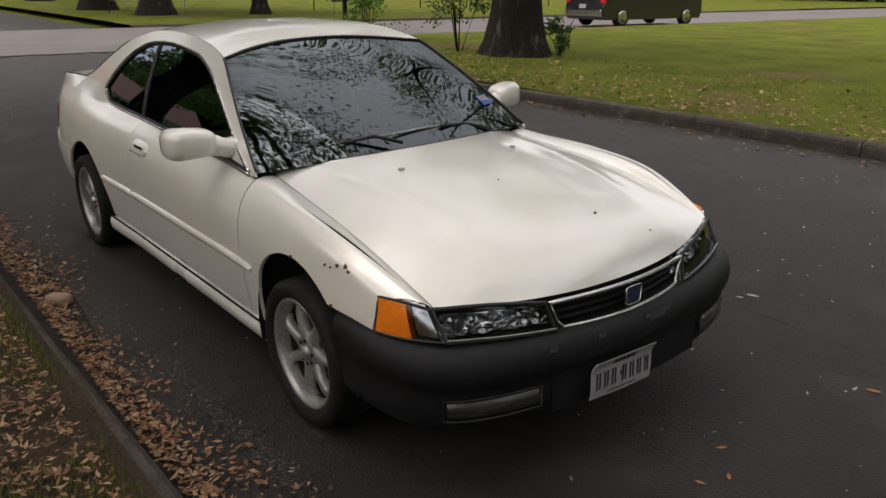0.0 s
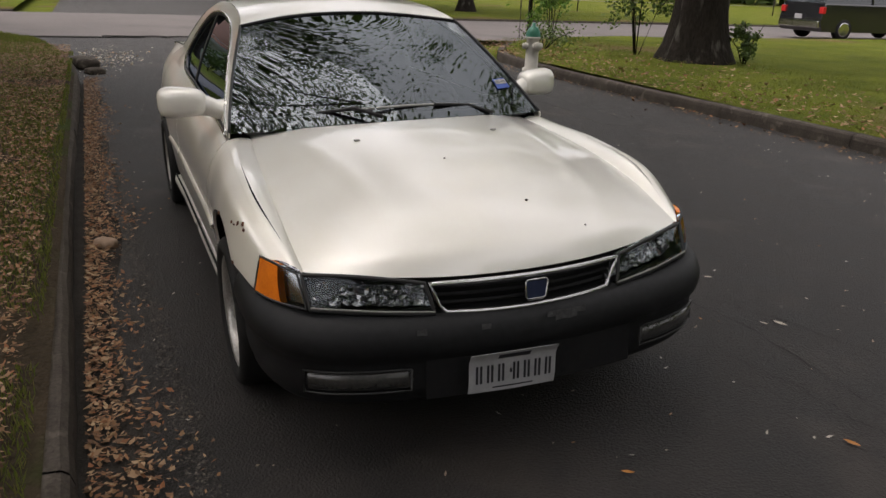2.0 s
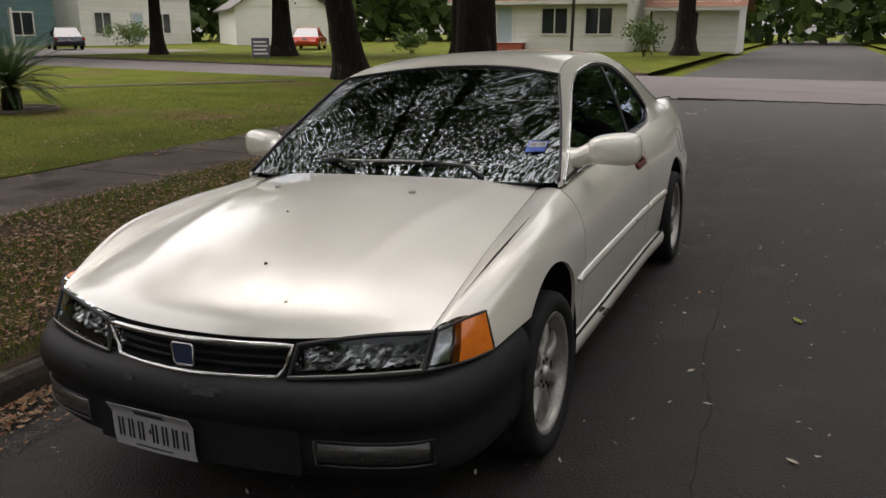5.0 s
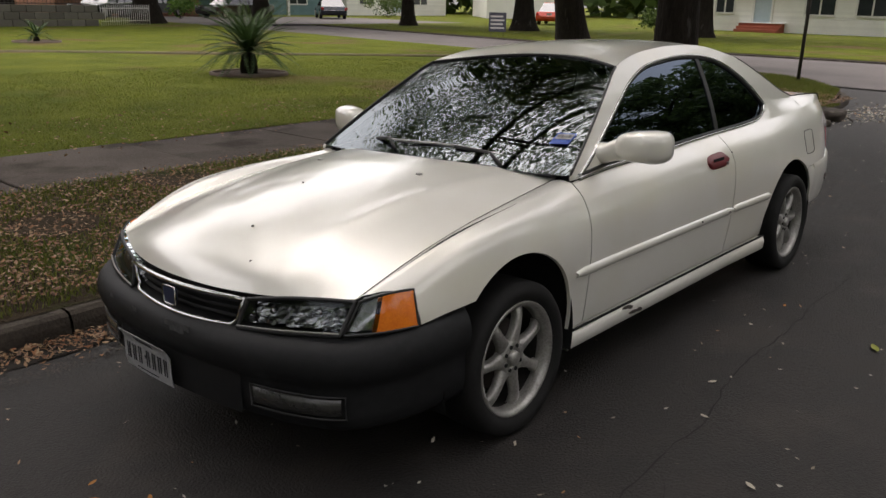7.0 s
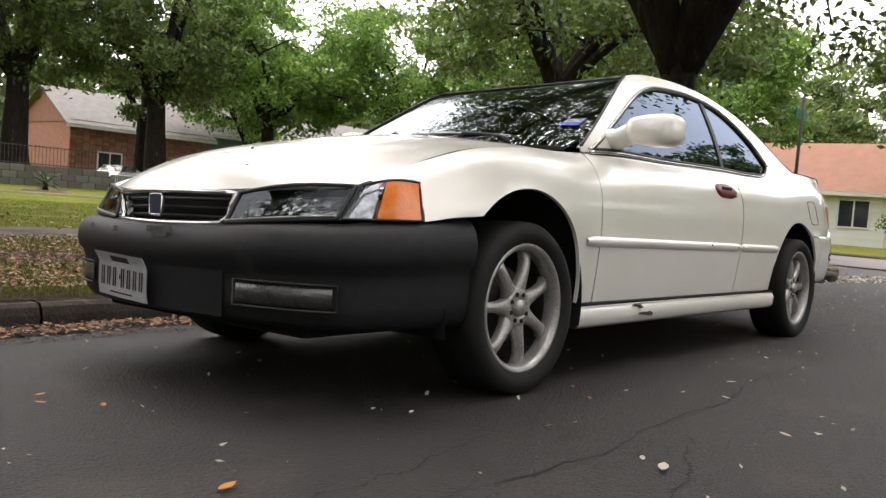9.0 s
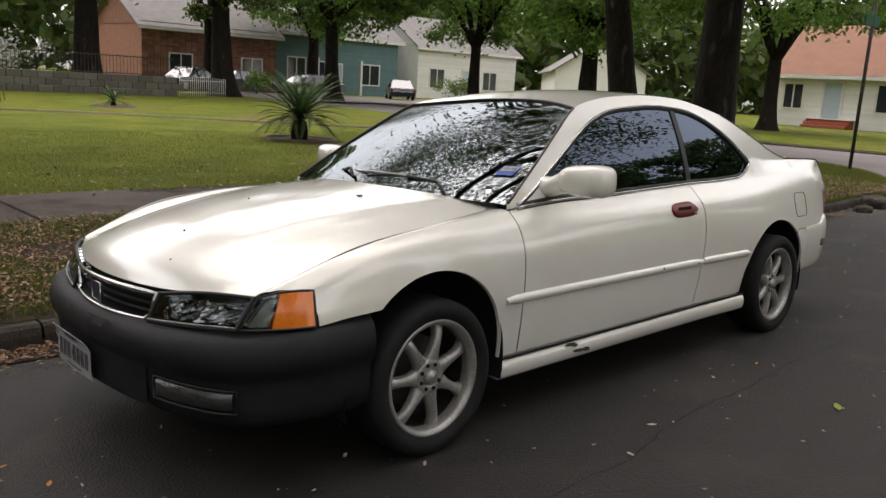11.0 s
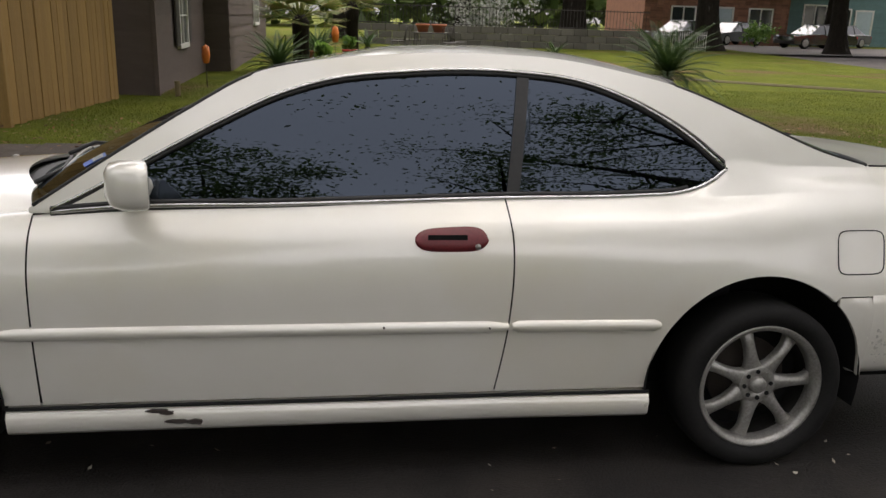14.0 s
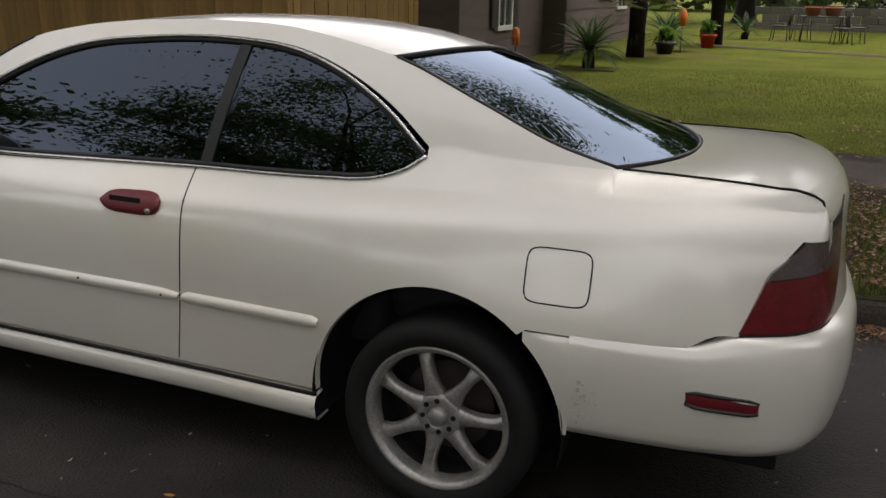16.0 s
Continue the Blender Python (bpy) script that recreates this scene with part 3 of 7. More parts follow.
F_PLAN = [(0.285, 0.838), (0.40, 0.838), (0.52, 0.825), (0.62, 0.797), (0.70, 0.752), (0.765, 0.68), (0.815, 0.57), (0.852, 0.42), (0.876, 0.22), (0.886, 0.0)]
F_PROF = [(-0.10, 0.526), (-0.055, 0.524), (-0.022, 0.513), (-0.004, 0.492), (0.006, 0.465), (0.007, 0.44), (0.001, 0.412), (-0.014, 0.396), (-0.020, 0.375), (-0.020, 0.34), (-0.022, 0.30), (-0.030, 0.262), (-0.05, 0.24), (-0.10, 0.232)]


def f_rise(x, y, j):
    return max(0.0, 0.045 * np.clip((0.72 - x) / 0.44, 0, 1)) * (1 - j) ** 1.5 + 0.010 * np.clip((y - 0.3) / 0.5, 0, 1) * (1 - j) - 0.012 * (1 - y / 0.84) * (1 - j)


P = sweep(F_PLAN, F_PROF, f_rise, n=110)
front_bumper = part("front_bumper", grid(P, lip=0.03, toward=(0.2, 0, 0.4)), BLACK_PLASTIC, car, "faded black plastic bumper with pale scuffs")
plan_f = path3([(x, y, 0) for x, y in F_PLAN])


def on_bumper(y, off):
    ts = np.linspace(0, 1, 200)
    ys = [plan_f(t)[1] for t in ts]
    t = float(np.interp(-abs(y), [-v for v in ys], ts))
    a, b = plan_f(max(t - 0.01, 0)), plan_f(min(t + 0.01, 1))
    d = (b - a)[:2] / np.linalg.norm((b - a)[:2])
    out = np.array((-d[1], d[0]))
    out = out if out[0] > 0 else -out
    p = plan_f(t)[:2] + out * off
    return p


for flip, _ in SIDES:
    P = [[(*on_bumper(y, -0.012 if k in (1, 2) else -0.03), z) for k, z in enumerate((0.296, 0.304, 0.352, 0.360))] for y in np.linspace(0.425, 0.715, 12)]
    fog = part("fog_lamp", grid(P, flip, 0.02), FOG_LENS, front_bumper, "hazy grey fog lamp lens")
    s = -1 if flip else 1
    ring = [(y, 0.292) for y in np.linspace(0.415, 0.725, 12)] + [(y, 0.364) for y in np.linspace(0.725, 0.415, 12)]
    part("fog_lamp_bezel", tube([(*(on_bumper(y, -0.013) * (1, s)), z) for y, z in ring], 0.0035, 6, True), BLACK_TRIM, fog)
    P = [[(*on_bumper(y, -0.0165), z) for z in (0.252, 0.295, 0.34, 0.385)] for y in np.linspace(0.0, 0.37, 9)]
    part("intake", grid(P, flip), DARK, front_bumper)
SCUFF = mat("scuffed_plastic", (0.10, 0.10, 0.10), (0.03, 0.03, 0.032), 40, 200, 0.7)
for y0, y1, z in ((0.02, 0.16, 0.492), (0.05, 0.13, 0.478), (-0.20, -0.17, 0.485), (-0.40, -0.37, 0.49)):
    P = [[(*(on_bumper(y, 0.0062) * (1, math.copysign(1, y))), z + dz * (1 - 0.3 * abs(math.sin(y * 60)))) for dz in (-0.012, 0.0, 0.012)] for y in np.linspace(y0, y1, 7)]
    part("scuff", grid(P), SCUFF, front_bumper, "pale scraped patch")

R_PLAN = [(-3.068, 0.824), (-3.25, 0.812), (-3.42, 0.790), (-3.55, 0.752), (-3.65, 0.68), (-3.715, 0.56), (-3.755, 0.35), (-3.772, 0.0)]
R_PROF = [(-0.09, 0.648), (-0.03, 0.642), (-0.012, 0.632), (-0.002, 0.61), (0.004, 0.57), (0.006, 0.52), (0.002, 0.45), (-0.008, 0.40), (-0.012, 0.372), (-0.020, 0.34), (-0.035, 0.315), (-0.08, 0.305)]


def r_rise(x, y, j):
    low = np.clip((x + 3.46) / 0.09, 0, 1)
    top = -0.052 * low if j < 0.4 else 0
    return top * (1 - j / 0.4 if j < 0.4 else 0)


P = sweep(R_PLAN, R_PROF, r_rise, n=100)
rear_bumper = part("rear_bumper", grid(P, lip=0.03, toward=(-3.2, 0, 0.45)), PAINT, car, "white bumper with grey scuffs by the wheel arch")
plan_r = path3([(x, y, 0) for x, y in R_PLAN])
# the piece of bumper in front, up to the wheel arch's rim
for flip, _ in SIDES:
    P = []
    for x in np.linspace(-2.949, -3.075, 12):
        zb = 0.295 + math.sqrt(max(0.368**2 - (x + 2.695) ** 2, 0.0))
        zt, zb = REAR_BUMPER_TOP(x) - 0.001, max(min(zb, REAR_BUMPER_TOP(x) - 0.002), 0.31)
        k = np.clip((-2.949 - x) / 0.12, 0, 1)
        k = k * k * (3 - 2 * k)
        over = lambda z: 0.8245 + float(np.interp(z, [0.34, 0.372, 0.40, 0.45, 0.52, 0.57, 0.60], [-0.02, -0.012, -0.008, 0.002, 0.006, 0.004, -0.012]))
        P.append([(x, y_flank(x, z) * (1 - k) + over(z) * k, z) for z in np.linspace(zb, zt, 10)])
    part("bumper_end", grid(P, flip, 0.012), PAINT, rear_bumper)
    s = -1 if flip else 1
    ring = []
    P = []
    for t in np.linspace(0, 1, 9):
        x = -3.362 - 0.165 * t
        y = float(np.interp(x, [-3.55, -3.42, -3.25], [0.752, 0.790, 0.812])) + 0.006
        h = 0.019 * (0.75 if t in (0, 1) else 1)
        zc = 0.474 - 0.012 * t
        P.append([(x, y, zc - h), (x, y + 0.004, zc), (x, y, zc + h)])
    lens = part("side_marker", grid(P, flip, 0.02), RED_LENS, rear_bumper, "dark red side reflector")
    P = np.array(P)
    loop = list(P[:, 0]) + list(P[::-1, 2])
    part("side_marker_rim", tube([Vector(p) * 1 if not flip else Vector((p[0], -p[1], p[2])) for p in loop], 0.005, 6, True), BLACK_TRIM, lens)
SMUDGE = mat("grey_scuff", (0.42, 0.405, 0.365), (0.60, 0.58, 0.52), 18, 70, 0.6)
bm = bmesh.new()
rng = random.Random(4)
for _ in range(26):
    x, z, r = -3.12 + rng.gauss(0, 0.018), 0.43 + rng.gauss(0, 0.028), rng.uniform(0.002, 0.006)
    ps = [(x + r * math.cos(a) * rng.uniform(0.6, 1.5), y_flank(x, z) + 0.0055, z + r * math.sin(a) * rng.uniform(0.6, 1.4)) for a in np.linspace(0, math.tau, 8)[:-1]]
    bm.faces.new([bm.verts.new((px, float(np.interp(px, [-3.25, -3.068], [0.812, 0.824])) + 0.0065, pz)) for px, _, pz in ps])
part("scuff", bm, SMUDGE, rear_bumper, "grey rubbed marks")

# tail lamps: smoked above, red below, wrapping the corner
TAIL_PLAN = path3([(-3.45, 0.767, 0), (-3.53, 0.735, 0), (-3.60, 0.69, 0), (-3.645, 0.63, 0), (-3.675, 0.54, 0), (-3.69, 0.42, 0)])
for flip, _ in SIDES:
    def lamp(z0, z1, off=0.0, a=0.0, b=1.0):
        P = []
        for t in np.linspace(0, 1, 16):
            row = []
            for z in np.linspace(z0, z1, 6):
                lean = (z - 0.632) / 0.255
                start = max(0.015 + 0.24 * lean + 0.45 * max(lean - 0.62, 0), 0)
                p = TAIL_PLAN(start + (1 - start) * t)
                inward = 0.03 * max(lean, 0) ** 1.5
                row.append((p[0] + inward * 0.6, p[1] - inward * 0.55 + off, z + (0.012 + 0.04 * max(lean, 0)) * t))
            P.append(row)
        return P
    tail = part("tail_lamp", grid(lamp(0.645, 0.775, 0.005), flip, 0.02, (-3.3, 0, 0.75)), RED_LENS, car, "dark red lens")
    part("upper_lens", grid(lamp(0.777, 0.872, 0.007), flip, 0.02, (-3.3, 0, 0.75)), SMOKE_LENS, tail, "smoked grey lens")
    part("lamp_base", grid(lamp(0.628, 0.645), flip, 0.02, (-3.3, 0, 0.75)), BLACK_TRIM, tail)
    part("lamp_rim", grid(lamp(0.872, 0.892, 0.008), flip, 0.02, (-3.3, 0, 0.75)), BLACK_TRIM, tail)
    # painted corner between the lamp, the quarter panel and the boot lid
    left = path3([p for p in rear_edge if p[2] > 0.865])
    right = path3([(-3.634, 0.624, 0.872), (-3.633, 0.625, 0.885), (-3.624, 0.631, 0.93), (-3.616, 0.633, 0.945)])
    P = []
    for q in np.linspace(0, 1, 12):
        a, b = left(q), right(q)
        P.append([tuple(a + (b - a) * u + np.array((-0.016, 0.010, 0.0)) * math.sin(math.pi * u) * (1 - q)) for u in np.linspace(0, 1, 7)])
    s = -1 if flip else 1
    part("boot_seam", tube([(x, s * BOOT_GAP(x)[0], BOOT_GAP(x)[1] + 0.0015) for x in np.linspace(-3.13, -3.628, 26)], 0.0035, 5), DARK, car)
    part("corner_panel", grid(P, flip, 0.01, (-3.3, 0, 0.75)), PAINT, car)

# head lamps, grille, badge
def quad(a, b, c, d, n=10, m=6, bulge=0.0, out=(0.8, 0.5, 0.1), bow=0.0):
    """Bilinear patch a-b along the top, d-c along the bottom, bulged outwards."""
    a, b, c, d, out = (np.array(v, float) for v in (a, b, c, d, out))
    P = []
    for i in range(n + 1):
        s = i / n
        P.append([(a + (b - a) * s) * (1 - t) + (d + (c - d) * s) * t + out * bulge * math.sin(math.pi * s) * math.sin(math.pi * (0.25 + 0.5 * t)) + np.array((0, 0, bow)) * math.sin(math.pi * s) * (1 - t) for t in np.linspace(0, 1, m + 1)])
    return np.array(P)


FACET = random.Random(9)
for flip, _ in SIDES:
    s = -1 if flip else 1
    # amber corner lamp with a clear inner part
    a, b, c, d = (0.486, 0.782, 0.660), (0.634, 0.700, 0.640), (0.692, 0.690, 0.546), (0.494, 0.808, 0.551)
    full = quad(a, b, c, d, 12, 6, 0.022, (0.6, 0.8, 0), 0.011)
    corner_lamp = part("corner_lamp", grid(full[:8], flip, 0.02), AMBER, car, "orange indicator lens")
    part("clear_lens", grid(full[7:], flip, 0.02), CLEAR, corner_lamp, "clear ribbed lens")
    back = full[7:] - np.array((0.03, 0.012, 0))
    part("reflector", grid(back + np.array([[[0, 0, 0.004 * ((i + j) % 2)] for j in range(7)] for i in range(len(back))]), flip), REFLECTOR, corner_lamp)
    loop = [*full[:, 0], *full[-1, 1:], *full[::-1, -1][1:], *full[0, ::-1][1:-1]]
    part("lamp_rim", tube([Vector(p * (1, s, 1)) for p in loop], 0.004, 6, True), BLACK_TRIM, corner_lamp)
    # head lamp
    a, b, c, d = (0.642, 0.690, 0.639), (0.780, 0.345, 0.610), (0.812, 0.325, 0.520), (0.700, 0.680, 0.545)
    lens = quad(a, b, c, d, 28, 12, 0.022, (0.85, 0.4, 0.1), 0.010)
    head_lamp = part("head_lamp", grid(lens, flip, 0.02, (0.2, 0, 0.58)), CLEAR, car, "clear lens over a faceted reflector")
    rear = lens - np.array((0.055, 0.02, 0.0))
    for i in range(rear.shape[0]):
        for j in range(rear.shape[1]):
            q = (i % 14) / 13.0
            bowl = 0.035 * math.sin(math.pi * q) * math.sin(math.pi * j / 12)
            rear[i, j] -= (bowl, 0, 0)
            rear[i, j] += (FACET.uniform(-0.008, 0.008), 0, FACET.uniform(-0.004, 0.004))
    part("reflector", grid(rear, flip), REFLECTOR, head_lamp, "mirror-bright facets", smooth=False)
    for q in (0.30, 0.72):
        p = lens[int(q * 28), 6] - np.array((0.045, 0.02, 0))
        part("bulb", tube([p * (1, s, 1), (p + np.array((0.022, 0.006, 0))) * (1, s, 1)], 0.012, 10, taper=0.008), CHROME, head_lamp)
    loop = [*lens[:, 0], *lens[-1, 1:], *lens[::-1, -1][1:], *lens[0, ::-1][1:-1]]
    part("lamp_rim", tube([Vector(p * (1, s, 1)) for p in loop], 0.0065, 6, True), BLACK_TRIM, head_lamp)
    part("lamp_base", tube([Vector(lens[i, -1] * (1, s, 1)) + Vector((0.004, 0, 0.008)) for i in range(29)], 0.003, 6), ALLOY, head_lamp, "pale lower edge")

grille = part("grille", grid([[(0.745 + 0.035 * (1 - (y / 0.33) ** 2), y, z) for z in (0.505, 0.55, 0.60)] for y in np.linspace(-0.335, 0.335, 15)], lip=0.03, toward=(0.3, 0, 0.55)), DARK, car, "black recessed grille")
gx = lambda y: 0.785 + 0.05 * (1 - (abs(y) / 0.33) ** 2)
for z in (0.535, 0.562, 0.588):
    w = 0.30 + 0.2 * (z - 0.53)
    part("bar", grid([[(gx(y) - 0.030, y, z - 0.006), (gx(y) - 0.018, y, z), (gx(y) - 0.030, y, z + 0.006)] for y in np.linspace(-w, w, 17)]), BLACK_PLASTIC, grille)
top = [(gx(y) + 0.002, y, 0.612 - 0.02 * (abs(y) / 0.33) ** 2 * 0.2) for y in np.linspace(-0.328, 0.328, 23)]
low = [(gx(y) + 0.008, y, 0.512 + 0.006 * (abs(y) / 0.3) ** 2) for y in np.linspace(0.285, -0.285, 21)]
ring = top + [(gx(0.31), 0.318, 0.57), (gx(0.305), 0.303, 0.535)] + low + [(gx(0.305), -0.303, 0.535), (gx(0.31), -0.318, 0.57)]
part("grille_surround", tube(ring, 0.0085, 8, True), CHROME, grille, "tarnished chrome surround")
badge = part("badge", disc([(0.842, x * 0.034 * (1.08 if z > 0 else 0.95), 0.567 + z * 0.030) for x, z in ((-1, -0.75), (-0.8, -1), (0.8, -1), (1, -0.75), (1, 0.75), (0.8, 1), (-0.8, 1), (-1, 0.75))], (0.010, 0, 0)), BLUE, grille, "dark blue square badge", smooth=False)
part("badge_rim", tube([(0.851, x * 0.036 * (1.08 if z > 0 else 0.95), 0.567 + z * 0.032) for x, z in ((-1, -0.8), (-0.8, -1), (0.8, -1), (1, -0.8), (1, 0.8), (0.8, 1), (-0.8, 1), (-1, 0.8))], 0.0035, 6, True), CHROME, badge)

# number plate, a little bent, its characters as bars
def plate_x(y, z):
    return 0.902 - 0.010 * max(0, (0.30 - z) / 0.05) * abs((y + 0.1) / 0.15) + 0.012 * max(0, (z - 0.38) / 0.02)


P = [[(plate_x(y, z), y, z - 0.012 * (y + 0.245) / 0.29) for z in np.linspace(0.272, 0.412, 9)] for y in np.linspace(-0.250, 0.050, 13)]
plate = part("number_plate", grid(P, lip=0.004, toward=(0.5, -0.1, 0.33)), PLATE_WHITE, front_bumper, "bent white plate with dark bars")
def bar(y0, y1, z0, z1):
    bm = bmesh.new()
    Q = [[(plate_x(y, z) + 0.0022, y, z - 0.012 * (y + 0.245) / 0.29) for z in np.linspace(z0, z1, 3)] for y in np.linspace(y0, y1, 3)]
    V = [[bm.verts.new(p) for p in row] for row in Q]
    for i in range(2):
        for j in range(2):
            bm.faces.new((V[i][j], V[i + 1][j], V[i + 1][j + 1], V[i][j + 1]))
    part("bar", bm, INK, plate, smooth=False)
for k in range(7):
    y = -0.228 + 0.0375 * k + (0.014 if k > 2 else 0)
    bar(y, y + 0.008, 0.305, 0.365)
    bar(y + 0.014, y + 0.022, 0.305, 0.365)
bar(-0.112, -0.104, 0.33, 0.345)
bar(-0.155, -0.045, 0.384, 0.402)
bar(-0.17, -0.03, 0.284, 0.289)

# door mirrors
for flip, _ in SIDES:
    s = -1 if flip else 1
    P = []
    for i in range(17):
        a = i / 16 * math.tau
        P.append((math.cos(a), math.sin(a)))
    bm = bmesh.new()
    rings = []
    for t, w, h, fx in ((0.0, 0.55, 0.5, 0.066), (0.12, 0.86, 0.84, 0.052), (0.35, 0.98, 0.97, 0.025), (0.65, 1.0, 1.0, -0.012), (0.95, 0.97, 0.96, -0.042), (1.0, 0.93, 0.92, -0.046)):
        ring = []
        for k in range(28):
            a = k / 28 * math.tau
            ca, sa = math.cos(a), math.sin(a)
            y = math.copysign(abs(ca) ** 0.55, ca) * 0.102 * w
            z = math.copysign(abs(sa) ** 0.6, sa) * 0.064 * h
            z *= 1.0 + 0.12 * y / 0.1
            ring.append(bm.verts.new((-0.775 + fx - 0.25 * y, s * (0.862 + y), 0.957 + z)))
        rings.append(ring)
    for A, B in zip(rings, rings[1:]):
        for k in range(28):
            bm.faces.new((A[k], A[(k + 1) % 28], B[(k + 1) % 28], B[k]))
    bm.faces.new(rings[0])
    bm.faces.new(rings[-1])
    mirror = part("door_mirror", bm, PAINT, car, "white rounded mirror housing")
    bm = bmesh.new()
    bm.faces.new([bm.verts.new((-0.8225 - 0.25 * math.copysign(abs(math.cos(a)) ** 0.55, math.cos(a)) * 0.09, s * (0.862 + math.copysign(abs(math.cos(a)) ** 0.55, math.cos(a)) * 0.09), 0.957 + math.copysign(abs(math.sin(a)) ** 0.6, math.sin(a)) * 0.054)) for a in np.linspace(0, math.tau, 29)[:-1]])
    part("mirror_glass", bm, CHROME, mirror, smooth=False)
    bm = bmesh.new()
    rings = []
    for y, hx, z0, z1 in ((0.685, 0.085, 0.868, 0.968), (0.72, 0.066, 0.880, 0.966), (0.755, 0.056, 0.894, 0.984), (0.80, 0.050, 0.900, 1.000)):
        ring = [bm.verts.new((-0.735 + hx * ca * 0.8 - 0.1 * (y - 0.69), s * y, (z0 + z1) / 2 + (z1 - z0) / 2 * sa)) for ca, sa in ((math.cos(a), math.sin(a)) for a in np.linspace(0, math.tau, 15)[:-1])]
        rings.append(ring)
    for A, B in zip(rings, rings[1:]):
        for k in range(14):
            bm.faces.new((A[k], A[(k + 1) % 14], B[(k + 1) % 14], B[k]))
    part("mirror_stalk", bm, PAINT, mirror)

# door handles: dark red on the left door, white on the right
for flip, _ in SIDES:
    s = -1 if flip else 1
    def hz(x):
        t = (x + 1.568) / -0.222
        h = 0.037 * max(1 - abs(2 * t - 1) ** 4.5, 0) ** 0.5
        return 0.780 - h * 0.95, 0.780 + h * (0.80 + 0.25 * t)
    xs = -1.568 - 0.222 * (0.5 - 0.5 * np.cos(np.linspace(0.0, math.pi, 24)))
    P = []
    for x in xs:
        z0, z1 = hz(x)
        P.append([(x, y_flank(x, z) + 0.003 + 0.012 * math.sin(math.pi * k / 8) ** 0.5, z) for k, z in enumerate(np.linspace(z0, z1, 9))])
    handle = part("door_handle", grid(P, flip, 0.008), PAINT if flip else HANDLE_RED, car, "white handle" if flip else "mismatched dark red plastic handle")
    P = [[(x, y_flank(x, 0.785) + 0.0165, z) for z in (0.764, 0.780, 0.797)] for x in np.linspace(-1.606, -1.725, 10)]
    part("grip_recess", grid(P, flip, 0.002), DARK, handle)
    bm = bmesh.new()
    bmesh.ops.create_cone(bm, segments=16, radius1=0.009, radius2=0.008, depth=0.008, cap_ends=True, matrix=Matrix.Translation((-1.757, s * (y_flank(-1.757, 0.762) + 0.015), 0.762)) @ Matrix.Rotation(radians(90), 4, "X"))
    part("lock", bm, ALLOY, handle, "metal key lock")

# fuel filler flap: a rounded square seam on the left flank
loop = []
for k in range(40):
    a = k / 40 * math.tau
    ca, sa = math.cos(a), math.sin(a)
    x, z = -3.022 - 0.083 * math.copysign(abs(ca) ** 0.35, ca), 0.727 + 0.069 * math.copysign(abs(sa) ** 0.35, sa) + 0.005
    loop.append((x, y_flank(x, z) + 0.0006, z))
part("fuel_flap_seam", tube(loop, 0.0022, 5, True), DARK, car, "thin dark seam of the fuel flap")

# washer nozzles, paint chips, rust
def bonnet_z(x, y):
    best = None
    for i in range(41):
        e, c = BONNET_EDGE(i / 40), BONNET_MID(i / 40)
        q = (abs(y) / (e[1] * 0.994)) ** 2.2
        px, pz = c[0] + (e[0] - c[0]) * q, c[2] + (e[2] - c[2]) * q + bonnet_wave(i / 40, abs(y))
        if best is None or abs(px - x) < best[0]:
            best = (abs(px - x), pz)
    return best[1]


for y in (-0.292, 0.287):
    part("washer_nozzle", block(-0.084, -0.066, y - 0.011, y + 0.011, bonnet_z(-0.075, y) - 0.003, bonnet_z(-0.075, y) + 0.006, 0.003), ALLOY, car, "small grey washer nozzle")


def blob(name, centre, normal, radius, material, parent, seed=0, label="", lift=0.0022):
    rg = random.Random(seed)
    n = Vector(normal).normalized()
    u = n.cross(Vector((0, 0, 1)) if abs(n.z) < 0.9 else Vector((1, 0, 0))).normalized()
    v = n.cross(u)
    pts = []
    for k in range(14):
        a = k / 14 * math.tau
        r = radius * rg.uniform(0.5, 1.25)
        pts.append(Vector(centre) + n * lift + u * math.cos(a) * r + v * math.sin(a) * r)
    return part(name, disc(pts, -n * (lift + 0.002)), material, parent, label, smooth=False)


for i, (x, y, r) in enumerate(((0.572, 0.104, 0.005), (0.70, 0.26, 0.004), (0.22, -0.05, 0.003))):
    blob("paint_chip", (x, y, bonnet_z(x, y)), (0.25, 0, 1), r, SPECK, car, i, lift=0.003)
for i, (x, z, r) in enumerate(((0.335, 0.722, 0.007), (0.352, 0.708, 0.006), (0.30, 0.716, 0.007), (0.27, 0.705, 0.004), (0.24, 0.706, 0.005), (0.02, 0.678, 0.007), (0.285, 0.578, 0.006))):
    blob("rust_spot", (x, -y_flank(x, z) - 0.001, z), (0.0, -1, 0.35 if z > 0.6 else 0), r, RUST, car, i + 20, "orange-brown rust", 0.004)
for i, (x, z, rx, r) in enumerate(((-0.80, 0.262, 0.03, 0.006), (-0.83, 0.255, 0.02, 0.006), (-0.86, 0.228, 0.035, 0.006), (-0.91, 0.224, 0.03, 0.008))):
    pts = [(x + rx * math.cos(a) * FACET.uniform(0.6, 1.2), 0.8165, z + r * math.sin(a) * FACET.uniform(0.6, 1.4)) for a in np.linspace(0, math.tau, 13)[:-1]]
    part("chipped_paint", disc(pts, (0, -0.01, 0)), SPECK, car, "dark chips on the side skirt", smooth=False)
for i, (x, z) in enumerate(((-1.68, 0.852), (-1.475, 0.515), (-1.80, 0.508), (-1.868, 0.80))):
    blob("paint_chip", (x, y_flank(x, z) + (0.013 if z < 0.6 else -0.001), z), (0, 1, 0.2), 0.004, SPECK, car, i + 40, lift=0.004)

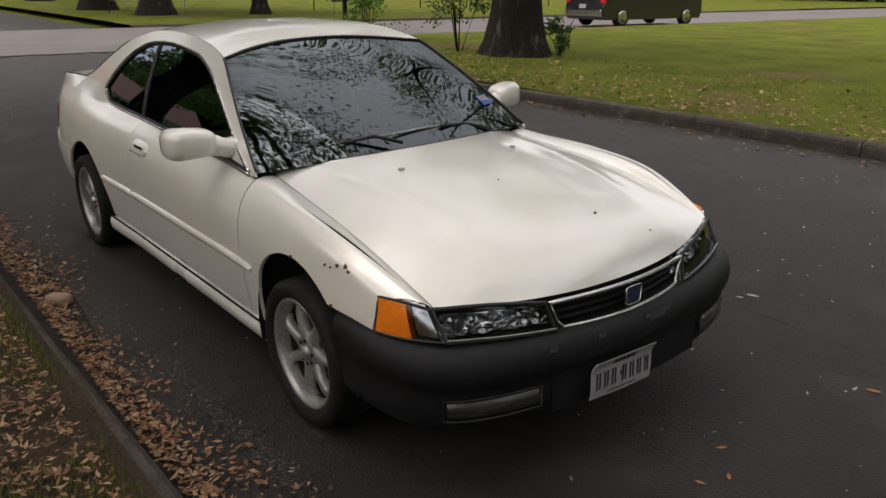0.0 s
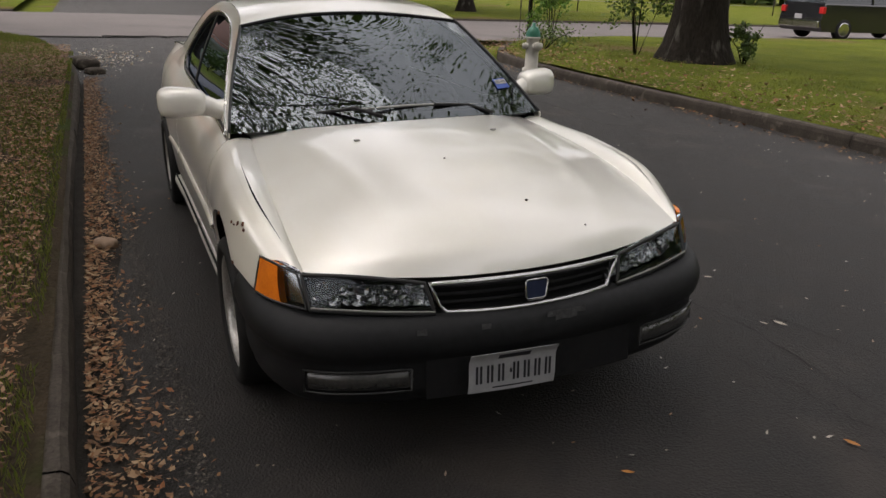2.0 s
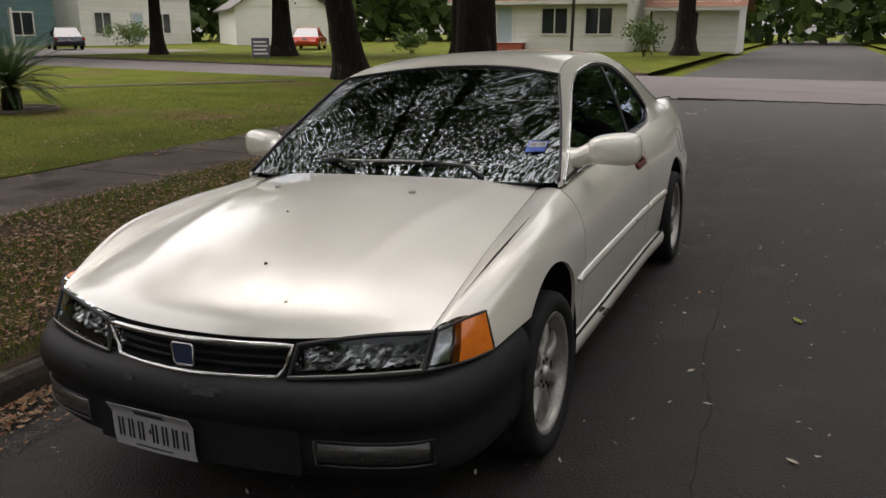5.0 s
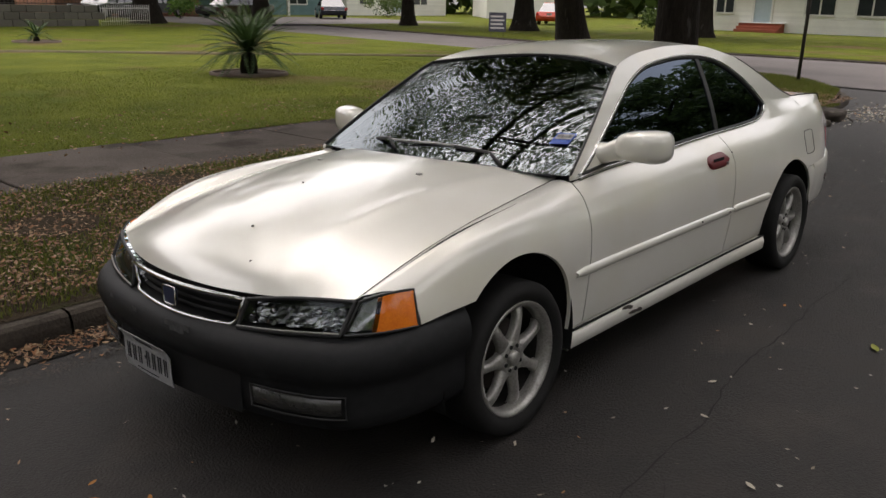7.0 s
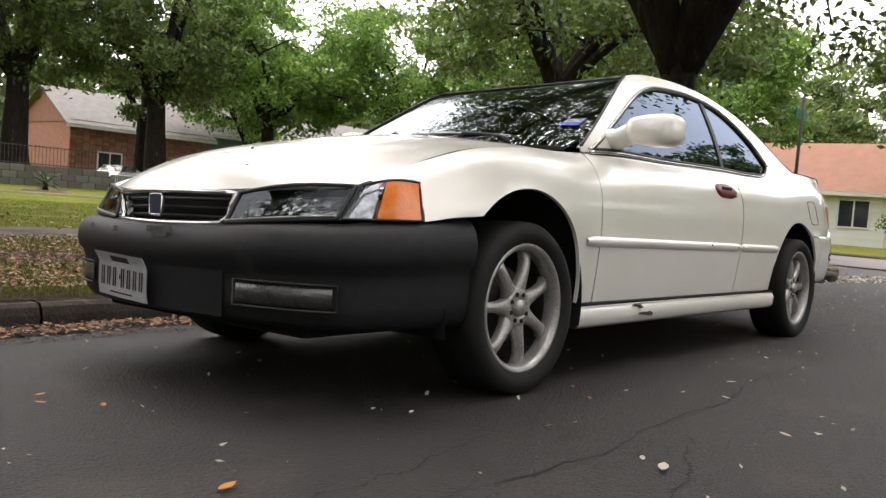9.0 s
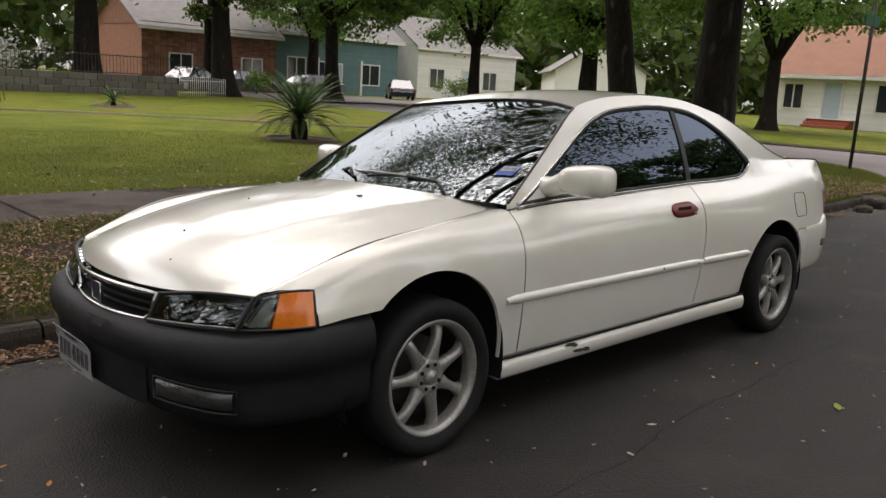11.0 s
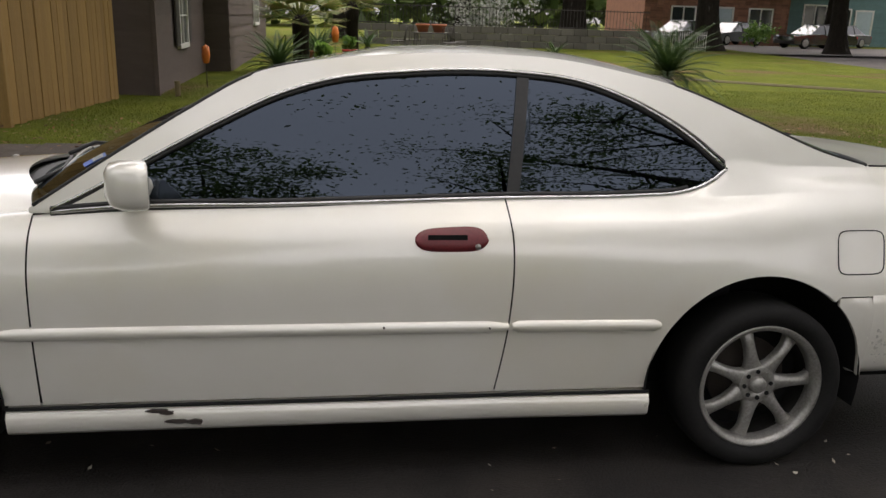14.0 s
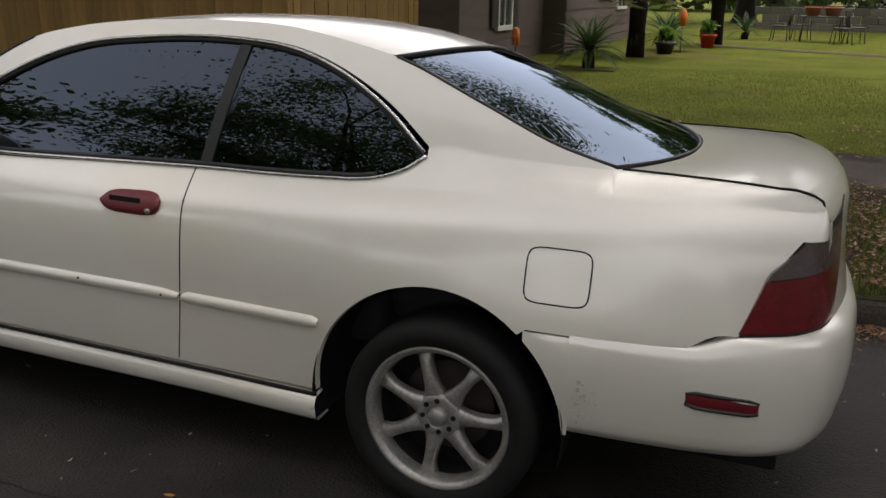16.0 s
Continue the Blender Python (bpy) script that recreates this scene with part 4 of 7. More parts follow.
# inspection sticker inside the windshield, its date as text
def on_windshield(y, z, lift=0.0):
    for t in np.linspace(0, 1, 200):
        e, c = WS_EDGE(t), WS_MID(t)
        q = (abs(y) / e[1]) ** 2
        if c[2] + (e[2] - c[2]) * q >= z:
            return (c[0] + (e[0] - c[0]) * q + lift, y, z)


C1, C2, C3 = Vector(on_windshield(0.548, 0.965)), Vector(on_windshield(0.622, 0.965)), Vector(on_windshield(0.548, 1.000))
U, V_ = (C2 - C1), (C3 - C1)
Nn = U.cross(V_).normalized()
Nn = Nn if Nn.x > 0 else -Nn
quadp = lambda a, b, lift: C1 + U * a + V_ * b + Nn * lift
sticker = part("sticker", disc([quadp(*p, 0.003) for p in ((0, 0), (1, 0), (1, 1), (0, 1))], Nn * -0.001), STICKER_BLUE, car, "blue inspection sticker", smooth=False)
part("date_strip", disc([quadp(*p, 0.0045) for p in ((0.08, 0.42), (0.95, 0.42), (0.95, 0.88), (0.08, 0.88))], Nn * -0.001), PLATE_WHITE, sticker, "white strip", smooth=False)
txt = bpy.data.curves.new("date_text", "FONT")
txt.body, txt.size, txt.align_x, txt.align_y = "02-18", 0.024, "CENTER", "CENTER"
txt.materials.append(INK)
tob = new("date_text", txt)
m3 = Matrix((U.normalized(), (V_ - U.normalized() * V_.dot(U.normalized())).normalized(), Nn)).transposed().to_4x4()
tob.matrix_basis = Matrix.Translation(quadp(0.515, 0.65, 0.006)) @ m3
tob.parent = sticker

# cabin: dashboard, steering wheel, seats
dash = block(-0.82, -0.46, -0.62, 0.62, 0.62, 0.845, 0.04, segs=3)
part("dashboard", dash, CABIN, car, "dark dashboard")
bm = tube([(-1.03 + 0.07 * math.sin(a), 0.35 + 0.18 * math.cos(a), 0.80 + 0.17 * math.sin(a)) for a in np.linspace(0, math.tau, 33)[:-1]], 0.014, 8, True)
wheel_part = part("steering_wheel", bm, BLACK_PLASTIC, car, "dark steering wheel")
bm = block(-1.04, -0.99, 0.28, 0.42, 0.76, 0.85, 0.015)
for a in (0.2, math.pi - 0.2, -math.pi / 2):
    tube([(-1.02, 0.35, 0.80), (-1.03 + 0.07 * math.sin(a), 0.35 + 0.18 * math.cos(a), 0.80 + 0.17 * math.sin(a))], 0.012, 6, bm=bm)
part("spoke", bm, BLACK_PLASTIC, wheel_part)
for y in (-0.35, 0.35):
    bm = block(-1.75, -1.25, y - 0.24, y + 0.24, 0.36, 0.52, 0.06, segs=3)
    seat = part("seat", bm, CABIN, car, "dark cloth front seat")
    bm = block(-0.07, 0.07, y - 0.23, y + 0.23, 0, 0.58, 0.05, segs=3)
    block(-0.05, 0.05, y - 0.13, y + 0.13, 0.60, 0.76, 0.04, bm, 3)
    bmesh.ops.rotate(bm, verts=bm.verts, cent=(0, 0, 0), matrix=Matrix.Rotation(radians(-20), 3, "Y"))
    bmesh.ops.translate(bm, verts=bm.verts, vec=(-1.72, 0, 0.48))
    part("backrest", bm, CABIN, seat)
bm = block(-2.45, -2.1, -0.6, 0.6, 0.36, 0.54, 0.05)
bench = part("rear_bench", bm, CABIN, car)
part("backrest", block(-2.72, -2.45, -0.58, 0.58, 0.45, 0.93, 0.05), CABIN, bench)
part("parcel_shelf", block(-3.2, -2.62, -0.58, 0.58, 0.925, 0.945, 0.008), CABIN, car)

# wheels: seven-spoke alloys
def build_wheel(x, y, s, spin):
    """s: +1 faces left. The rim carries tyre, spokes, hub, cap and nuts."""
    M4 = Matrix.Translation((x, y, 0.285)) @ Matrix.Rotation(0 if s > 0 else math.pi, 4, "Z") @ Matrix.Rotation(spin, 4, "Y")
    rim = part("wheel", lathe([(0.188, -0.045), (0.190, -0.010), (0.196, 0.004), (0.207, 0.010), (0.213, 0.008), (0.214, -0.004), (0.210, -0.012)]), ALLOY, car, "dusty silver seven-spoke alloy wheel")
    rim.matrix_basis = M4
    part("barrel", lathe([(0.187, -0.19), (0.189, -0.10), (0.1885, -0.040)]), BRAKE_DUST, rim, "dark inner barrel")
    part("tyre", lathe([(0.207, -0.17), (0.235, -0.185), (0.268, -0.178), (0.280, -0.16), (0.2845, -0.12), (0.285, -0.075), (0.2845, -0.03), (0.281, 0.002), (0.268, 0.018), (0.245, 0.023), (0.225, 0.017), (0.211, 0.004)], 64), RUBBER, rim, "worn black tyre")
    for k in range(7):
        a = k * math.tau / 7 + math.pi / 2
        P = []
        for r, w, front in ((0.055, 0.032, -0.018), (0.085, 0.021, -0.014), (0.12, 0.0165, -0.012), (0.155, 0.0165, -0.014), (0.18, 0.021, -0.022), (0.193, 0.030, -0.030)):
            P.append([(r * math.cos(a) - o * math.sin(a), f, r * math.sin(a) + o * math.cos(a)) for o, f in ((-w, front - 0.032), (-w, front - 0.007), (-w * 0.6, front), (0, front + 0.0015), (w * 0.6, front), (w, front - 0.007), (w, front - 0.032))])
        part("spoke", grid(P), ALLOY, rim)
    hub = part("hub", lathe([(0.0, -0.022), (0.030, -0.022), (0.036, -0.016), (0.060, -0.015), (0.068, -0.022), (0.068, -0.05)], 36), ALLOY, rim)
    cap = part("centre_cap", lathe([(0.0, 0.0), (0.022, -0.001), (0.027, -0.006), (0.029, -0.022)], 28), ALLOY, rim)
    for k in range(8):
        a = k * math.tau / 8 + 0.2
        bm = bmesh.new()
        bmesh.ops.create_cone(bm, segments=12, radius1=0.0075, radius2=0.0075, depth=0.006, cap_ends=True, matrix=Matrix.Translation((0.046 * math.cos(a), -0.0152, 0.046 * math.sin(a))) @ Matrix.Rotation(radians(90), 4, "X"))
        part("lug_nut" if k % 2 else "bolt_hole", bm, ALLOY if k == 3 else DARK, rim, smooth=False)
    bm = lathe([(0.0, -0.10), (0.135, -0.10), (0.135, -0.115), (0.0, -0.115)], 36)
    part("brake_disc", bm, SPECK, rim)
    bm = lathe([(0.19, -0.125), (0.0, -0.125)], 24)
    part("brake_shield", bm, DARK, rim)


for wx in (0.0, -2.715):
    build_wheel(wx, 0.818, 1, -0.262 if wx == 0 else 0.28)
    build_wheel(wx, -0.818, -1, 0.3)
car.matrix_basis = pose(0.0, 0.018, -0.044, 2.37, -0.105, -0.19)

# ---- the street ----
ASPHALT = mat("worn_asphalt", (0.0048, 0.0039, 0.0033), (0.024, 0.0202, 0.0178), 4.5, 130, 0.68, 0.012, 110, c3=(0.028, 0.0228, 0.0190), cover=0.55, s3=1.6, rvar=0.1)
PINK_CONCRETE = mat("pale_pinkish_road_concrete", (0.115, 0.10, 0.095), (0.09, 0.08, 0.076), 0.6, 40, 0.9, 0.003, 60, c3=(0.075, 0.067, 0.063), cover=0.54, s3=0.25)
KERB = mat("grimy_concrete_kerb", (0.082, 0.070, 0.058), (0.045, 0.038, 0.032), 5, 70, 0.95, 0.006, 70, c3=(0.13, 0.113, 0.095), cover=0.58, s3=7)
WALK = mat("weathered_sidewalk_concrete", (0.105, 0.090, 0.079), (0.062, 0.052, 0.045), 1.5, 60, 0.95, 0.006, 60, c3=(0.040, 0.033, 0.026), cover=0.53, s3=1.3, piece=0.12)
SOIL = mat("leafy_soil", (0.034, 0.026, 0.017), (0.060, 0.045, 0.028), 5, 60, 1.0, 0.02, 40, c3=(0.036, 0.050, 0.010), cover=0.50, s3=0.9)
LAWN = mat("lawn", (0.058, 0.080, 0.007), (0.135, 0.150, 0.015), 0.9, 26, 1.0, 0.05, 45, c3=(0.125, 0.092, 0.038), cover=0.56, s3=0.35)
GRIT = mat("gutter_grit", (0.045, 0.040, 0.034), (0.022, 0.019, 0.017), 8, 140, 0.95, 0.006, 120)
TAR = mat("crack", (0.012, 0.011, 0.010), None, 20, 90, 0.95)

ASPHALT.node_tree.nodes["Principled BSDF"].inputs["Specular IOR Level"].default_value = 0.45
for dry in (LAWN, SOIL, WALK, KERB, GRIT):
    dry.node_tree.nodes["Principled BSDF"].inputs["Specular IOR Level"].default_value = 0.12


def strip(name, rows, material, n=1, kind="structure"):
    """A ground sheet from rows of points, all of one length."""
    return tagged(link_mesh(name, grid(np.array(rows)), material, smooth=True), kind=kind)


ROAD_Z = curve([(-1.6, -0.108), (-1.0, -0.086), (-0.3, -0.056), (0.4, -0.027), (0.9, -0.007), (1.4, 0.004), (2.3, 0.014), (3.6, 0.0), (5.0, -0.045), (5.9, -0.07)])


def near_edge(y):
    return -16.0 + (0.16 * (y + 2) if y < -2 else 0)


def far_edge(y):
    return -24.3 + (0.2 * (y + 12) if y < -12 else 0)


ground = tagged(link_mesh("ground", grid([[(x, y, -0.13) for y in (-300, -60, 60, 300)] for x in (-300, -60, 60, 300)]), LAWN), kind="structure")
ys = np.linspace(-1.5, 5.95, 26)
xs = np.r_[np.linspace(14, -12, 40), -13.5, -15, -15.9]
strip("road", [[(x, y, ROAD_Z(y) * np.clip((x + 16) / 3, 0.2, 1)) for y in ys] for x in xs], ASPHALT)
strip("road_corner", [[(x, -1.45 + (float(np.interp(-x, [9.3, 12.5, 14.2, 15.4, 16.05, 16.45, 17.0], [-1.46, -1.7, -2.1, -3.0, -4.4, -6.3, -9.0])) + 1.45) * t, ROAD_Z(-1.5) * np.clip((x + 16) / 3, 0.2, 1)) for t in (0, 0.5, 1)] for x in np.linspace(-9.3, -17.0, 30)], ASPHALT)
strip("road_beyond", [[(x, y, 0.0) for y in (-2.2, 1.6, 5.4)] for x in (-24.2, -50, -120)], ASPHALT)
ycs = np.r_[np.linspace(-90, -2, 24), np.linspace(0, 90, 24)]
strip("cross_street", [[(near_edge(y) + 0.4 + (far_edge(y) - near_edge(y) - 0.4) * t, y, 0.004) for y in ycs] for t in np.linspace(0, 1, 6)], PINK_CONCRETE)
# dark broken seam between asphalt and concrete
rng = random.Random(3)
bm = tube([(-15.65 + rng.uniform(-0.1, 0.1), y, -0.004) for y in np.linspace(-1, 6, 40)], 0.03, 5)
tagged(link_mesh("road_seam", bm, TAR), kind="structure")


def kerb_line(points, material=KERB, w=0.16, h=0.13, base=-0.12, name="kerb", seg=1.9):
    """Kerb stones along points; each is a piece with rounded top edges and a joint."""
    top = tagged(empty(name), kind="structure")
    p = path3([(*q, 0) if len(q) == 2 else q for q in points])
    q0 = np.array([p(t) for t in np.linspace(0, 1, 400)])
    s = np.r_[0, np.cumsum(np.linalg.norm(np.diff(q0, axis=0), axis=1))]
    n = max(1, round(s[-1] / seg))
    for k in range(n):
        a, b = s[-1] * k / n + 0.006, s[-1] * (k + 1) / n - 0.006
        P = []
        for t in np.linspace(a, b, 9):
            c = np.array([np.interp(t, s, q0[:, i]) for i in range(3)])
            c2 = np.array([np.interp(min(t + 0.05, s[-1]), s, q0[:, i]) for i in range(3)])
            c1 = np.array([np.interp(max(t - 0.05, 0), s, q0[:, i]) for i in range(3)])
            d = (c2 - c1) / (np.linalg.norm(c2 - c1) + 1e-9)
            o = np.array((-d[1], d[0], 0))
            j = rng.uniform(-0.006, 0.006)
            prof = ((-0.01, base - 0.05), (0.0, base + h * 0.6), (0.012, base + h * 0.88), (0.035, base + h), (w - 0.03, base + h + 0.004), (w, base + h - 0.02), (w, base - 0.05))
            P.append([c + o * (u + j) + np.array((0, 0, v + j * 0.5)) for u, v in prof])
        link_mesh("kerb_stone", grid(P), material, top, smooth=False)
    return top


RIGHT_KERB = [(14, -1.28), (6, -1.33), (1.0, -1.37), (-2, -1.42), (-5, -1.42), (-8, -1.40), (-9.3, -1.42), (-10.8, -1.50), (-12.5, -1.64), (-14.2, -2.02), (-15.4, -2.92), (-16.05, -4.3), (-16.45, -6.2), (-16.95, -9), (-18.4, -18), (-20.6, -32)]
kerb_line(RIGHT_KERB, name="kerb")
LEFT_KERB = [(14, 5.95), (6, 5.92), (0, 5.88), (-4, 5.82), (-7, 5.72), (-9.2, 5.75), (-11, 5.95), (-12.6, 6.5), (-14.2, 7.6), (-15.3, 9.2), (-15.8, 12), (-16, 20), (-16, 45)]
kerb_line(LEFT_KERB[::-1], name="kerb", h=0.14, base=-0.06)
kerb_line([(far_edge(y) - 0.05, y) for y in (6.4, 9, 20, 45)], name="kerb", h=0.04, base=0.02, seg=4)
kerb_line([(far_edge(y) - 0.05, y) for y in (-34, -24, -14, -8, -3.2)], name="kerb", h=0.04, base=0.02, seg=4)
# broken lump of old kerb at the corner
for i, (x, y, z, sx, sy, sz) in enumerate(((-10.95, -1.32, -0.03, 0.42, 0.17, 0.085), (-10.1, -1.20, -0.07, 0.16, 0.12, 0.06), (-1.84, -1.24, -0.07, 0.065, 0.045, 0.032))):
    bm = bmesh.new()
    bmesh.ops.create_icosphere(bm, subdivisions=3, radius=1)
    for v in bm.verts:
        nv = noise.noise(v.co * 1.7 + Vector((i * 5, 0, 0)))
        m = max(abs(v.co.x), abs(v.co.y), abs(v.co.z))
        v.co = Vector((v.co.x / m * 0.6 + v.co.x * 0.4, v.co.y / m * 0.6 + v.co.y * 0.4, v.co.z / m * 0.6 + v.co.z * 0.4)) * (1 + 0.16 * nv)
        v.co = Vector((v.co.x * sx, v.co.y * sy, v.co.z * sz))
    ob = link_mesh("broken_stone", bm, KERB if i < 2 else mat("tan_stone", (0.30, 0.21, 0.15), (0.22, 0.15, 0.10), 8, 60, 0.9, 0.004, 60), smooth=True)
    ob.matrix_basis = pose(x, y, z, 0, 0, 15 * i + 8)
    tagged(ob, "rough broken lump of concrete by the kerb" if i < 2 else "small tan stone lying in the gutter", "stone")


def terrain_right(x, y):
    """Verge and lawn beside the parked car."""
    d = -1.52 - y
    return 0.018 + 0.10 * np.clip(d / 2.0, 0, 1) + 0.018 * noise.noise(Vector((x * 0.7, y * 0.7, 0))) * np.clip(d / 0.4, 0, 1)


def right_start(x):
    if x > -9.3:
        return -1.46
    return float(np.interp(-x, [9.3, 10.8, 12.5, 14.2, 15.4, 16.05], [-1.50, -1.60, -1.75, -2.13, -3.03, -4.38]))


rows = []
for x in np.r_[np.linspace(14, -15.9, 90)]:
    s0 = right_start(x)
    rows.append([(x, y, terrain_right(x, y) if y > -4 else 0.118) for y in np.r_[s0, np.linspace(s0 - 0.08, min(-3.58, s0 - 0.4), 12)]])
strip("verge", rows, SOIL)
rows = []
for y in np.r_[-5.02, -5.6, np.linspace(-6.5, -60, 28)]:
    rows.append([(xe, y, 0.118 + 0.012 * noise.noise(Vector((xe * 0.4, y * 0.4, 3)))) for xe in np.linspace(25, near_edge(y) - 0.15 if y < -6.3 else -16.1, 40)])
strip("lawn", rows, LAWN)
strip("lawn_corner", [[(x, y, 0.118 - 0.02 * abs(math.sin(x))) for y in np.linspace(-3.56, -5.1, 5)] for x in np.linspace(-11.4, -15.9, 8)], LAWN)
rows = []
for x in np.r_[np.linspace(14, -15.8, 60)]:
    s0 = 6.02 if x > -9.2 else float(np.interp(-x, [9.2, 11, 12.6, 14.2, 15.3, 15.9], [6.09, 6.12, 6.66, 7.76, 9.4, 12.2]))
    rows.append([(x, y, 0.07 + 0.06 * np.clip((y - 6) / 2, 0, 1) + 0.02 * noise.noise(Vector((x * 0.6, y * 0.6, 9)))) for y in np.r_[s0, s0 + 0.15, np.linspace(s0 + 0.5, 14, 14), 20, 30, 60]])
strip("lawn_opposite", rows, LAWN)
for y0, y1 in ((6.4, 120), (-120, -3.2)):
    strip("lawn_across", [[(x + (far_edge(y) + 24.3 if x > -40 else 0), y, 0.09 if x < -24.6 else 0.08) for y in np.linspace(y0, y1, 12)] for x in (-24.45, -26, -34, -60, -140)], LAWN)
# gutter dirt along the parked side
strip("gutter", [[(x, y, ROAD_Z(y) + 0.004 + 0.006 * noise.noise(Vector((x * 2, y * 6, 0)))) for y in (-1.44, -1.36, -1.28, -1.20 + 0.05 * math.sin(x * 2.3))] for x in np.linspace(8, -9, 60)], GRIT)

# sidewalk slabs
sidewalk = tagged(empty("sidewalk"), kind="structure")
x = 12.0
while x > -10.6:
    w = 1.52
    drop = rng.uniform(-0.012, 0.012)
    bm = block(x - w + 0.012, x - 0.012, -5.02 + rng.uniform(-0.03, 0.03), -3.58 + rng.uniform(-0.05, 0.02), 0.02, 0.122 + drop, 0.012)
    for v in bm.verts:
        if v.co.z > 0.1:
            v.co.z += 0.012 * noise.noise(Vector((v.co.x, v.co.y, 0)))
    link_mesh("slab", bm, WALK, sidewalk)
    x -= w


# cracks in the asphalt
def crack(points, seed, w=0.0025):
    rg = random.Random(seed)
    p = path3([(x, y, 0) for x, y in points])
    L, R = [], []
    n = 70
    off = 0
    for k in range(n + 1):
        t = k / n
        a = p(t)
        off = off * 0.8 + rg.uniform(-0.014, 0.014)
        ww = w * rg.uniform(0.25, 1.3) * min(1, 8 * t + 0.1, 8 * (1 - t) + 0.1)
        z = ROAD_Z(a[1] + off) + 0.003
        L.append((a[0], a[1] + off - ww, z))
        R.append((a[0], a[1] + off + ww, z))
    return tagged(link_mesh("road_crack", grid([L, R]), TAR), kind="structure")


crack([(-3.2, 1.2), (-2.15, 1.22), (-1.0, 1.24), (-0.55, 1.31), (0.0, 1.30), (0.35, 1.37), (0.8, 1.34), (1.4, 1.30)], 1, 0.0032)
crack([(-0.1, 1.36), (0.33, 1.56), (0.61, 1.63), (1.0, 1.70), (1.6, 1.72)], 2)
crack([(0.4, 1.05), (0.9, 1.14), (1.5, 1.20)], 3, 0.0022)
crack([(-4.2, 1.3), (-3.2, 1.2)], 4, 0.002)
crack([(-6.5, 2.2), (-4.0, 2.05), (-2.2, 2.3)], 5, 0.002)
strip("pale_patch", [[(x, y0 + 0.05 * math.sin(x * 3), ROAD_Z(y0) + 0.003) for y0 in (3.9, 4.1, 4.3)] for x in np.linspace(-4.5, -10.5, 30)], mat("pale_worn_asphalt", (0.030, 0.028, 0.0265), (0.020, 0.0185, 0.0175), 1.5, 60, 0.9))


# ---- leaves, litter, grass ----
def scatter(name, C, U, V, material, fold=None):
    """Many small four-cornered leaves in one mesh: centres and two half-axes."""
    n = len(C)
    co = np.empty((n, 4, 3), np.float32)
    co[:, 0], co[:, 1], co[:, 2], co[:, 3] = C - U, C - V * 0.9 + U * 0.1, C + U, C + V * 0.9 + U * 0.1
    if fold is not None:
        co[:, 0] += fold
        co[:, 2] += fold
    me = bpy.data.meshes.new(name)
    me.vertices.add(4 * n)
    me.vertices.foreach_set("co", co.ravel())
    me.loops.add(4 * n)
    me.loops.foreach_set("vertex_index", np.arange(4 * n, dtype=np.int32))
    me.polygons.add(n)
    me.polygons.foreach_set("loop_start", np.arange(0, 4 * n, 4, dtype=np.int32))
    me.update(calc_edges=True)
    me.validate()
    me.materials.append(material)
    return new(name, me)


def leaf_material(name, stops, thin=0.45, rough=0.5):
    m = bpy.data.materials.new(name)
    m.use_nodes = True
    t = m.node_tree
    b = t.nodes["Principled BSDF"]
    geo = t.nodes.new("ShaderNodeNewGeometry")
    ramp = t.nodes.new("ShaderNodeValToRGB")
    ramp.color_ramp.elements[0].color, ramp.color_ramp.elements[1].color = (*stops[0], 1), (*stops[-1], 1)
    for i, c in enumerate(stops[1:-1]):
        e = ramp.color_ramp.elements.new((i + 1) / (len(stops) - 1))
        e.color = (*c, 1)
    t.links.new(geo.outputs["Random Per Island"], ramp.inputs[0])
    t.links.new(ramp.outputs[0], b.inputs["Base Color"])
    b.inputs["Roughness"].default_value = rough
    if thin:
        tl, mx = t.nodes.new("ShaderNodeBsdfTranslucent"), t.nodes.new("ShaderNodeMixShader")
        mx.inputs[0].default_value = thin
        t.links.new(ramp.outputs[0], tl.inputs[0])
        t.links.new(b.outputs[0], mx.inputs[1])
        t.links.new(tl.outputs[0], mx.inputs[2])
        t.links.new(mx.outputs[0], t.nodes["Material Output"].inputs[0])
    return m


OAK = leaf_material("live_oak_leaves", [(0.045, 0.075, 0.018), (0.07, 0.115, 0.026), (0.10, 0.15, 0.034), (0.14, 0.19, 0.045)])
BRIGHT = leaf_material("bright_green_leaves", [(0.06, 0.13, 0.02), (0.10, 0.20, 0.03), (0.15, 0.26, 0.045), (0.20, 0.32, 0.06)])
LITTER = leaf_material("fallen_leaves", [(0.08, 0.038, 0.017), (0.16, 0.082, 0.036), (0.21, 0.115, 0.052), (0.34, 0.24, 0.14), (0.22, 0.085, 0.028), (0.10, 0.055, 0.028)], 0.0, 0.75)
PALE_LITTER = leaf_material("pale_leaf_bits", [(0.38, 0.36, 0.30), (0.24, 0.20, 0.14), (0.50, 0.48, 0.42), (0.33, 0.16, 0.05)], 0.0, 0.75)
BLADES = leaf_material("grass_blades", [(0.075, 0.110, 0.012), (0.115, 0.150, 0.018), (0.15, 0.175, 0.024), (0.19, 0.155, 0.06)], 0.5, 0.7)
PALM = leaf_material("sago_fronds", [(0.018, 0.042, 0.010), (0.030, 0.062, 0.014), (0.045, 0.082, 0.018)], 0.25, 0.8)
FAN = leaf_material("fan_palm_fronds", [(0.12, 0.19, 0.03), (0.20, 0.27, 0.05), (0.30, 0.30, 0.09), (0.36, 0.28, 0.13)], 0.35)
BARK = mat("furrowed_bark", (0.026, 0.021, 0.017), (0.011, 0.009, 0.007), 7, 30, 0.95, 0.03, 22, stretch=(1, 1, 0.28), c3=(0.085, 0.08, 0.07), cover=0.62, s3=5)
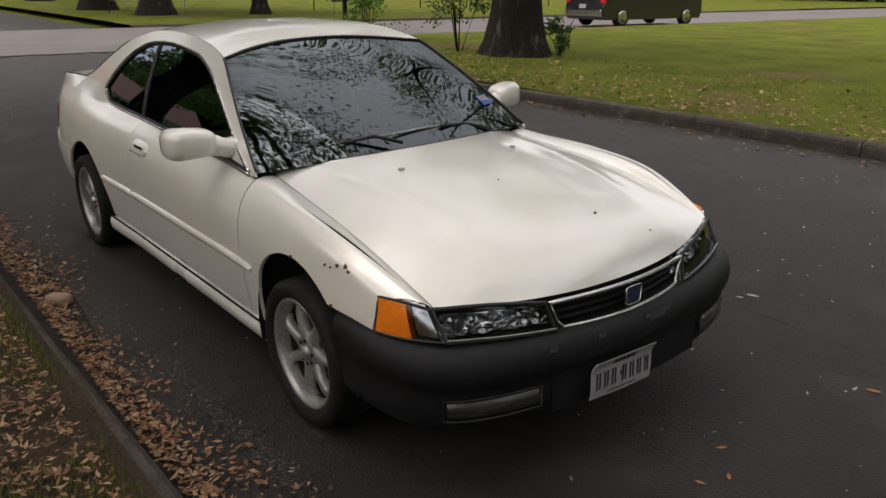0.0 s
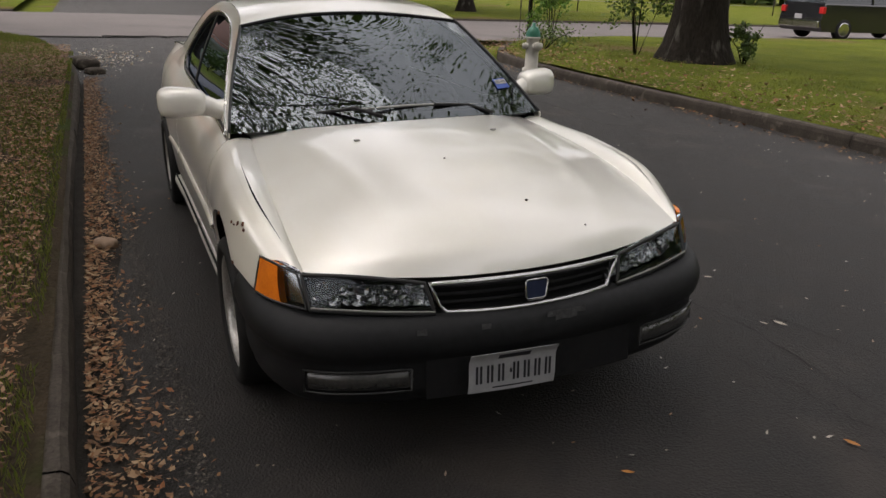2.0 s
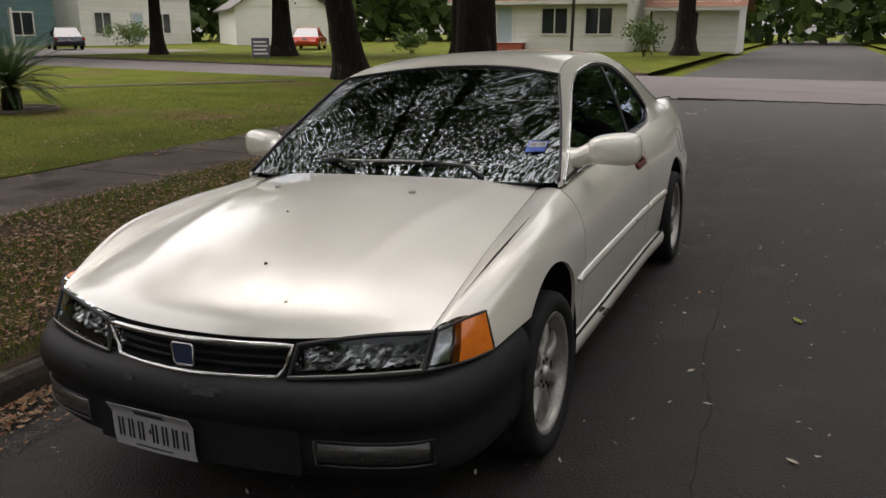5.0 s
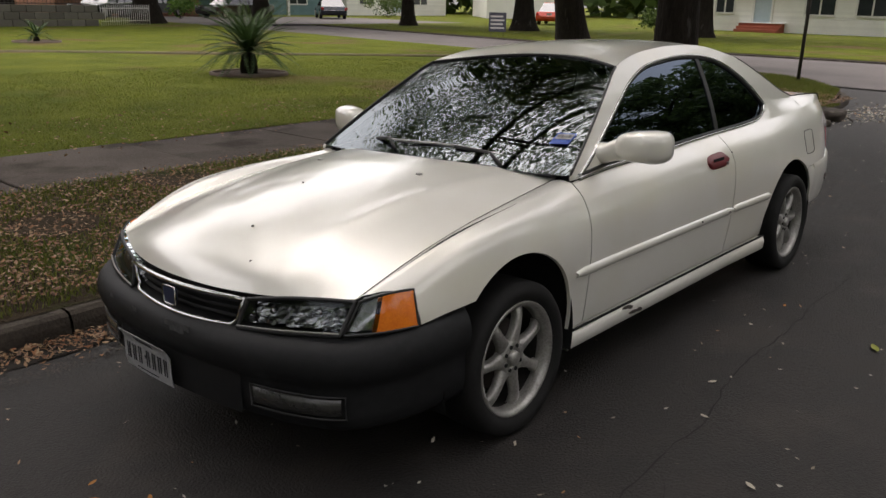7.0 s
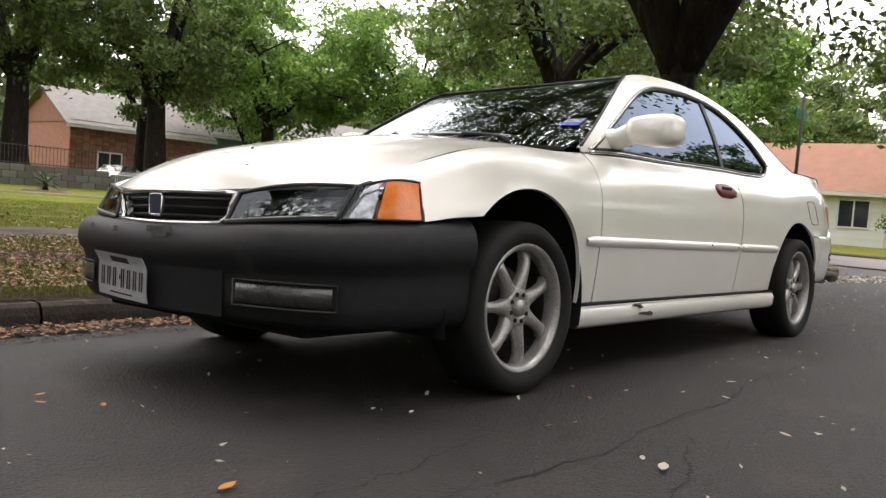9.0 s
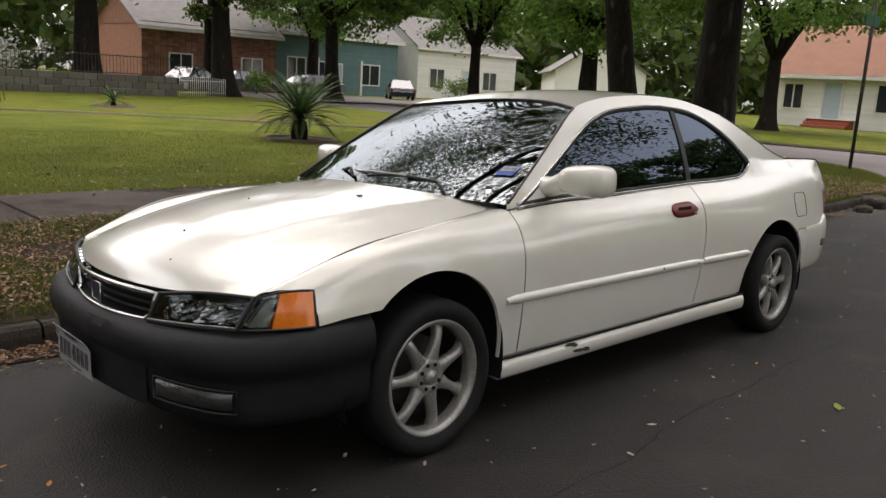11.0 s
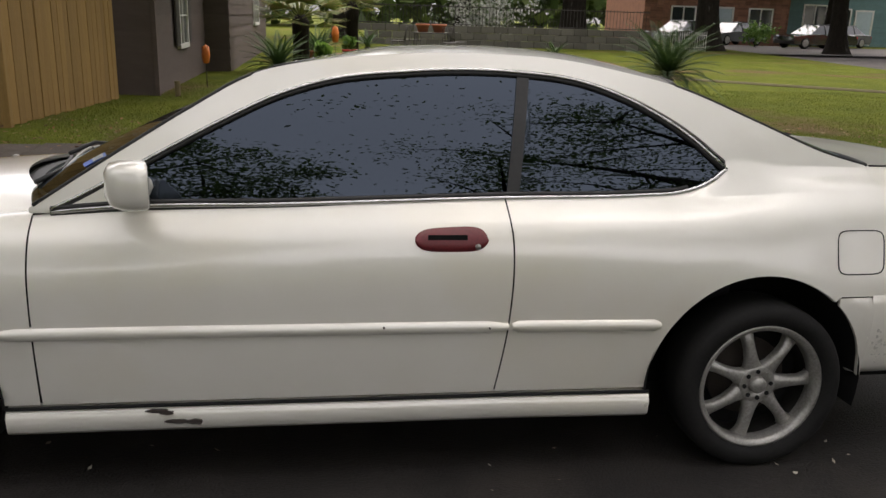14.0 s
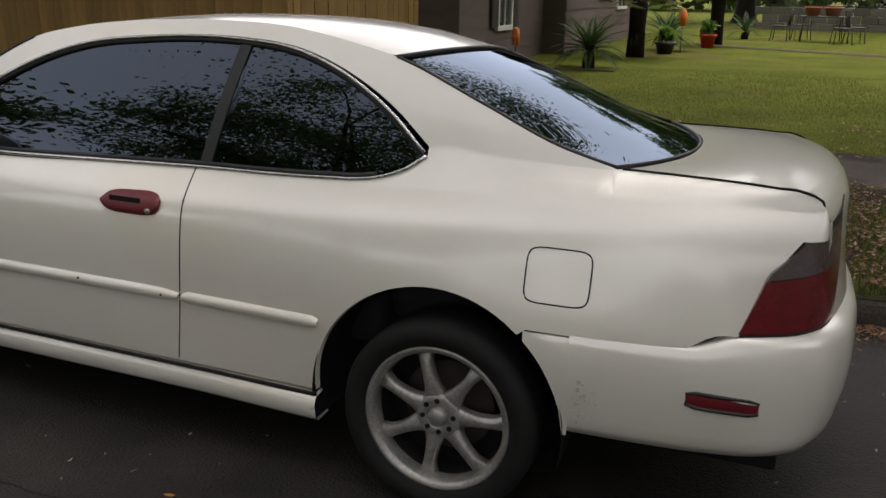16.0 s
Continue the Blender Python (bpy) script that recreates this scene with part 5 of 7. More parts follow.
BARK.node_tree.nodes["Principled BSDF"].inputs["Specular IOR Level"].default_value = 0.15
NP = np.random.default_rng(11)


def fallen(name, n, spots, size, material, label, spread_z):
    """Leaves lying flat; spots: a function of n giving x, y."""
    x, y = spots(n)
    z = np.array([spread_z(a, b) for a, b in zip(x, y)])
    C = np.c_[x, y, z + NP.uniform(0.004, 0.022, n)]
    a = NP.uniform(0, math.tau, n)
    s = NP.uniform(size[0], size[1], n)
    U = np.c_[np.cos(a), np.sin(a), NP.normal(0, 0.25, n)] * s[:, None]
    V = np.c_[-np.sin(a), np.cos(a), NP.normal(0, 0.35, n)] * (s * NP.uniform(0.35, 0.6, n))[:, None]
    fold = np.c_[np.zeros(n), np.zeros(n), s * NP.uniform(-0.1, 0.4, n)]
    return tagged(scatter(name, C, U, V, material, fold), label, "leaves", kind="stuff")


z_right = lambda x, y: terrain_right(x, y) if y < -1.45 else ROAD_Z(y)
# drifts in the gutter
def gutter_spots(n):
    x = NP.uniform(-9.5, 3.5, n)
    lump = 0.55 + 0.45 * np.sin(x * 3.1) * np.sin(x * 1.3 + 1)
    return x, -1.35 + np.abs(NP.normal(0, 0.10, n)) * (0.5 + lump)
fallen("fallen_leaves", 8000, gutter_spots, (0.008, 0.022), LITTER, "brown and tan oak leaves drifted along the gutter", lambda x, y: ROAD_Z(y) + 0.008)
def verge_spots(n):
    x = NP.uniform(-13, 5, n)
    y = -1.55 - 2.1 * NP.beta(1.0, 1.3, n)
    return x, y
fallen("fallen_leaves", 44000, verge_spots, (0.007, 0.021), LITTER, "dry fallen leaves strewn over the verge", lambda x, y: terrain_right(x, y) + 0.028)
fallen("fallen_leaves", 1500, lambda n: (NP.uniform(-12, 5, n), NP.uniform(-6.8, -4.6, n)), (0.012, 0.03), LITTER, "dry fallen leaves along the sidewalk edge", lambda x, y: 0.135)
fallen("fallen_leaves", 2600, lambda n: (NP.uniform(-14, 3, n), 5.9 + np.abs(NP.normal(0, 1.3, n))), (0.02, 0.045), LITTER, "dry fallen leaves on the opposite verge", lambda x, y: 0.10 + 0.03 * min(max(y - 6, 0), 2))
fallen("fallen_leaves", 500, lambda n: (NP.uniform(-13, 3, n), 5.75 - np.abs(NP.normal(0, 0.25, n))), (0.015, 0.035), LITTER, "dry leaves along the far gutter", lambda x, y: ROAD_Z(y))
fallen("fallen_leaves", 500, lambda n: (NP.normal(-12.0, 0.9, n), NP.normal(-1.1, 0.35, n)), (0.015, 0.035), PALE_LITTER, "pale leaf litter heaped at the corner", lambda x, y: ROAD_Z(max(min(y, 5), -1.5)) + 0.01)
fallen("fallen_leaves", 1500, lambda n: (NP.uniform(-10, 6, n), NP.uniform(-1.1, 5.6, n)), (0.004, 0.014), PALE_LITTER, "pale leaf bits scattered on the asphalt", lambda x, y: ROAD_Z(y))
# pale grit washed into a line beside the gutter
DUST = leaf_material("pale_grit", [(0.085, 0.075, 0.065), (0.05, 0.043, 0.037), (0.12, 0.107, 0.092)], 0.0, 0.9)
def grit_spots(n):
    x = NP.uniform(-8, 5, n)
    return x, -1.04 + 0.034 * np.minimum(x, 1) + NP.normal(0, 0.03, n)
fallen("grit", 13000, grit_spots, (0.002, 0.009), DUST, "pale grit washed into a broken line beside the gutter", lambda x, y: ROAD_Z(y) - 0.005)
# single larger leaves on the road
def single_leaf(x, y, s, a, colour, z=None):
    bm = bmesh.new()
    L = []
    for k in range(9):
        t = k / 8
        w = 0.36 * s * math.sin(math.pi * min(t * 1.05, 1)) ** 0.8
        L.append([((t - 0.5) * 2 * s, o * w, 0.006 + 0.25 * abs(o) * w + 0.10 * s * (2 * t - 1) ** 2) for o in (-1, 0, 1)])
    ob = link_mesh("leaf", grid(L), colour, smooth=True)
    ob.matrix_basis = pose(x, y, ROAD_Z(y) + 0.001, 0, 0, a)
    return tagged(ob, "single dry leaf lying on the asphalt", "leaf", "leaves on the road")


L_PALE, L_ORANGE, L_YELLOW = (leaf_material(n, c, 0.0, 0.7) for n, c in (("pale_leaf", [(0.42, 0.38, 0.30)] * 2), ("orange_leaf", [(0.42, 0.17, 0.03)] * 2), ("yellow_green_leaf", [(0.22, 0.24, 0.03)] * 2)))
for x, y, s, a, c in ((0.394, 1.533, 0.035, 20, L_PALE), (1.106, 0.227, 0.022, 60, L_ORANGE), (-0.554, 1.307, 0.02, 80, L_PALE), (0.366, 1.465, 0.02, 30, L_PALE), (-2.0, 1.10, 0.02, 10, L_ORANGE), (-0.864, 1.204, 0.024, 150, L_PALE), (-1.70, 1.61, 0.045, 30, L_YELLOW), (1.25, 1.02, 0.03, 200, L_ORANGE), (0.95, 1.95, 0.028, 100, L_ORANGE), (1.18, 0.0, 0.02, 20, L_ORANGE), (1.22, 0.10, 0.02, 130, L_ORANGE), (-0.2, 1.62, 0.025, 60, L_PALE), (-1.0, 2.05, 0.03, 15, L_YELLOW)):
    single_leaf(x, y, s, a, c)


def grass(name, n, spots, zf, h, label):
    x, y = spots(n)
    z = np.array([zf(a, b) for a, b in zip(x, y)])
    a = NP.uniform(0, math.tau, n)
    hh = NP.uniform(h[0], h[1], n)
    C = np.c_[x, y, z + hh * 0.4]
    U = np.c_[NP.normal(0, 0.35, n), NP.normal(0, 0.35, n), np.ones(n)] * (hh * 0.5)[:, None]
    V = np.c_[np.cos(a), np.sin(a), np.zeros(n)] * NP.uniform(0.0018, 0.004, n)[:, None]
    return tagged(scatter(name, C, U, V, BLADES), label, "grass", kind="stuff")


def tuft_spots(x0, x1, y0, y1, cut):
    def f(n):
        xs_, ys_ = NP.uniform(x0, x1, 3 * n), NP.uniform(y0, y1, 3 * n)
        keep = np.array([noise.noise(Vector((a * 1.3, b * 1.3, 2))) > cut for a, b in zip(xs_, ys_)])
        i = np.flatnonzero(keep)[:n]
        i = np.resize(i, n)
        return xs_[i], ys_[i]
    return f


grass("grass", 90000, tuft_spots(-12, 4, -3.6, -1.50, -0.22), terrain_right, (0.025, 0.06), "short patchy grass on the verge")
grass("grass", 70000, tuft_spots(-12, 4, -12.5, -4.98, -0.30), lambda x, y: 0.112, (0.02, 0.045), "mown lawn grass behind the sidewalk")
grass("grass", 14000, tuft_spots(-15, 2, 6.1, 10, -0.1), lambda x, y: 0.07 + 0.06 * min(max((y - 6) / 2, 0), 1), (0.03, 0.07), "short grass on the opposite verge")


def corner_spots(n):
    x = NP.uniform(-15.8, -11.0, n)
    return x, np.array([right_start(a) for a in x]) - 0.03 - NP.uniform(0, 1.9, n)
grass("grass", 26000, corner_spots, lambda x, y: terrain_right(x, y) + 0.01, (0.03, 0.08), "longer grass at the street corner")


# ---- trees ----
def tree(x, y, h, r, crown, n, material, seed, fork=0.35, lean=(0, 0), leaf=(0.05, 0.10), flat=0.62, label="", limbs=7, base=0.35, z0=0.1, shift=(0, 0), per=330, thick=1.0):
    """Tapered trunk with a root flare, forked limbs and twigs; a crown of many leaves about the twigs."""
    rg = random.Random(seed)
    g = np.random.default_rng(seed)
    top = tagged(empty("tree", (x, y, z0)), label, "tree")
    bm = bmesh.new()
    hf = h * fork
    pts, rad = [], []
    for k in range(11):
        t = k / 10
        pts.append(Vector((lean[0] * t * hf + 0.05 * r * math.sin(5 * t), lean[1] * t * hf + 0.05 * r * math.cos(4 * t), t * hf - 0.1)))
        rad.append(r * (1 + 0.75 * math.exp(-t * hf / (1.2 * r))) * (1 - 0.22 * t))
    rings = []
    for p, q in zip(pts, rad):
        rings.append([bm.verts.new(p + Vector((math.cos(a), math.sin(a), 0)) * q * (1 + 0.10 * noise.noise(Vector((math.cos(a) * 2, math.sin(a) * 2, p.z * 0.6 + seed))) + 0.05 * math.sin(a * 5 + seed) * math.exp(-p.z))) for a in np.linspace(0, math.tau, 19)[:-1]])
    for A, B in zip(rings, rings[1:]):
        for k in range(18):
            bm.faces.new((A[k], A[(k + 1) % 18], B[(k + 1) % 18], B[k]))
    tips = []
    cc = Vector((shift[0], shift[1], h * (base + 1) / 2))
    fork_at = pts[-1] - Vector((0, 0, 0.15))
    for i in range(limbs):
        a = i * math.tau / limbs + rg.uniform(-0.4, 0.4)
        reach = crown * rg.uniform(0.55, 0.9)
        end = Vector((cc.x + math.cos(a) * reach, cc.y + math.sin(a) * reach, h * rg.uniform(base + 0.12, 0.92)))
        mid = fork_at.lerp(end, 0.45) + Vector((rg.uniform(-0.4, 0.4), rg.uniform(-0.4, 0.4), 0.10 * h))
        p = path3([fork_at, mid, end])
        P = [Vector(p(t)) for t in np.linspace(0, 1, 9)]
        tube(P, r * rg.uniform(0.38, 0.6) * thick, 7, bm=bm, taper=0.03)
        for k in range(5):
            s = P[rg.randint(3, 8)]
            e = s + Vector((rg.gauss(0, 1), rg.gauss(0, 1), rg.gauss(0.1, 0.5))).normalized() * crown * rg.uniform(0.25, 0.5)
            m = s.lerp(e, 0.5) + Vector((0, 0, rg.uniform(0, 0.3)))
            tube([s, m, e], r * 0.12, 5, bm=bm, taper=0.012)
            tips += [m, e, s.lerp(e, 0.8)]
        tips += P[4:]
    part("trunk", bm, BARK, top, "dark furrowed bark")
    # leaf clumps hang about the twigs and fill the crown's outer shell
    tips = np.array([tuple(t) for t in tips])
    nc = max(50, n // per)
    d = g.normal(0, 1, (nc, 3))
    d /= np.linalg.norm(d, axis=1)[:, None]
    shell = d * (g.uniform(0.35, 1.0, nc) ** 0.5)[:, None] * (crown, crown, h * (1 - base) / 2)
    shell += (cc.x, cc.y, cc.z)
    centres = np.vstack([tips[g.integers(0, len(tips), nc // 2)] + g.normal(0, 0.25, (nc // 2, 3)), shell])
    size = g.uniform(0.2, 0.6, len(centres)) * crown / 6 + 0.10
    i = g.integers(0, len(centres), n)
    C = centres[i] + g.normal(0, 1, (n, 3)) * size[i][:, None] * (1, 1, flat)
    C[:, 2] = np.maximum(C[:, 2], h * base * 0.75)
    u = g.normal(0, 1, (n, 3))
    u /= np.linalg.norm(u, axis=1)[:, None]
    v = np.cross(u, g.normal(0, 1, (n, 3)))
    v /= np.linalg.norm(v, axis=1)[:, None]
    s = g.uniform(leaf[0], leaf[1], n)[:, None]
    ob = scatter("crown", C, u * s, v * s * 0.55, material)
    ob.parent = top
    return top


tree(-8.8, -2.92, 12.0, 0.31, 5.8, 46000, OAK, 1, 0.24, (0.0, 0.0), (0.05, 0.10), label="large live oak with a forked dark trunk on the verge", limbs=8, base=0.33, thick=1.45)
tree(-9.75, 9.2, 12.0, 0.46, 6.2, 34000, OAK, 2, 0.34, (0.0, 0.0), (0.04, 0.085), label="massive live oak trunk with ivy on the opposite verge", limbs=9, base=0.34)
tree(-17.2, -9.8, 11.0, 0.40, 5.5, 26000, OAK, 3, 0.36, (0.22, -0.05), (0.07, 0.14), label="leaning oak at the edge of the lawn", base=0.30)
tree(4.6, 14.0, 12.5, 0.5, 6.5, 46000, OAK, 4, 0.36, label="live oak on the opposite lawn", base=0.34, leaf=(0.06, 0.11), limbs=9)
tree(6.4, -3.2, 12.5, 0.45, 9.2, 170000, OAK, 5, 0.40, label="live oak spreading its crown over the parked car", base=0.46, leaf=(0.035, 0.075), limbs=11, shift=(-7.8, -2.0), per=360)
# two unseen trees, added to keep low sky light off the car's front
tree(17.0, 8.5, 12.0, 0.45, 6.5, 22000, OAK, 14, 0.34, label="added unseen oak that blocks low sky light down the street", base=0.20, leaf=(0.10, 0.18))
tree(16.0, -5.0, 11.0, 0.40, 6.0, 20000, OAK, 15, 0.34, label="added unseen oak that blocks low sky light along the verge", base=0.20, leaf=(0.10, 0.18))
tree(-19.7, -36, 15.0, 0.55, 6.0, 26000, OAK, 6, 0.30, (0.05, 0), (0.10, 0.2), label="tall dark oak by the street corner", base=0.30)
tree(-26.6, -36, 13.0, 0.42, 6.5, 30000, BRIGHT, 7, 0.32, (0.05, 0), (0.10, 0.2), label="bright green tree beside the street", base=0.30)
tree(-13.2, -37, 14.0, 0.6, 6.0, 22000, OAK, 8, 0.35, label="old tree behind the garden wall", leaf=(0.10, 0.2), base=0.34)
tree(-33.7, -23.4, 13.0, 0.5, 7.0, 30000, BRIGHT, 9, 0.32, label="broad tree on the lawn across the street", leaf=(0.10, 0.2), base=0.26)
tree(-8.0, -38.5, 12.0, 0.45, 5.0, 16000, OAK, 10, 0.4, label="dark tree behind the garden wall", leaf=(0.1, 0.2), base=0.30)
tree(-2.0, -40, 12.0, 0.4, 6.0, 18000, OAK, 12, 0.4, label="dark tree behind the garden wall", leaf=(0.1, 0.2), base=0.22)
tree(-36, -14.6, 11.0, 0.35, 5.5, 22000, BRIGHT, 13, 0.3, label="young green tree before the white house", leaf=(0.1, 0.2), base=0.32)
for i, (x, y, r) in enumerate(((-31, 9.5, 0.5), (-37, 9.0, 0.55), (-30, 13.5, 0.28), (-44, -4.8, 0.5), (-52, 10, 0.5))):
    tree(x, y, 13, r, 5.5, 12000, OAK, 20 + i, 0.4, label="street tree with a dark trunk beyond the crossing", leaf=(0.12, 0.24), base=0.36)
tree(-15.0, 8.5, 4.6, 0.055, 1.3, 2600, BRIGHT, 30, 0.45, label="slim sapling with loose leaves", leaf=(0.035, 0.06), limbs=5, base=0.22, z0=0.08)
tree(-24.8, -47, 13, 0.4, 5, 12000, OAK, 31, 0.35, label="tree before the brick house", leaf=(0.12, 0.24), base=0.34)
tree(-35, -50, 12, 0.45, 5.5, 12000, BRIGHT, 32, 0.35, label="tree before the blue-green house", leaf=(0.12, 0.24), base=0.36)
tree(-33, -31, 12.0, 0.35, 6.0, 24000, BRIGHT, 34, 0.3, label="light green tree across the street", leaf=(0.09, 0.18), base=0.28)
tree(-70, -22, 15, 0.5, 8, 16000, OAK, 33, 0.35, label="far tree behind the houses", leaf=(0.16, 0.3), base=0.2)
# woods behind the houses
n = 80000
g = np.random.default_rng(5)
a = g.uniform(0, math.tau, n)
rr = g.uniform(75, 95, n)
hgt = 12 + 3 * np.sin(a * 17) + 2 * np.sin(a * 41)
C = np.c_[-15 + rr * np.cos(a), -5 + rr * np.sin(a), g.uniform(0, 1, n) ** 0.7 * hgt]
C = C + g.normal(0, 0.6, (n, 3))
C[:, 2] = np.abs(C[:, 2])
u = g.normal(0, 1, (n, 3))
v = np.cross(u, g.normal(0, 1, (n, 3)))
u, v = (q / np.linalg.norm(q, axis=1)[:, None] * g.uniform(0.4, 1.0, n)[:, None] for q in (u, v))
tagged(scatter("woods", C, u, v, OAK), "distant belt of trees round the neighbourhood", "trees", kind="stuff")


# ---- shrubs and palms ----
def bush(x, y, rx, h, n, material, label, seed, leaf=(0.03, 0.06), z0=0.1, name="bush", stems=6):
    g = np.random.default_rng(seed)
    top = tagged(empty(name, (x, y, z0)), label, "bush")
    for k in range(stems):
        e = (g.normal(0, rx * 0.5), g.normal(0, rx * 0.5), h * g.uniform(0.6, 1))
        part("stem", tube([(0.05 * e[0], 0.05 * e[1], -0.03), (e[0] * 0.4, e[1] * 0.4, e[2] * 0.55), e], 0.014, 5, taper=0.005), BARK, top)
    nc = max(14, n // 40)
    cs = g.normal(0, 0.42, (nc, 3)) * (rx, rx, h * 0.42) + (0, 0, h * 0.58)
    i = g.integers(0, nc, n)
    C = cs[i] + g.normal(0, 0.13, (n, 3)) * rx
    C[:, 2] = np.abs(C[:, 2]) + 0.02
    u = g.normal(0, 1, (n, 3))
    u /= np.linalg.norm(u, axis=1)[:, None]
    v = np.cross(u, g.normal(0, 1, (n, 3)))
    v /= np.linalg.norm(v, axis=1)[:, None]
    s = g.uniform(*leaf, n)[:, None]
    ob = scatter("foliage", C, u * s, v * s * 0.6, material)
    ob.parent = top
    return top


bush(-10.9, 8.7, 0.8, 2.4, 1500, OAK, "loose leafy shrub beside the oak trunk", 41)
bush(-14.6, 8.9, 0.7, 1.6, 1100, BRIGHT, "thin green shrub at the corner", 42)
bush(-9.2, 9.9, 0.35, 0.8, 500, OAK, "ivy at the foot of the oak trunk", 43)
bush(-12.3, 7.4, 1.0, 0.45, 900, OAK, "low groundcover by the kerb corner", 44, (0.02, 0.04))
WHITE_BLOOM = leaf_material("white_oleander_bloom", [(0.75, 0.74, 0.70), (0.6, 0.6, 0.56), (0.10, 0.16, 0.05)], 0.2)
bush(-8.6, -36.5, 1.9, 2.6, 1800, WHITE_BLOOM, "oleander covered in white flowers behind the wall", 45, (0.06, 0.12))
bush(-46.5, -46, 1.6, 1.8, 1500, OAK, "rounded dark shrub before the white house", 46, (0.06, 0.12))
bush(-40.6, -19.5, 1.1, 1.1, 900, OAK, "dark shrub by the white house", 47, (0.06, 0.12))
bush(-41.0, -6.4, 1.3, 1.7, 1000, OAK, "green shrub at the house corner", 48, (0.06, 0.12))
bush(-26.5, -44, 1.2, 1.3, 900, BRIGHT, "green shrub beside the drive", 49, (0.06, 0.12))


def sago(x, y, trunk_h, span, label, seed, fronds=26, ring=0.0, z0=0.115):
    rg = random.Random(seed)
    top = tagged(empty("sago_palm", (x, y, z0)), label, "palm")
    bm = lathe([(0.0, -0.05), (span * 0.14, -0.05), (span * 0.15, trunk_h * 0.4), (span * 0.12, trunk_h * 0.9), (0.0, trunk_h * 1.05)], 14, "z")
    for v in bm.verts:
        v.co.x *= 1 + 0.12 * math.sin(v.co.z * 60 + math.atan2(v.co.y, v.co.x) * 5)
    part("trunk", bm, BARK, top, "shaggy short trunk")
    for k in range(fronds):
        a = k * 2.39996
        lift = 1.42 - 1.38 * (k / fronds)
        P = []
        for t in np.linspace(0, 1, 12):
            rr = span * t * math.cos(lift * (1 - 0.55 * t))
            zz = trunk_h + span * (t * math.sin(lift) * 1.05 - 0.62 * t * t * (1 - lift / 1.7))
            P.append(Vector((math.cos(a) * rr, math.sin(a) * rr, max(zz, 0.04))))
        C, U, V = [], [], []
        side = Vector((-math.sin(a), math.cos(a), 0))
        for i in range(1, 12):
            for j in range(3):
                q = P[i - 1].lerp(P[i], j / 3)
                d = (P[i] - P[i - 1]).normalized()
                ln = span * 0.15 * math.sin(math.pi * min((i + j / 3) / 12 * 0.92 + 0.06, 1)) + 0.01
                for sgn in (-1, 1):
                    w = (side * sgn + d * 0.65 + Vector((0, 0, 0.22))).normalized() * ln
                    C.append(q + w * 0.5)
                    U.append(w * 0.5)
                    V.append(d * 0.015)
        ob = tagged(scatter("frond", np.array(C), np.array(U), np.array(V), PALM), kind="stuff")
        ob.parent = top
    if ring:
        rk = tagged(empty("flower_bed", (x, y, z0)), "round brown edged bed of bare soil on the lawn", "flower bed")
        part("soil", lathe([(0.0, 0.03), (ring * 0.9, 0.025), (ring, 0.0)], 30, "z"), mat("bed_mulch", (0.05, 0.035, 0.025), (0.08, 0.055, 0.04), 12, 90, 1.0, 0.02, 60), rk)
        part("edging", lathe([(ring * 0.94, 0.0), (ring * 0.95, 0.055), (ring * 1.03, 0.055), (ring * 1.05, 0.0)], 30, "z"), mat("brown_edging", (0.13, 0.095, 0.07), (0.09, 0.065, 0.05), 10, 60, 0.9), rk)
    return top


sago(-7.0, -10.35, 0.40, 1.02, "sago palm with stiff dark fronds in a round bed", 1, 64, 0.68)
sago(-8.2, -21.9, 0.16, 0.55, "small sago palm in a round bed", 2, 18, 0.62)
sago(-0.45, -12.0, 0.30, 0.72, "sago palm beside the brown house", 3, 44)
sago(-1.1, -17.8, 0.28, 0.8, "sago palm in the planting by the house", 4, 36)
sago(-2.6, -24.5, 0.22, 0.7, "sago palm near the patio table", 5, 18)
bm = block(-1.0, 0.15, -11.55, -11.47, 0.10, 0.15, 0.01)
tagged(link_mesh("bed_edging", bm, mat("timber_edging", (0.16, 0.12, 0.085), (0.10, 0.075, 0.055), 6, 60, 0.9)), "low timber edging before the sago palm", "edging")


def fan_palm(x, y, h, span, seed, label, z0=0.115):
    rg = random.Random(seed)
    top = tagged(empty("fan_palm", (x, y, z0)), label, "palm")
    bm = lathe([(0.0, -0.05), (0.20, -0.05), (0.17, h * 0.5), (0.19, h * 0.92), (0.10, h * 1.05), (0.0, h * 1.06)], 14, "z")
    part("trunk", bm, BARK, top, "brown fibrous trunk")
    for k in range(34):
        a = k * 2.39996
        lift = 1.42 - 1.6 * k / 34
        d = Vector((math.cos(a) * math.cos(lift), math.sin(a) * math.cos(lift), math.sin(lift)))
        base = Vector((0, 0, h)) + d * span * 0.55
        side = Vector((-math.sin(a), math.cos(a), 0))
        bm = tube([(0, 0, h * 0.97), tuple(base)], 0.012, 5, taper=0.008)
        stalk = part("stalk", bm, FAN, top)
        C, U, V = [], [], []
        for q in np.linspace(-1.35, 1.35, 19):
            w = (d * math.cos(q) + side * math.sin(q) + Vector((0, 0, -0.18 * abs(q)))).normalized() * span * 0.5 * (1 - 0.15 * abs(q))
            C.append(base + w * 0.5)
            U.append(w * 0.5)
            V.append((side * math.cos(q) - d * math.sin(q)) * 0.042)
        ob = scatter("blade", np.array(C), np.array(U), np.array(V), FAN)
        ob.parent = stalk
    return top


fan_palm(-0.75, -15.3, 1.15, 1.15, 1, "fan palm with yellowing fronds by the house")
fan_palm(-2.0, -20.6, 1.5, 1.0, 2, "fan palm with yellowing fronds by the patio")

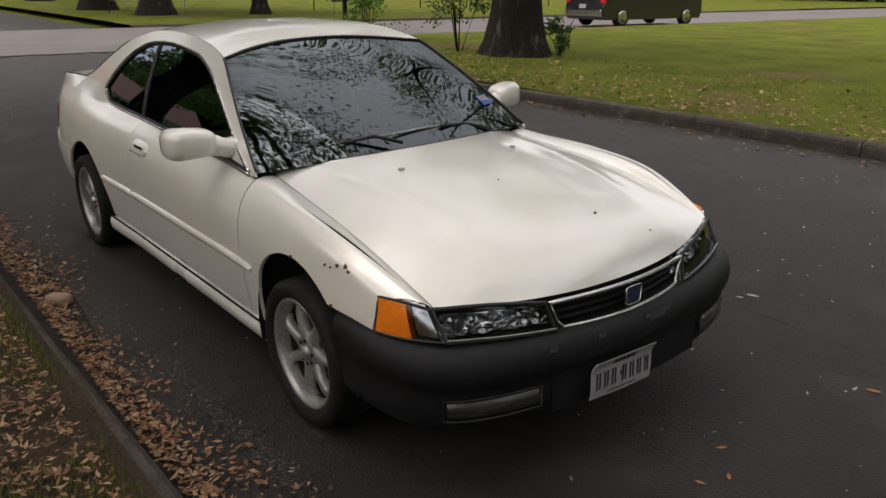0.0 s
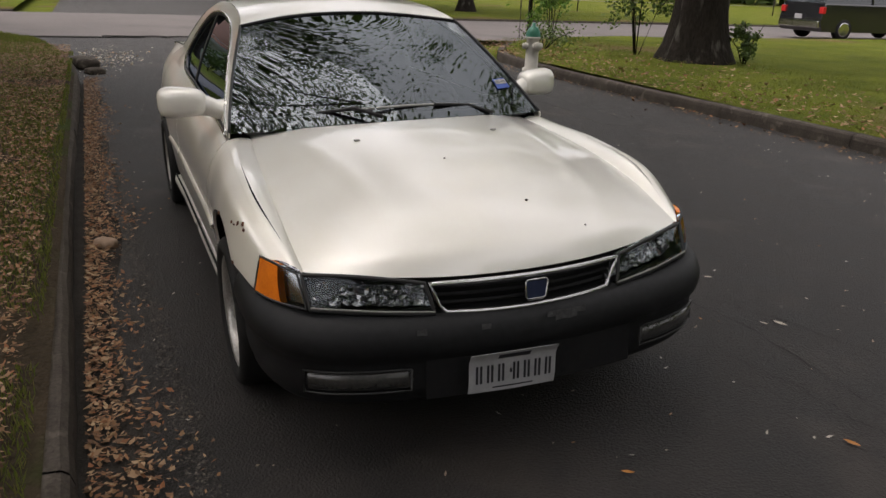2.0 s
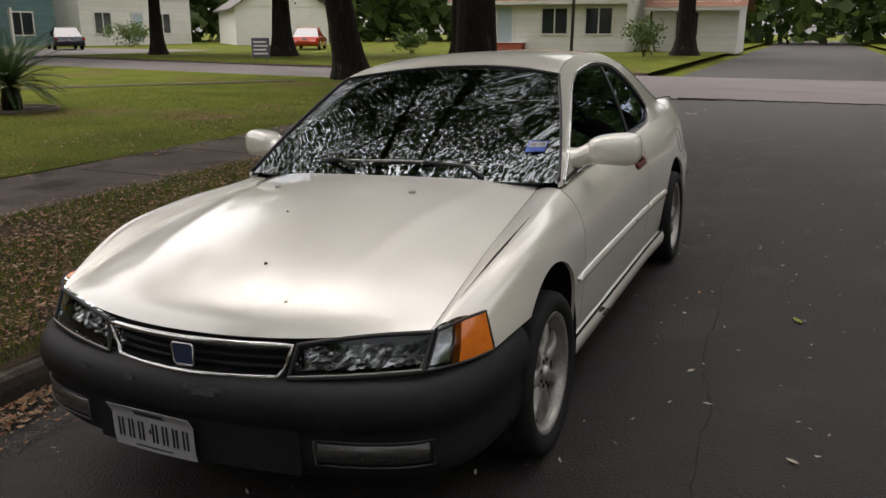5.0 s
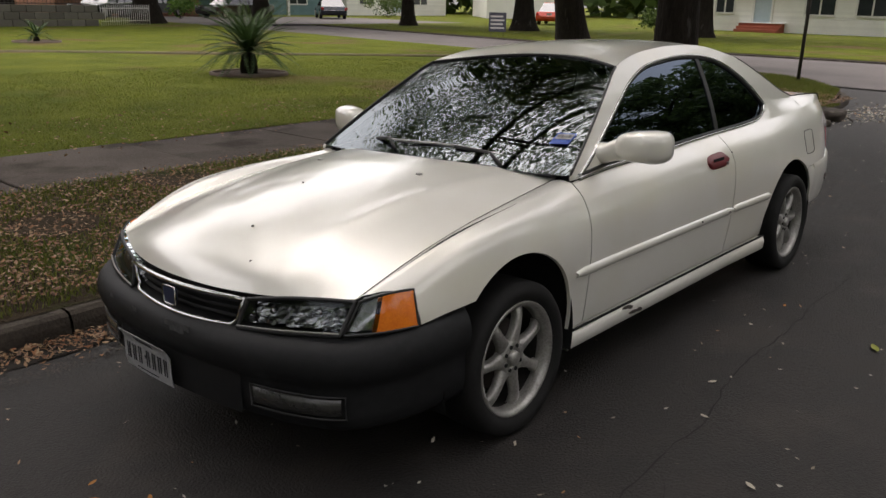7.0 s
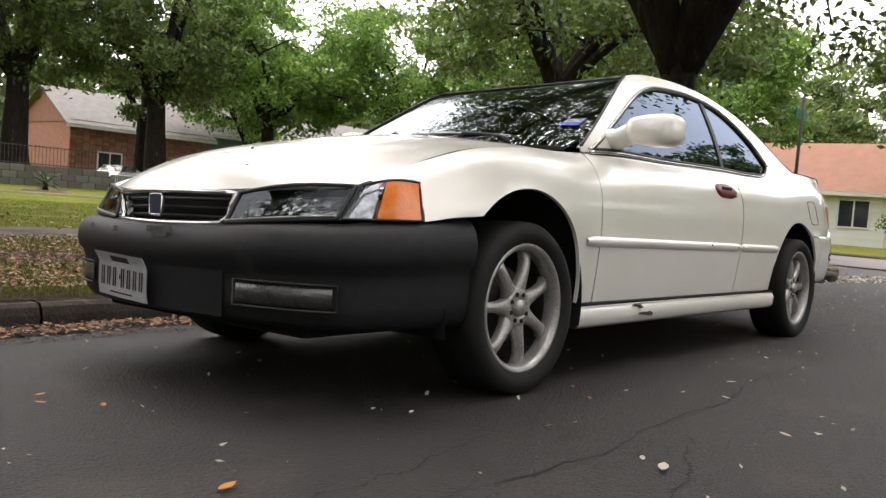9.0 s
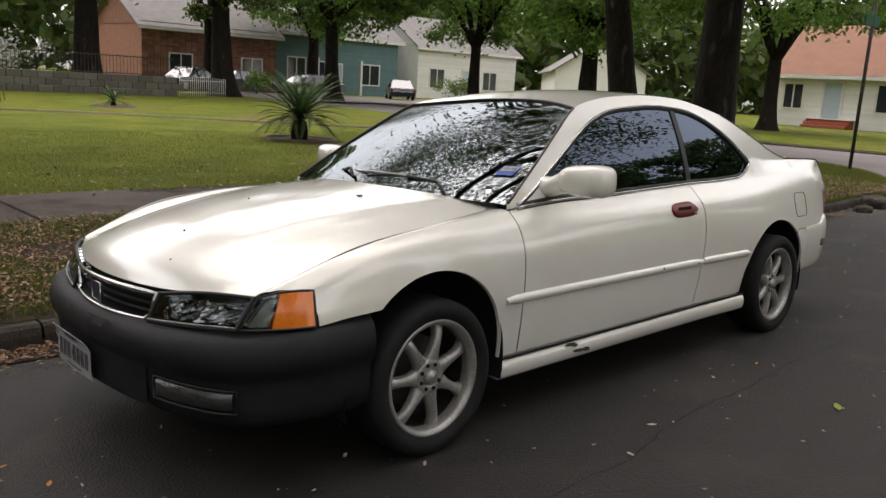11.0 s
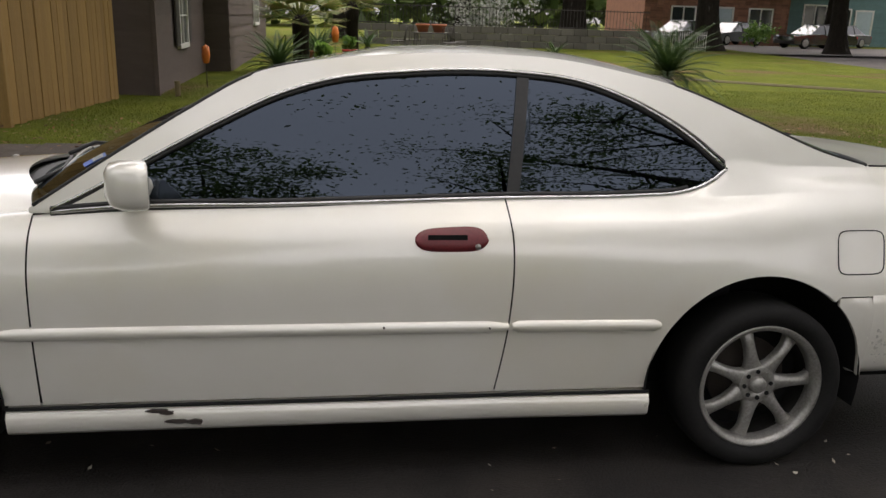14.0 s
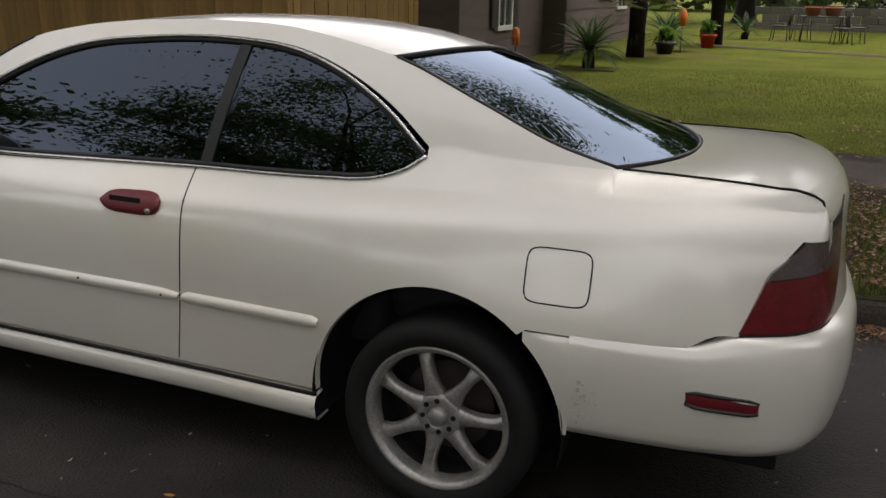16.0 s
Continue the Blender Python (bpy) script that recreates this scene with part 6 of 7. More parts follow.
# ---- the brown house and the wooden fence ----
BROWN = mat("brown_painted_siding", (0.115, 0.087, 0.076), (0.088, 0.066, 0.058), 2, 60, 0.7, 0.002, 120, piece=0.12, stretch=(1, 1, 4))
SHUTTER = mat("dark_shutter_paint", (0.05, 0.042, 0.038), None, 8, 80, 0.6)
WHITE = mat("white_trim_paint", (0.72, 0.71, 0.68), (0.62, 0.61, 0.57), 3, 50, 0.6)
PANE = mat("window_pane", (0.02, 0.025, 0.03), (0.035, 0.04, 0.045), 2, 30, 0.06, coat=0.5)
ROOF_DARK = mat("dark_shingles", (0.06, 0.055, 0.05), (0.09, 0.08, 0.07), 6, 50, 0.9, 0.01, 40)
house = tagged(empty("house", (1.19, -9.8, 0.1)), "single-storey house clad in wide dark brown boards", "house")
part("wall", block(0.06, 6.5, -5.2, -0.03, 0.0, 2.75), SHUTTER, house, smooth=False)
part("wall", block(-0.44, 6.5, -16.0, -5.25, 0.0, 2.75), SHUTTER, house, smooth=False)


def boards(parent, a, b, z0, z1, step, out, material=BROWN, thick=0.02, offset=(0, 0)):
    """Lapped boards along the wall foot from a to b, leaning out at their lower edge."""
    a, b, out = Vector((*a, 0)), Vector((*b, 0)), Vector((*out, 0))
    z = z0
    mesh = None
    while z < z1 - 0.02:
        if mesh is None:
            bm = bmesh.new()
            V = [bm.verts.new(p + out * o + Vector((0, 0, h))) for p in (a, b) for o, h in ((0, 0), (thick * 1.4, 0), (thick * 0.5, step + 0.012), (0, step + 0.012))]
            for q in ((0, 1, 2, 3), (7, 6, 5, 4), (0, 4, 5, 1), (1, 5, 6, 2), (2, 6, 7, 3)):
                bm.faces.new([V[i] for i in q])
            ob = link_mesh("board", bm, material, parent)
            mesh = ob.data
        else:
            ob = new("board", mesh)
            ob.parent = parent
        ob.location = (0, 0, z)
        z += step


boards(house, (0.05, -5.2), (0.05, 0.0), 0, 2.75, 0.235, (-1, 0))
boards(house, (0.05, -0.02), (6.5, -0.02), 0, 2.75, 0.235, (0, 1))
boards(house, (-0.45, -16.0), (-0.45, -5.24), 0, 2.75, 0.235, (-1, 0))
boards(house, (-0.45, -5.24), (0.04, -5.24), 0, 2.75, 0.235, (0, 1))
part("corner_post", block(-0.01, 0.06, -0.05, 0.03, 0, 2.75, 0.004), BROWN, house, smooth=False)


def window(parent, x, y0, y1, z0, z1, nx=-1, cols=2, rows=3, shutters=True):
    """Sash window in a wall that faces -x, at local coordinates."""
    w = part("window", block(x - 0.02, x + 0.02, y0, y1, z0, z1), PANE, parent, "glazed sash window", smooth=False)
    f = 0.055
    for b in ((y0 - f, y0, z0 - f, z1 + f), (y1, y1 + f, z0 - f, z1 + f), (y0, y1, z1, z1 + f), (y0 - 0.03 - f, y1 + 0.03 + f, z0 - f - 0.03, z0)):
        part("frame", block(x - 0.055, x + 0.01, b[0], b[1], b[2], b[3], 0.006), WHITE, w, "white painted frame", smooth=False)
    for k in range(1, cols):
        y = y0 + (y1 - y0) * k / cols
        part("glazing_bar", block(x - 0.04, x - 0.012, y - 0.012, y + 0.012, z0, z1), WHITE, w, smooth=False)
    for k in range(1, rows):
        z = z0 + (z1 - z0) * k / rows
        part("glazing_bar", block(x - 0.038, x - 0.012, y0, y1, z - 0.012, z + 0.012), WHITE, w, smooth=False)
    if shutters:
        for a, b in ((y0 - f - 0.36, y0 - f - 0.02), (y1 + f + 0.02, y1 + f + 0.36)):
            sh = part("shutter", block(x - 0.05, x - 0.02, a, b, z0 - 0.02, z1 + 0.02, 0.004), SHUTTER, parent, "dark louvred shutter", smooth=False)
            z = z0 + 0.03
            while z < z1 - 0.03:
                part("slat", block(x - 0.058, x - 0.046, a + 0.035, b - 0.035, z, z + 0.03), SHUTTER, sh, smooth=False)
                z += 0.05


window(house, 0.02, -2.75, -2.0, 0.70, 2.1)
window(house, -0.47, -12.6, -11.2, 0.95, 2.0, shutters=False)
bm = bmesh.new()
V = [bm.verts.new(p) for p in ((-0.9, -16.4, 2.72), (7.0, -16.4, 2.72), (7.0, 0.5, 2.72), (-0.9, 0.5, 2.72), (3.0, -13.0, 4.4), (3.0, -3.0, 4.4))]
for q in ((0, 1, 2, 3), (0, 4, 1), (1, 4, 5, 2), (2, 5, 3), (3, 5, 4, 0)):
    bm.faces.new([V[i] for i in q])
part("roof", bm, ROOF_DARK, house, smooth=False)
stub = tagged(link_mesh("pipe_stub", tube([(0.92, -9.75, 0.08), (0.92, -9.75, 0.34)], 0.04, 10), mat("tan_pipe", (0.22, 0.17, 0.09), None, 9, 60, 0.7)), "short tan pipe by the house corner", "pipe")

FENCE = mat("new_yellow_pine_boards", (0.36, 0.22, 0.075), (0.28, 0.165, 0.05), 2, 40, 0.75, 0.003, 40, piece=0.16, stretch=(6, 6, 0.5))
fence = tagged(empty("fence", (0, 0, 0.09)), "tall fence of upright yellow pine boards", "fence")


def fence_run(a, b, h=1.95, w=0.14):
    a, b = Vector((*a, 0)), Vector((*b, 0))
    d = (b - a).normalized()
    n = int((b - a).length / w)
    ang = math.degrees(math.atan2(d.y, d.x))
    bm = block(0.002, w - 0.006, -0.010, 0.010, 0.02, h, 0.003)
    me = bpy.data.meshes.new("board")
    bm.to_mesh(me)
    bm.free()
    me.materials.append(FENCE)
    for k in range(n):
        ob = new("board", me)
        ob.parent = fence
        p = a + d * w * k
        ob.matrix_basis = pose(p.x + rng.uniform(-0.004, 0.004), p.y + rng.uniform(-0.004, 0.004), rng.uniform(-0.02, 0.02), rng.uniform(-0.3, 0.3), 0, ang)


fence_run((2.1, -6.2), (1.66, -9.25))
fence_run((2.15, -6.2), (9.0, -6.25))
part("post", block(2.03, 2.13, -6.24, -6.14, 0, 2.0, 0.008), FENCE, fence, smooth=False)
for z in (0.35, 1.0, 1.65):
    part("rail", block(2.2, 9.0, -6.33, -6.28, z, z + 0.09, 0.005), FENCE, fence, smooth=False)

# lawn edging strip
tagged(link_mesh("lawn_edging", tube([Vector(path3([(-1.6, -20.2, 0.13), (-5.8, -18.2, 0.13), (-9.5, -15.3, 0.13), (-15.5, -10.6, 0.13)])(t)) for t in np.linspace(0, 1, 50)], 0.045, 6), mat("sandy_edging", (0.26, 0.22, 0.14), (0.18, 0.15, 0.10), 6, 60, 0.95)), "low sandy edging strip across the lawn", "edging")

# orange feeder hanging by the window, pots and tools by the house
ORANGE = mat("orange_plastic", (0.72, 0.20, 0.03), (0.62, 0.16, 0.025), 20, 90, 0.45)
RED = mat("red_plastic", (0.55, 0.04, 0.03), (0.45, 0.03, 0.025), 20, 90, 0.45)
TERRA = mat("terracotta", (0.42, 0.15, 0.075), (0.34, 0.12, 0.06), 12, 70, 0.85)
feeder = tagged(empty("bird_feeder", (0.7, -11.3, 0.1)), "orange bird feeder on a thin pole", "bird feeder")
part("pole", tube([(0, 0, -0.05), (0, 0, 0.55)], 0.008, 6), SPECK, feeder)
part("body", lathe([(0.0, 0.40), (0.05, 0.42), (0.07, 0.55), (0.06, 0.68), (0.0, 0.72)], 14, "z"), ORANGE, feeder, "orange body")
feeder = tagged(empty("bird_feeder", (-1.5, -17.0, 0.1)), "orange bird feeder on a thin pole", "bird feeder")
part("pole", tube([(0, 0, -0.05), (0, 0, 0.75)], 0.008, 6), SPECK, feeder)
part("body", lathe([(0.0, 0.60), (0.07, 0.62), (0.09, 0.8), (0.06, 0.95), (0.0, 1.0)], 14, "z"), ORANGE, feeder, "orange body")


def pot(x, y, r, h, m, label, z=0.115, plant=True):
    top = tagged(empty("plant_pot", (x, y, z)), label, "plant pot")
    part("pot", lathe([(0.0, 0.0), (r * 0.7, 0.0), (r * 0.95, h * 0.8), (r * 1.08, h * 0.82), (r * 1.08, h), (r * 0.9, h), (r * 0.85, h * 0.85), (0, h * 0.85)], 20, "z"), m, top)
    if plant:
        g = np.random.default_rng(int(abs(x * 100)))
        n = 120
        C = g.normal(0, 0.4, (n, 3)) * (r, r, r * 0.8) + (0, 0, h + r * 0.8)
        u = g.normal(0, 1, (n, 3)) * 0.05
        ob = scatter("plant", C, u, np.cross(u, g.normal(0, 1, (n, 3))) * 0.6, BRIGHT)
        ob.parent = top
    return top


pot(-1.9, -19.4, 0.20, 0.34, RED, "red plastic plant pot on the lawn edge")
pot(-0.9, -19.0, 0.2, 0.3, TERRA, "terracotta pot by the house")
pot(-1.2, -16.6, 0.22, 0.26, mat("dark_pot", (0.03, 0.03, 0.04), None, 9, 60, 0.5), "dark pot of purple flowers")

# patio table with chairs and pots
IRON = mat("dark_iron", (0.025, 0.024, 0.022), (0.05, 0.04, 0.032), 12, 90, 0.6)


def patio_chair():
    top = tagged(empty("patio_chair"), "dark wrought iron patio chair on the lawn", "chair", "chairs round the patio table")
    part("seat", block(-0.22, 0.22, -0.22, 0.22, 0.42, 0.45, 0.01), IRON, top)
    for sx in (-1, 1):
        for sy in (-1, 1):
            part("leg", tube([(sx * 0.2, sy * 0.2, 0.43), (sx * 0.24, sy * 0.24, 0.0)], 0.014, 6), IRON, top)
    part("backrest", tube([(-0.2, 0.21, 0.43), (-0.2, 0.27, 0.9), (0.2, 0.27, 0.9), (0.2, 0.21, 0.43)], 0.014, 6), IRON, top)
    for k in range(4):
        part("slat", tube([(-0.12 + 0.08 * k, 0.22, 0.45), (-0.12 + 0.08 * k, 0.27, 0.9)], 0.008, 5), IRON, top)
    return top


pc = patio_chair()
pc.matrix_basis = pose(-3.6, -24.3, 0.115, 0, 0, 80)
for x, y, a in ((-5.6, -24.4, -80), (-4.2, -25.4, 10), (-5.2, -23.4, 190)):
    copy_thing(pc, pose(x, y, 0.115, 0, 0, a))
tb = tagged(empty("patio_table", (-4.7, -24.4, 0.115)), "dark iron patio table carrying terracotta pots", "table")
part("tabletop", block(-0.6, 0.6, -0.45, 0.45, 0.70, 0.73, 0.01), IRON, tb)
for sx in (-1, 1):
    for sy in (-1, 1):
        part("leg", tube([(sx * 0.5, sy * 0.38, 0.71), (sx * 0.55, sy * 0.42, 0.0)], 0.018, 6), IRON, tb)
pot(-4.95, -24.4, 0.24, 0.26, TERRA, "wide terracotta pot on the patio table", 0.847, False)
pot(-4.4, -24.35, 0.22, 0.26, TERRA, "wide terracotta pot on the patio table", 0.847, False)

# garden wall with an iron fence
STONE = mat("mossy_grey_blocks", (0.15, 0.14, 0.115), (0.09, 0.085, 0.07), 2, 30, 0.95, 0.01, 20, piece=0.22)
wall = tagged(empty("garden_wall"), kind="structure")
bm = block(0.01, 0.58, -0.1, 0.1, 0.0, 0.285, 0.015, segs=1)
me = bpy.data.meshes.new("block")
bm.to_mesh(me)
bm.free()
me.materials.append(STONE)
for row in range(3):
    for k in range(22):
        t = (k + 0.5 * (row % 2)) * 0.6
        ob = new("block", me)
        ob.parent = wall
        ob.matrix_basis = pose(-2.6 - t * 0.985, -33.3 + t * 0.03, 0.10 + row * 0.295, 0, 0, 178)
iron = tagged(empty("iron_fence", (0, 0, 0.98)), "rusty iron railing on top of the garden wall", "fence")
for z in (0.05, 0.78):
    part("rail", tube([(-2.6, -33.3, z), (-15.5, -33.0, z)], 0.02, 6), IRON, iron)
bm = tube([(0, 0, 0), (0, 0, 0.85)], 0.011, 5)
me = bpy.data.meshes.new("bar")
bm.to_mesh(me)
bm.free()
me.materials.append(IRON)
for k in range(86):
    ob = new("bar", me)
    ob.parent = iron
    ob.location = (-2.6 - 0.15 * k, -33.3 + 0.0035 * k, 0)
pf = tagged(empty("picket_fence", (0, 0, 0.1)), "short white metal picket fence beside the street", "fence")
for z in (0.2, 0.75):
    part("rail", tube([(-15.8, -33.0, z), (-19.0, -34.6, z)], 0.015, 6), WHITE, pf)
for k in range(24):
    t = k / 23
    part("picket", tube([(-15.8 - 3.2 * t, -33.0 - 1.6 * t, 0.0), (-15.8 - 3.2 * t, -33.0 - 1.6 * t, 0.9)], 0.012, 5), WHITE, pf)

# ---- houses across ----
SIDING = mat("white_lap_siding", (0.80, 0.79, 0.74), (0.72, 0.71, 0.66), 1.2, 20, 0.7, piece=-0.06)
ORANGE_ROOF = mat("rust_orange_shingles", (0.20, 0.095, 0.055), (0.15, 0.07, 0.042), 1.5, 14, 0.9, 0.01, 12)
BRICK = mat("mottled_red_brick", (0.30, 0.14, 0.09), (0.20, 0.10, 0.07), 3, 14, 0.9, piece=-0.3)
TEAL = mat("blue_green_siding", (0.13, 0.22, 0.23), (0.10, 0.175, 0.18), 1.5, 12, 0.8, piece=-0.06)
GREY_ROOF = mat("grey_shingles", (0.16, 0.15, 0.14), (0.11, 0.105, 0.10), 2, 14, 0.9, 0.01, 12)
DOOR_BLUE = mat("pale_blue_door", (0.42, 0.50, 0.54), (0.36, 0.44, 0.48), 4, 30, 0.5)
RED_BRICK = mat("red_brick_steps", (0.36, 0.10, 0.06), (0.27, 0.08, 0.05), 8, 40, 0.9)


def far_house(at, rz, length, depth, eave, ridge, wall_mat, roof_mat, openings, label, lap=0.16, bricks=False):
    """Gabled house: its front faces -y locally and runs along x from 0 to length; the ridge runs along x."""
    top = tagged(empty("house", at, rz), label, "house")
    part("wall", block(0.03, length - 0.03, 0.03, depth, -0.1, eave), wall_mat, top, smooth=False)
    bm = bmesh.new()
    z = 0.0
    while z < eave:
        x = 0.0
        step = 0.45 if bricks else length
        while x < length - 0.01:
            x2 = min(x + step, length)
            block(x + (0.01 if bricks else 0), x2 - (0.01 if bricks else 0), -0.015, 0.03, z + 0.012, z + lap, bm=bm)
            x = x2
        z += lap
    tagged(part("cladding", bm, wall_mat, top, smooth=False), kind="stuff")
    for sx in (0.0, length):
        bm = bmesh.new()
        a = [bm.verts.new((sx + o, y, zz)) for o in (-0.03, 0.03) for y, zz in ((0.0, eave), (depth, eave), (depth / 2, ridge))]
        bm.faces.new(a[:3])
        bm.faces.new(a[3:])
        bm.faces.new((a[0], a[1], a[4], a[3]))
        part("gable", bm, wall_mat, top, smooth=False)
    e = 0.45
    for s in (0, 1):
        y0, ym = (-e, depth / 2) if s == 0 else (depth + e, depth / 2)
        z0 = eave - e * (ridge - eave) / (depth / 2)
        bm = bmesh.new()
        v = [bm.verts.new(p) for p in ((-e, y0, z0), (length + e, y0, z0), (length + e, ym, ridge), (-e, ym, ridge), (-e, y0, z0 + 0.12), (length + e, y0, z0 + 0.12), (length + e, ym, ridge + 0.12), (-e, ym, ridge + 0.12))]
        for q in ((0, 1, 2, 3), (4, 5, 6, 7), (0, 1, 5, 4), (1, 2, 6, 5), (3, 0, 4, 7)):
            bm.faces.new([v[i] for i in q])
        part("roof", bm, roof_mat, top, smooth=False)
    part("fascia", block(-e, length + e, -e - 0.03, -e, eave - e * (ridge - eave) / (depth / 2) - 0.12, eave - e * (ridge - eave) / (depth / 2) + 0.1), WHITE, top, smooth=False)
    for kind, x0, x1, z0, z1 in openings:
        if kind == "window":
            w = part("window", block(x0, x1, -0.03, 0.02, z0, z1), PANE, top, smooth=False)
            for b in ((x0 - 0.1, x0, z0 - 0.1, z1 + 0.1), (x1, x1 + 0.1, z0 - 0.1, z1 + 0.1), (x0, x1, z1, z1 + 0.1), (x0, x1, z0 - 0.1, z0), ((x0 + x1) / 2 - 0.04, (x0 + x1) / 2 + 0.04, z0, z1)):
                part("frame", block(b[0], b[1], -0.07, 0.0, b[2], b[3]), WHITE, w, smooth=False)
        elif kind == "door":
            d = part("door", block(x0, x1, -0.04, 0.02, z0, z1, 0.01), DOOR_BLUE, top, "pale panelled door", smooth=False)
            for b in ((x0 - 0.12, x0, z0, z1 + 0.12), (x1, x1 + 0.12, z0, z1 + 0.12), (x0, x1, z1, z1 + 0.12)):
                part("frame", block(b[0], b[1], -0.08, 0.0, b[2], b[3]), WHITE, d, smooth=False)
        elif kind == "steps":
            for k in range(3):
                part("step", block(x0, x1, -1.2 + 0.35 * k, 0.0, 0.0 + 0.17 * k, 0.17 + 0.17 * k, 0.015), RED_BRICK, top, "red brick step", smooth=False)
            part("step", block(x0 - 0.1, x1 + 0.1, -0.55, 0.0, 0.51, 0.56, 0.01), WHITE, top, smooth=False)
        elif kind == "post":
            part("post", block(x0, x1, -1.6, -1.45, z0, z1), WHITE, top, smooth=False)
    return top


far_house((-49, -20.2, 0.09), 90, 11.2, 8.0, 3.3, 6.2, SIDING, ORANGE_ROOF, (("window", 0.5, 1.6, 1.1, 2.5), ("door", 2.9, 3.9, 0.55, 2.7), ("steps", 2.2, 4.8, 0, 0), ("window", 5.9, 7.5, 1.1, 2.6), ("window", 8.7, 10.3, 1.1, 2.6)), "white lap-sided house with rust-orange roof and brick steps")
far_house((-52, -8.0, 0.09), 90, 5.2, 6.0, 2.9, 4.9, SIDING, ORANGE_ROOF, (("window", 1.5, 2.8, 1.0, 2.4),), "small white wing house with orange roof")
far_house((-22.5, -52, 0.09), 180, 10.5, 8.0, 4.2, 6.6, BRICK, GREY_ROOF, (("window", 2.0, 3.6, 0.9, 2.3), ("door", 5.2, 6.3, 0.1, 2.3), ("window", 7.6, 9.2, 0.9, 2.3)), "low red brick house with white trim", 0.15, True)
far_house((-33.5, -53, 0.09), 180, 12.5, 8.0, 4.8, 7.4, TEAL, GREY_ROOF, (("window", 1.2, 2.8, 0.9, 2.7), ("door", 5.2, 6.4, 0.1, 2.4), ("window", 3.5, 4.7, 0.9, 2.5), ("window", 8.4, 10.4, 0.9, 2.5), ("post", 2.9, 3.1, 0, 2.8), ("post", 7.2, 7.4, 0, 2.8)), "blue-green sided house with white porch posts", 0.18)
far_house((-47.5, -52, 0.09), 180, 13, 8.0, 4.6, 7.2, SIDING, GREY_ROOF, (("window", 1.5, 3.2, 1.0, 2.6), ("door", 5.6, 6.8, 0.3, 2.6), ("window", 8.4, 10.2, 1.0, 2.6)), "white lap-sided house with grey roof", 0.16)
far_house((-62, -38, 0.09), 225, 12, 8.0, 3.2, 5.8, SIDING, GREY_ROOF, (("window", 1.5, 3.2, 1.0, 2.6), ("door", 5.6, 6.8, 0.3, 2.6), ("window", 8.4, 10.2, 1.0, 2.6)), "white house set back among trees", 0.16)
strip("driveway", [[(x, y, 0.095) for y in (-34.0, -40, -47.5)] for x in (-21, -30, -42)], PINK_CONCRETE)

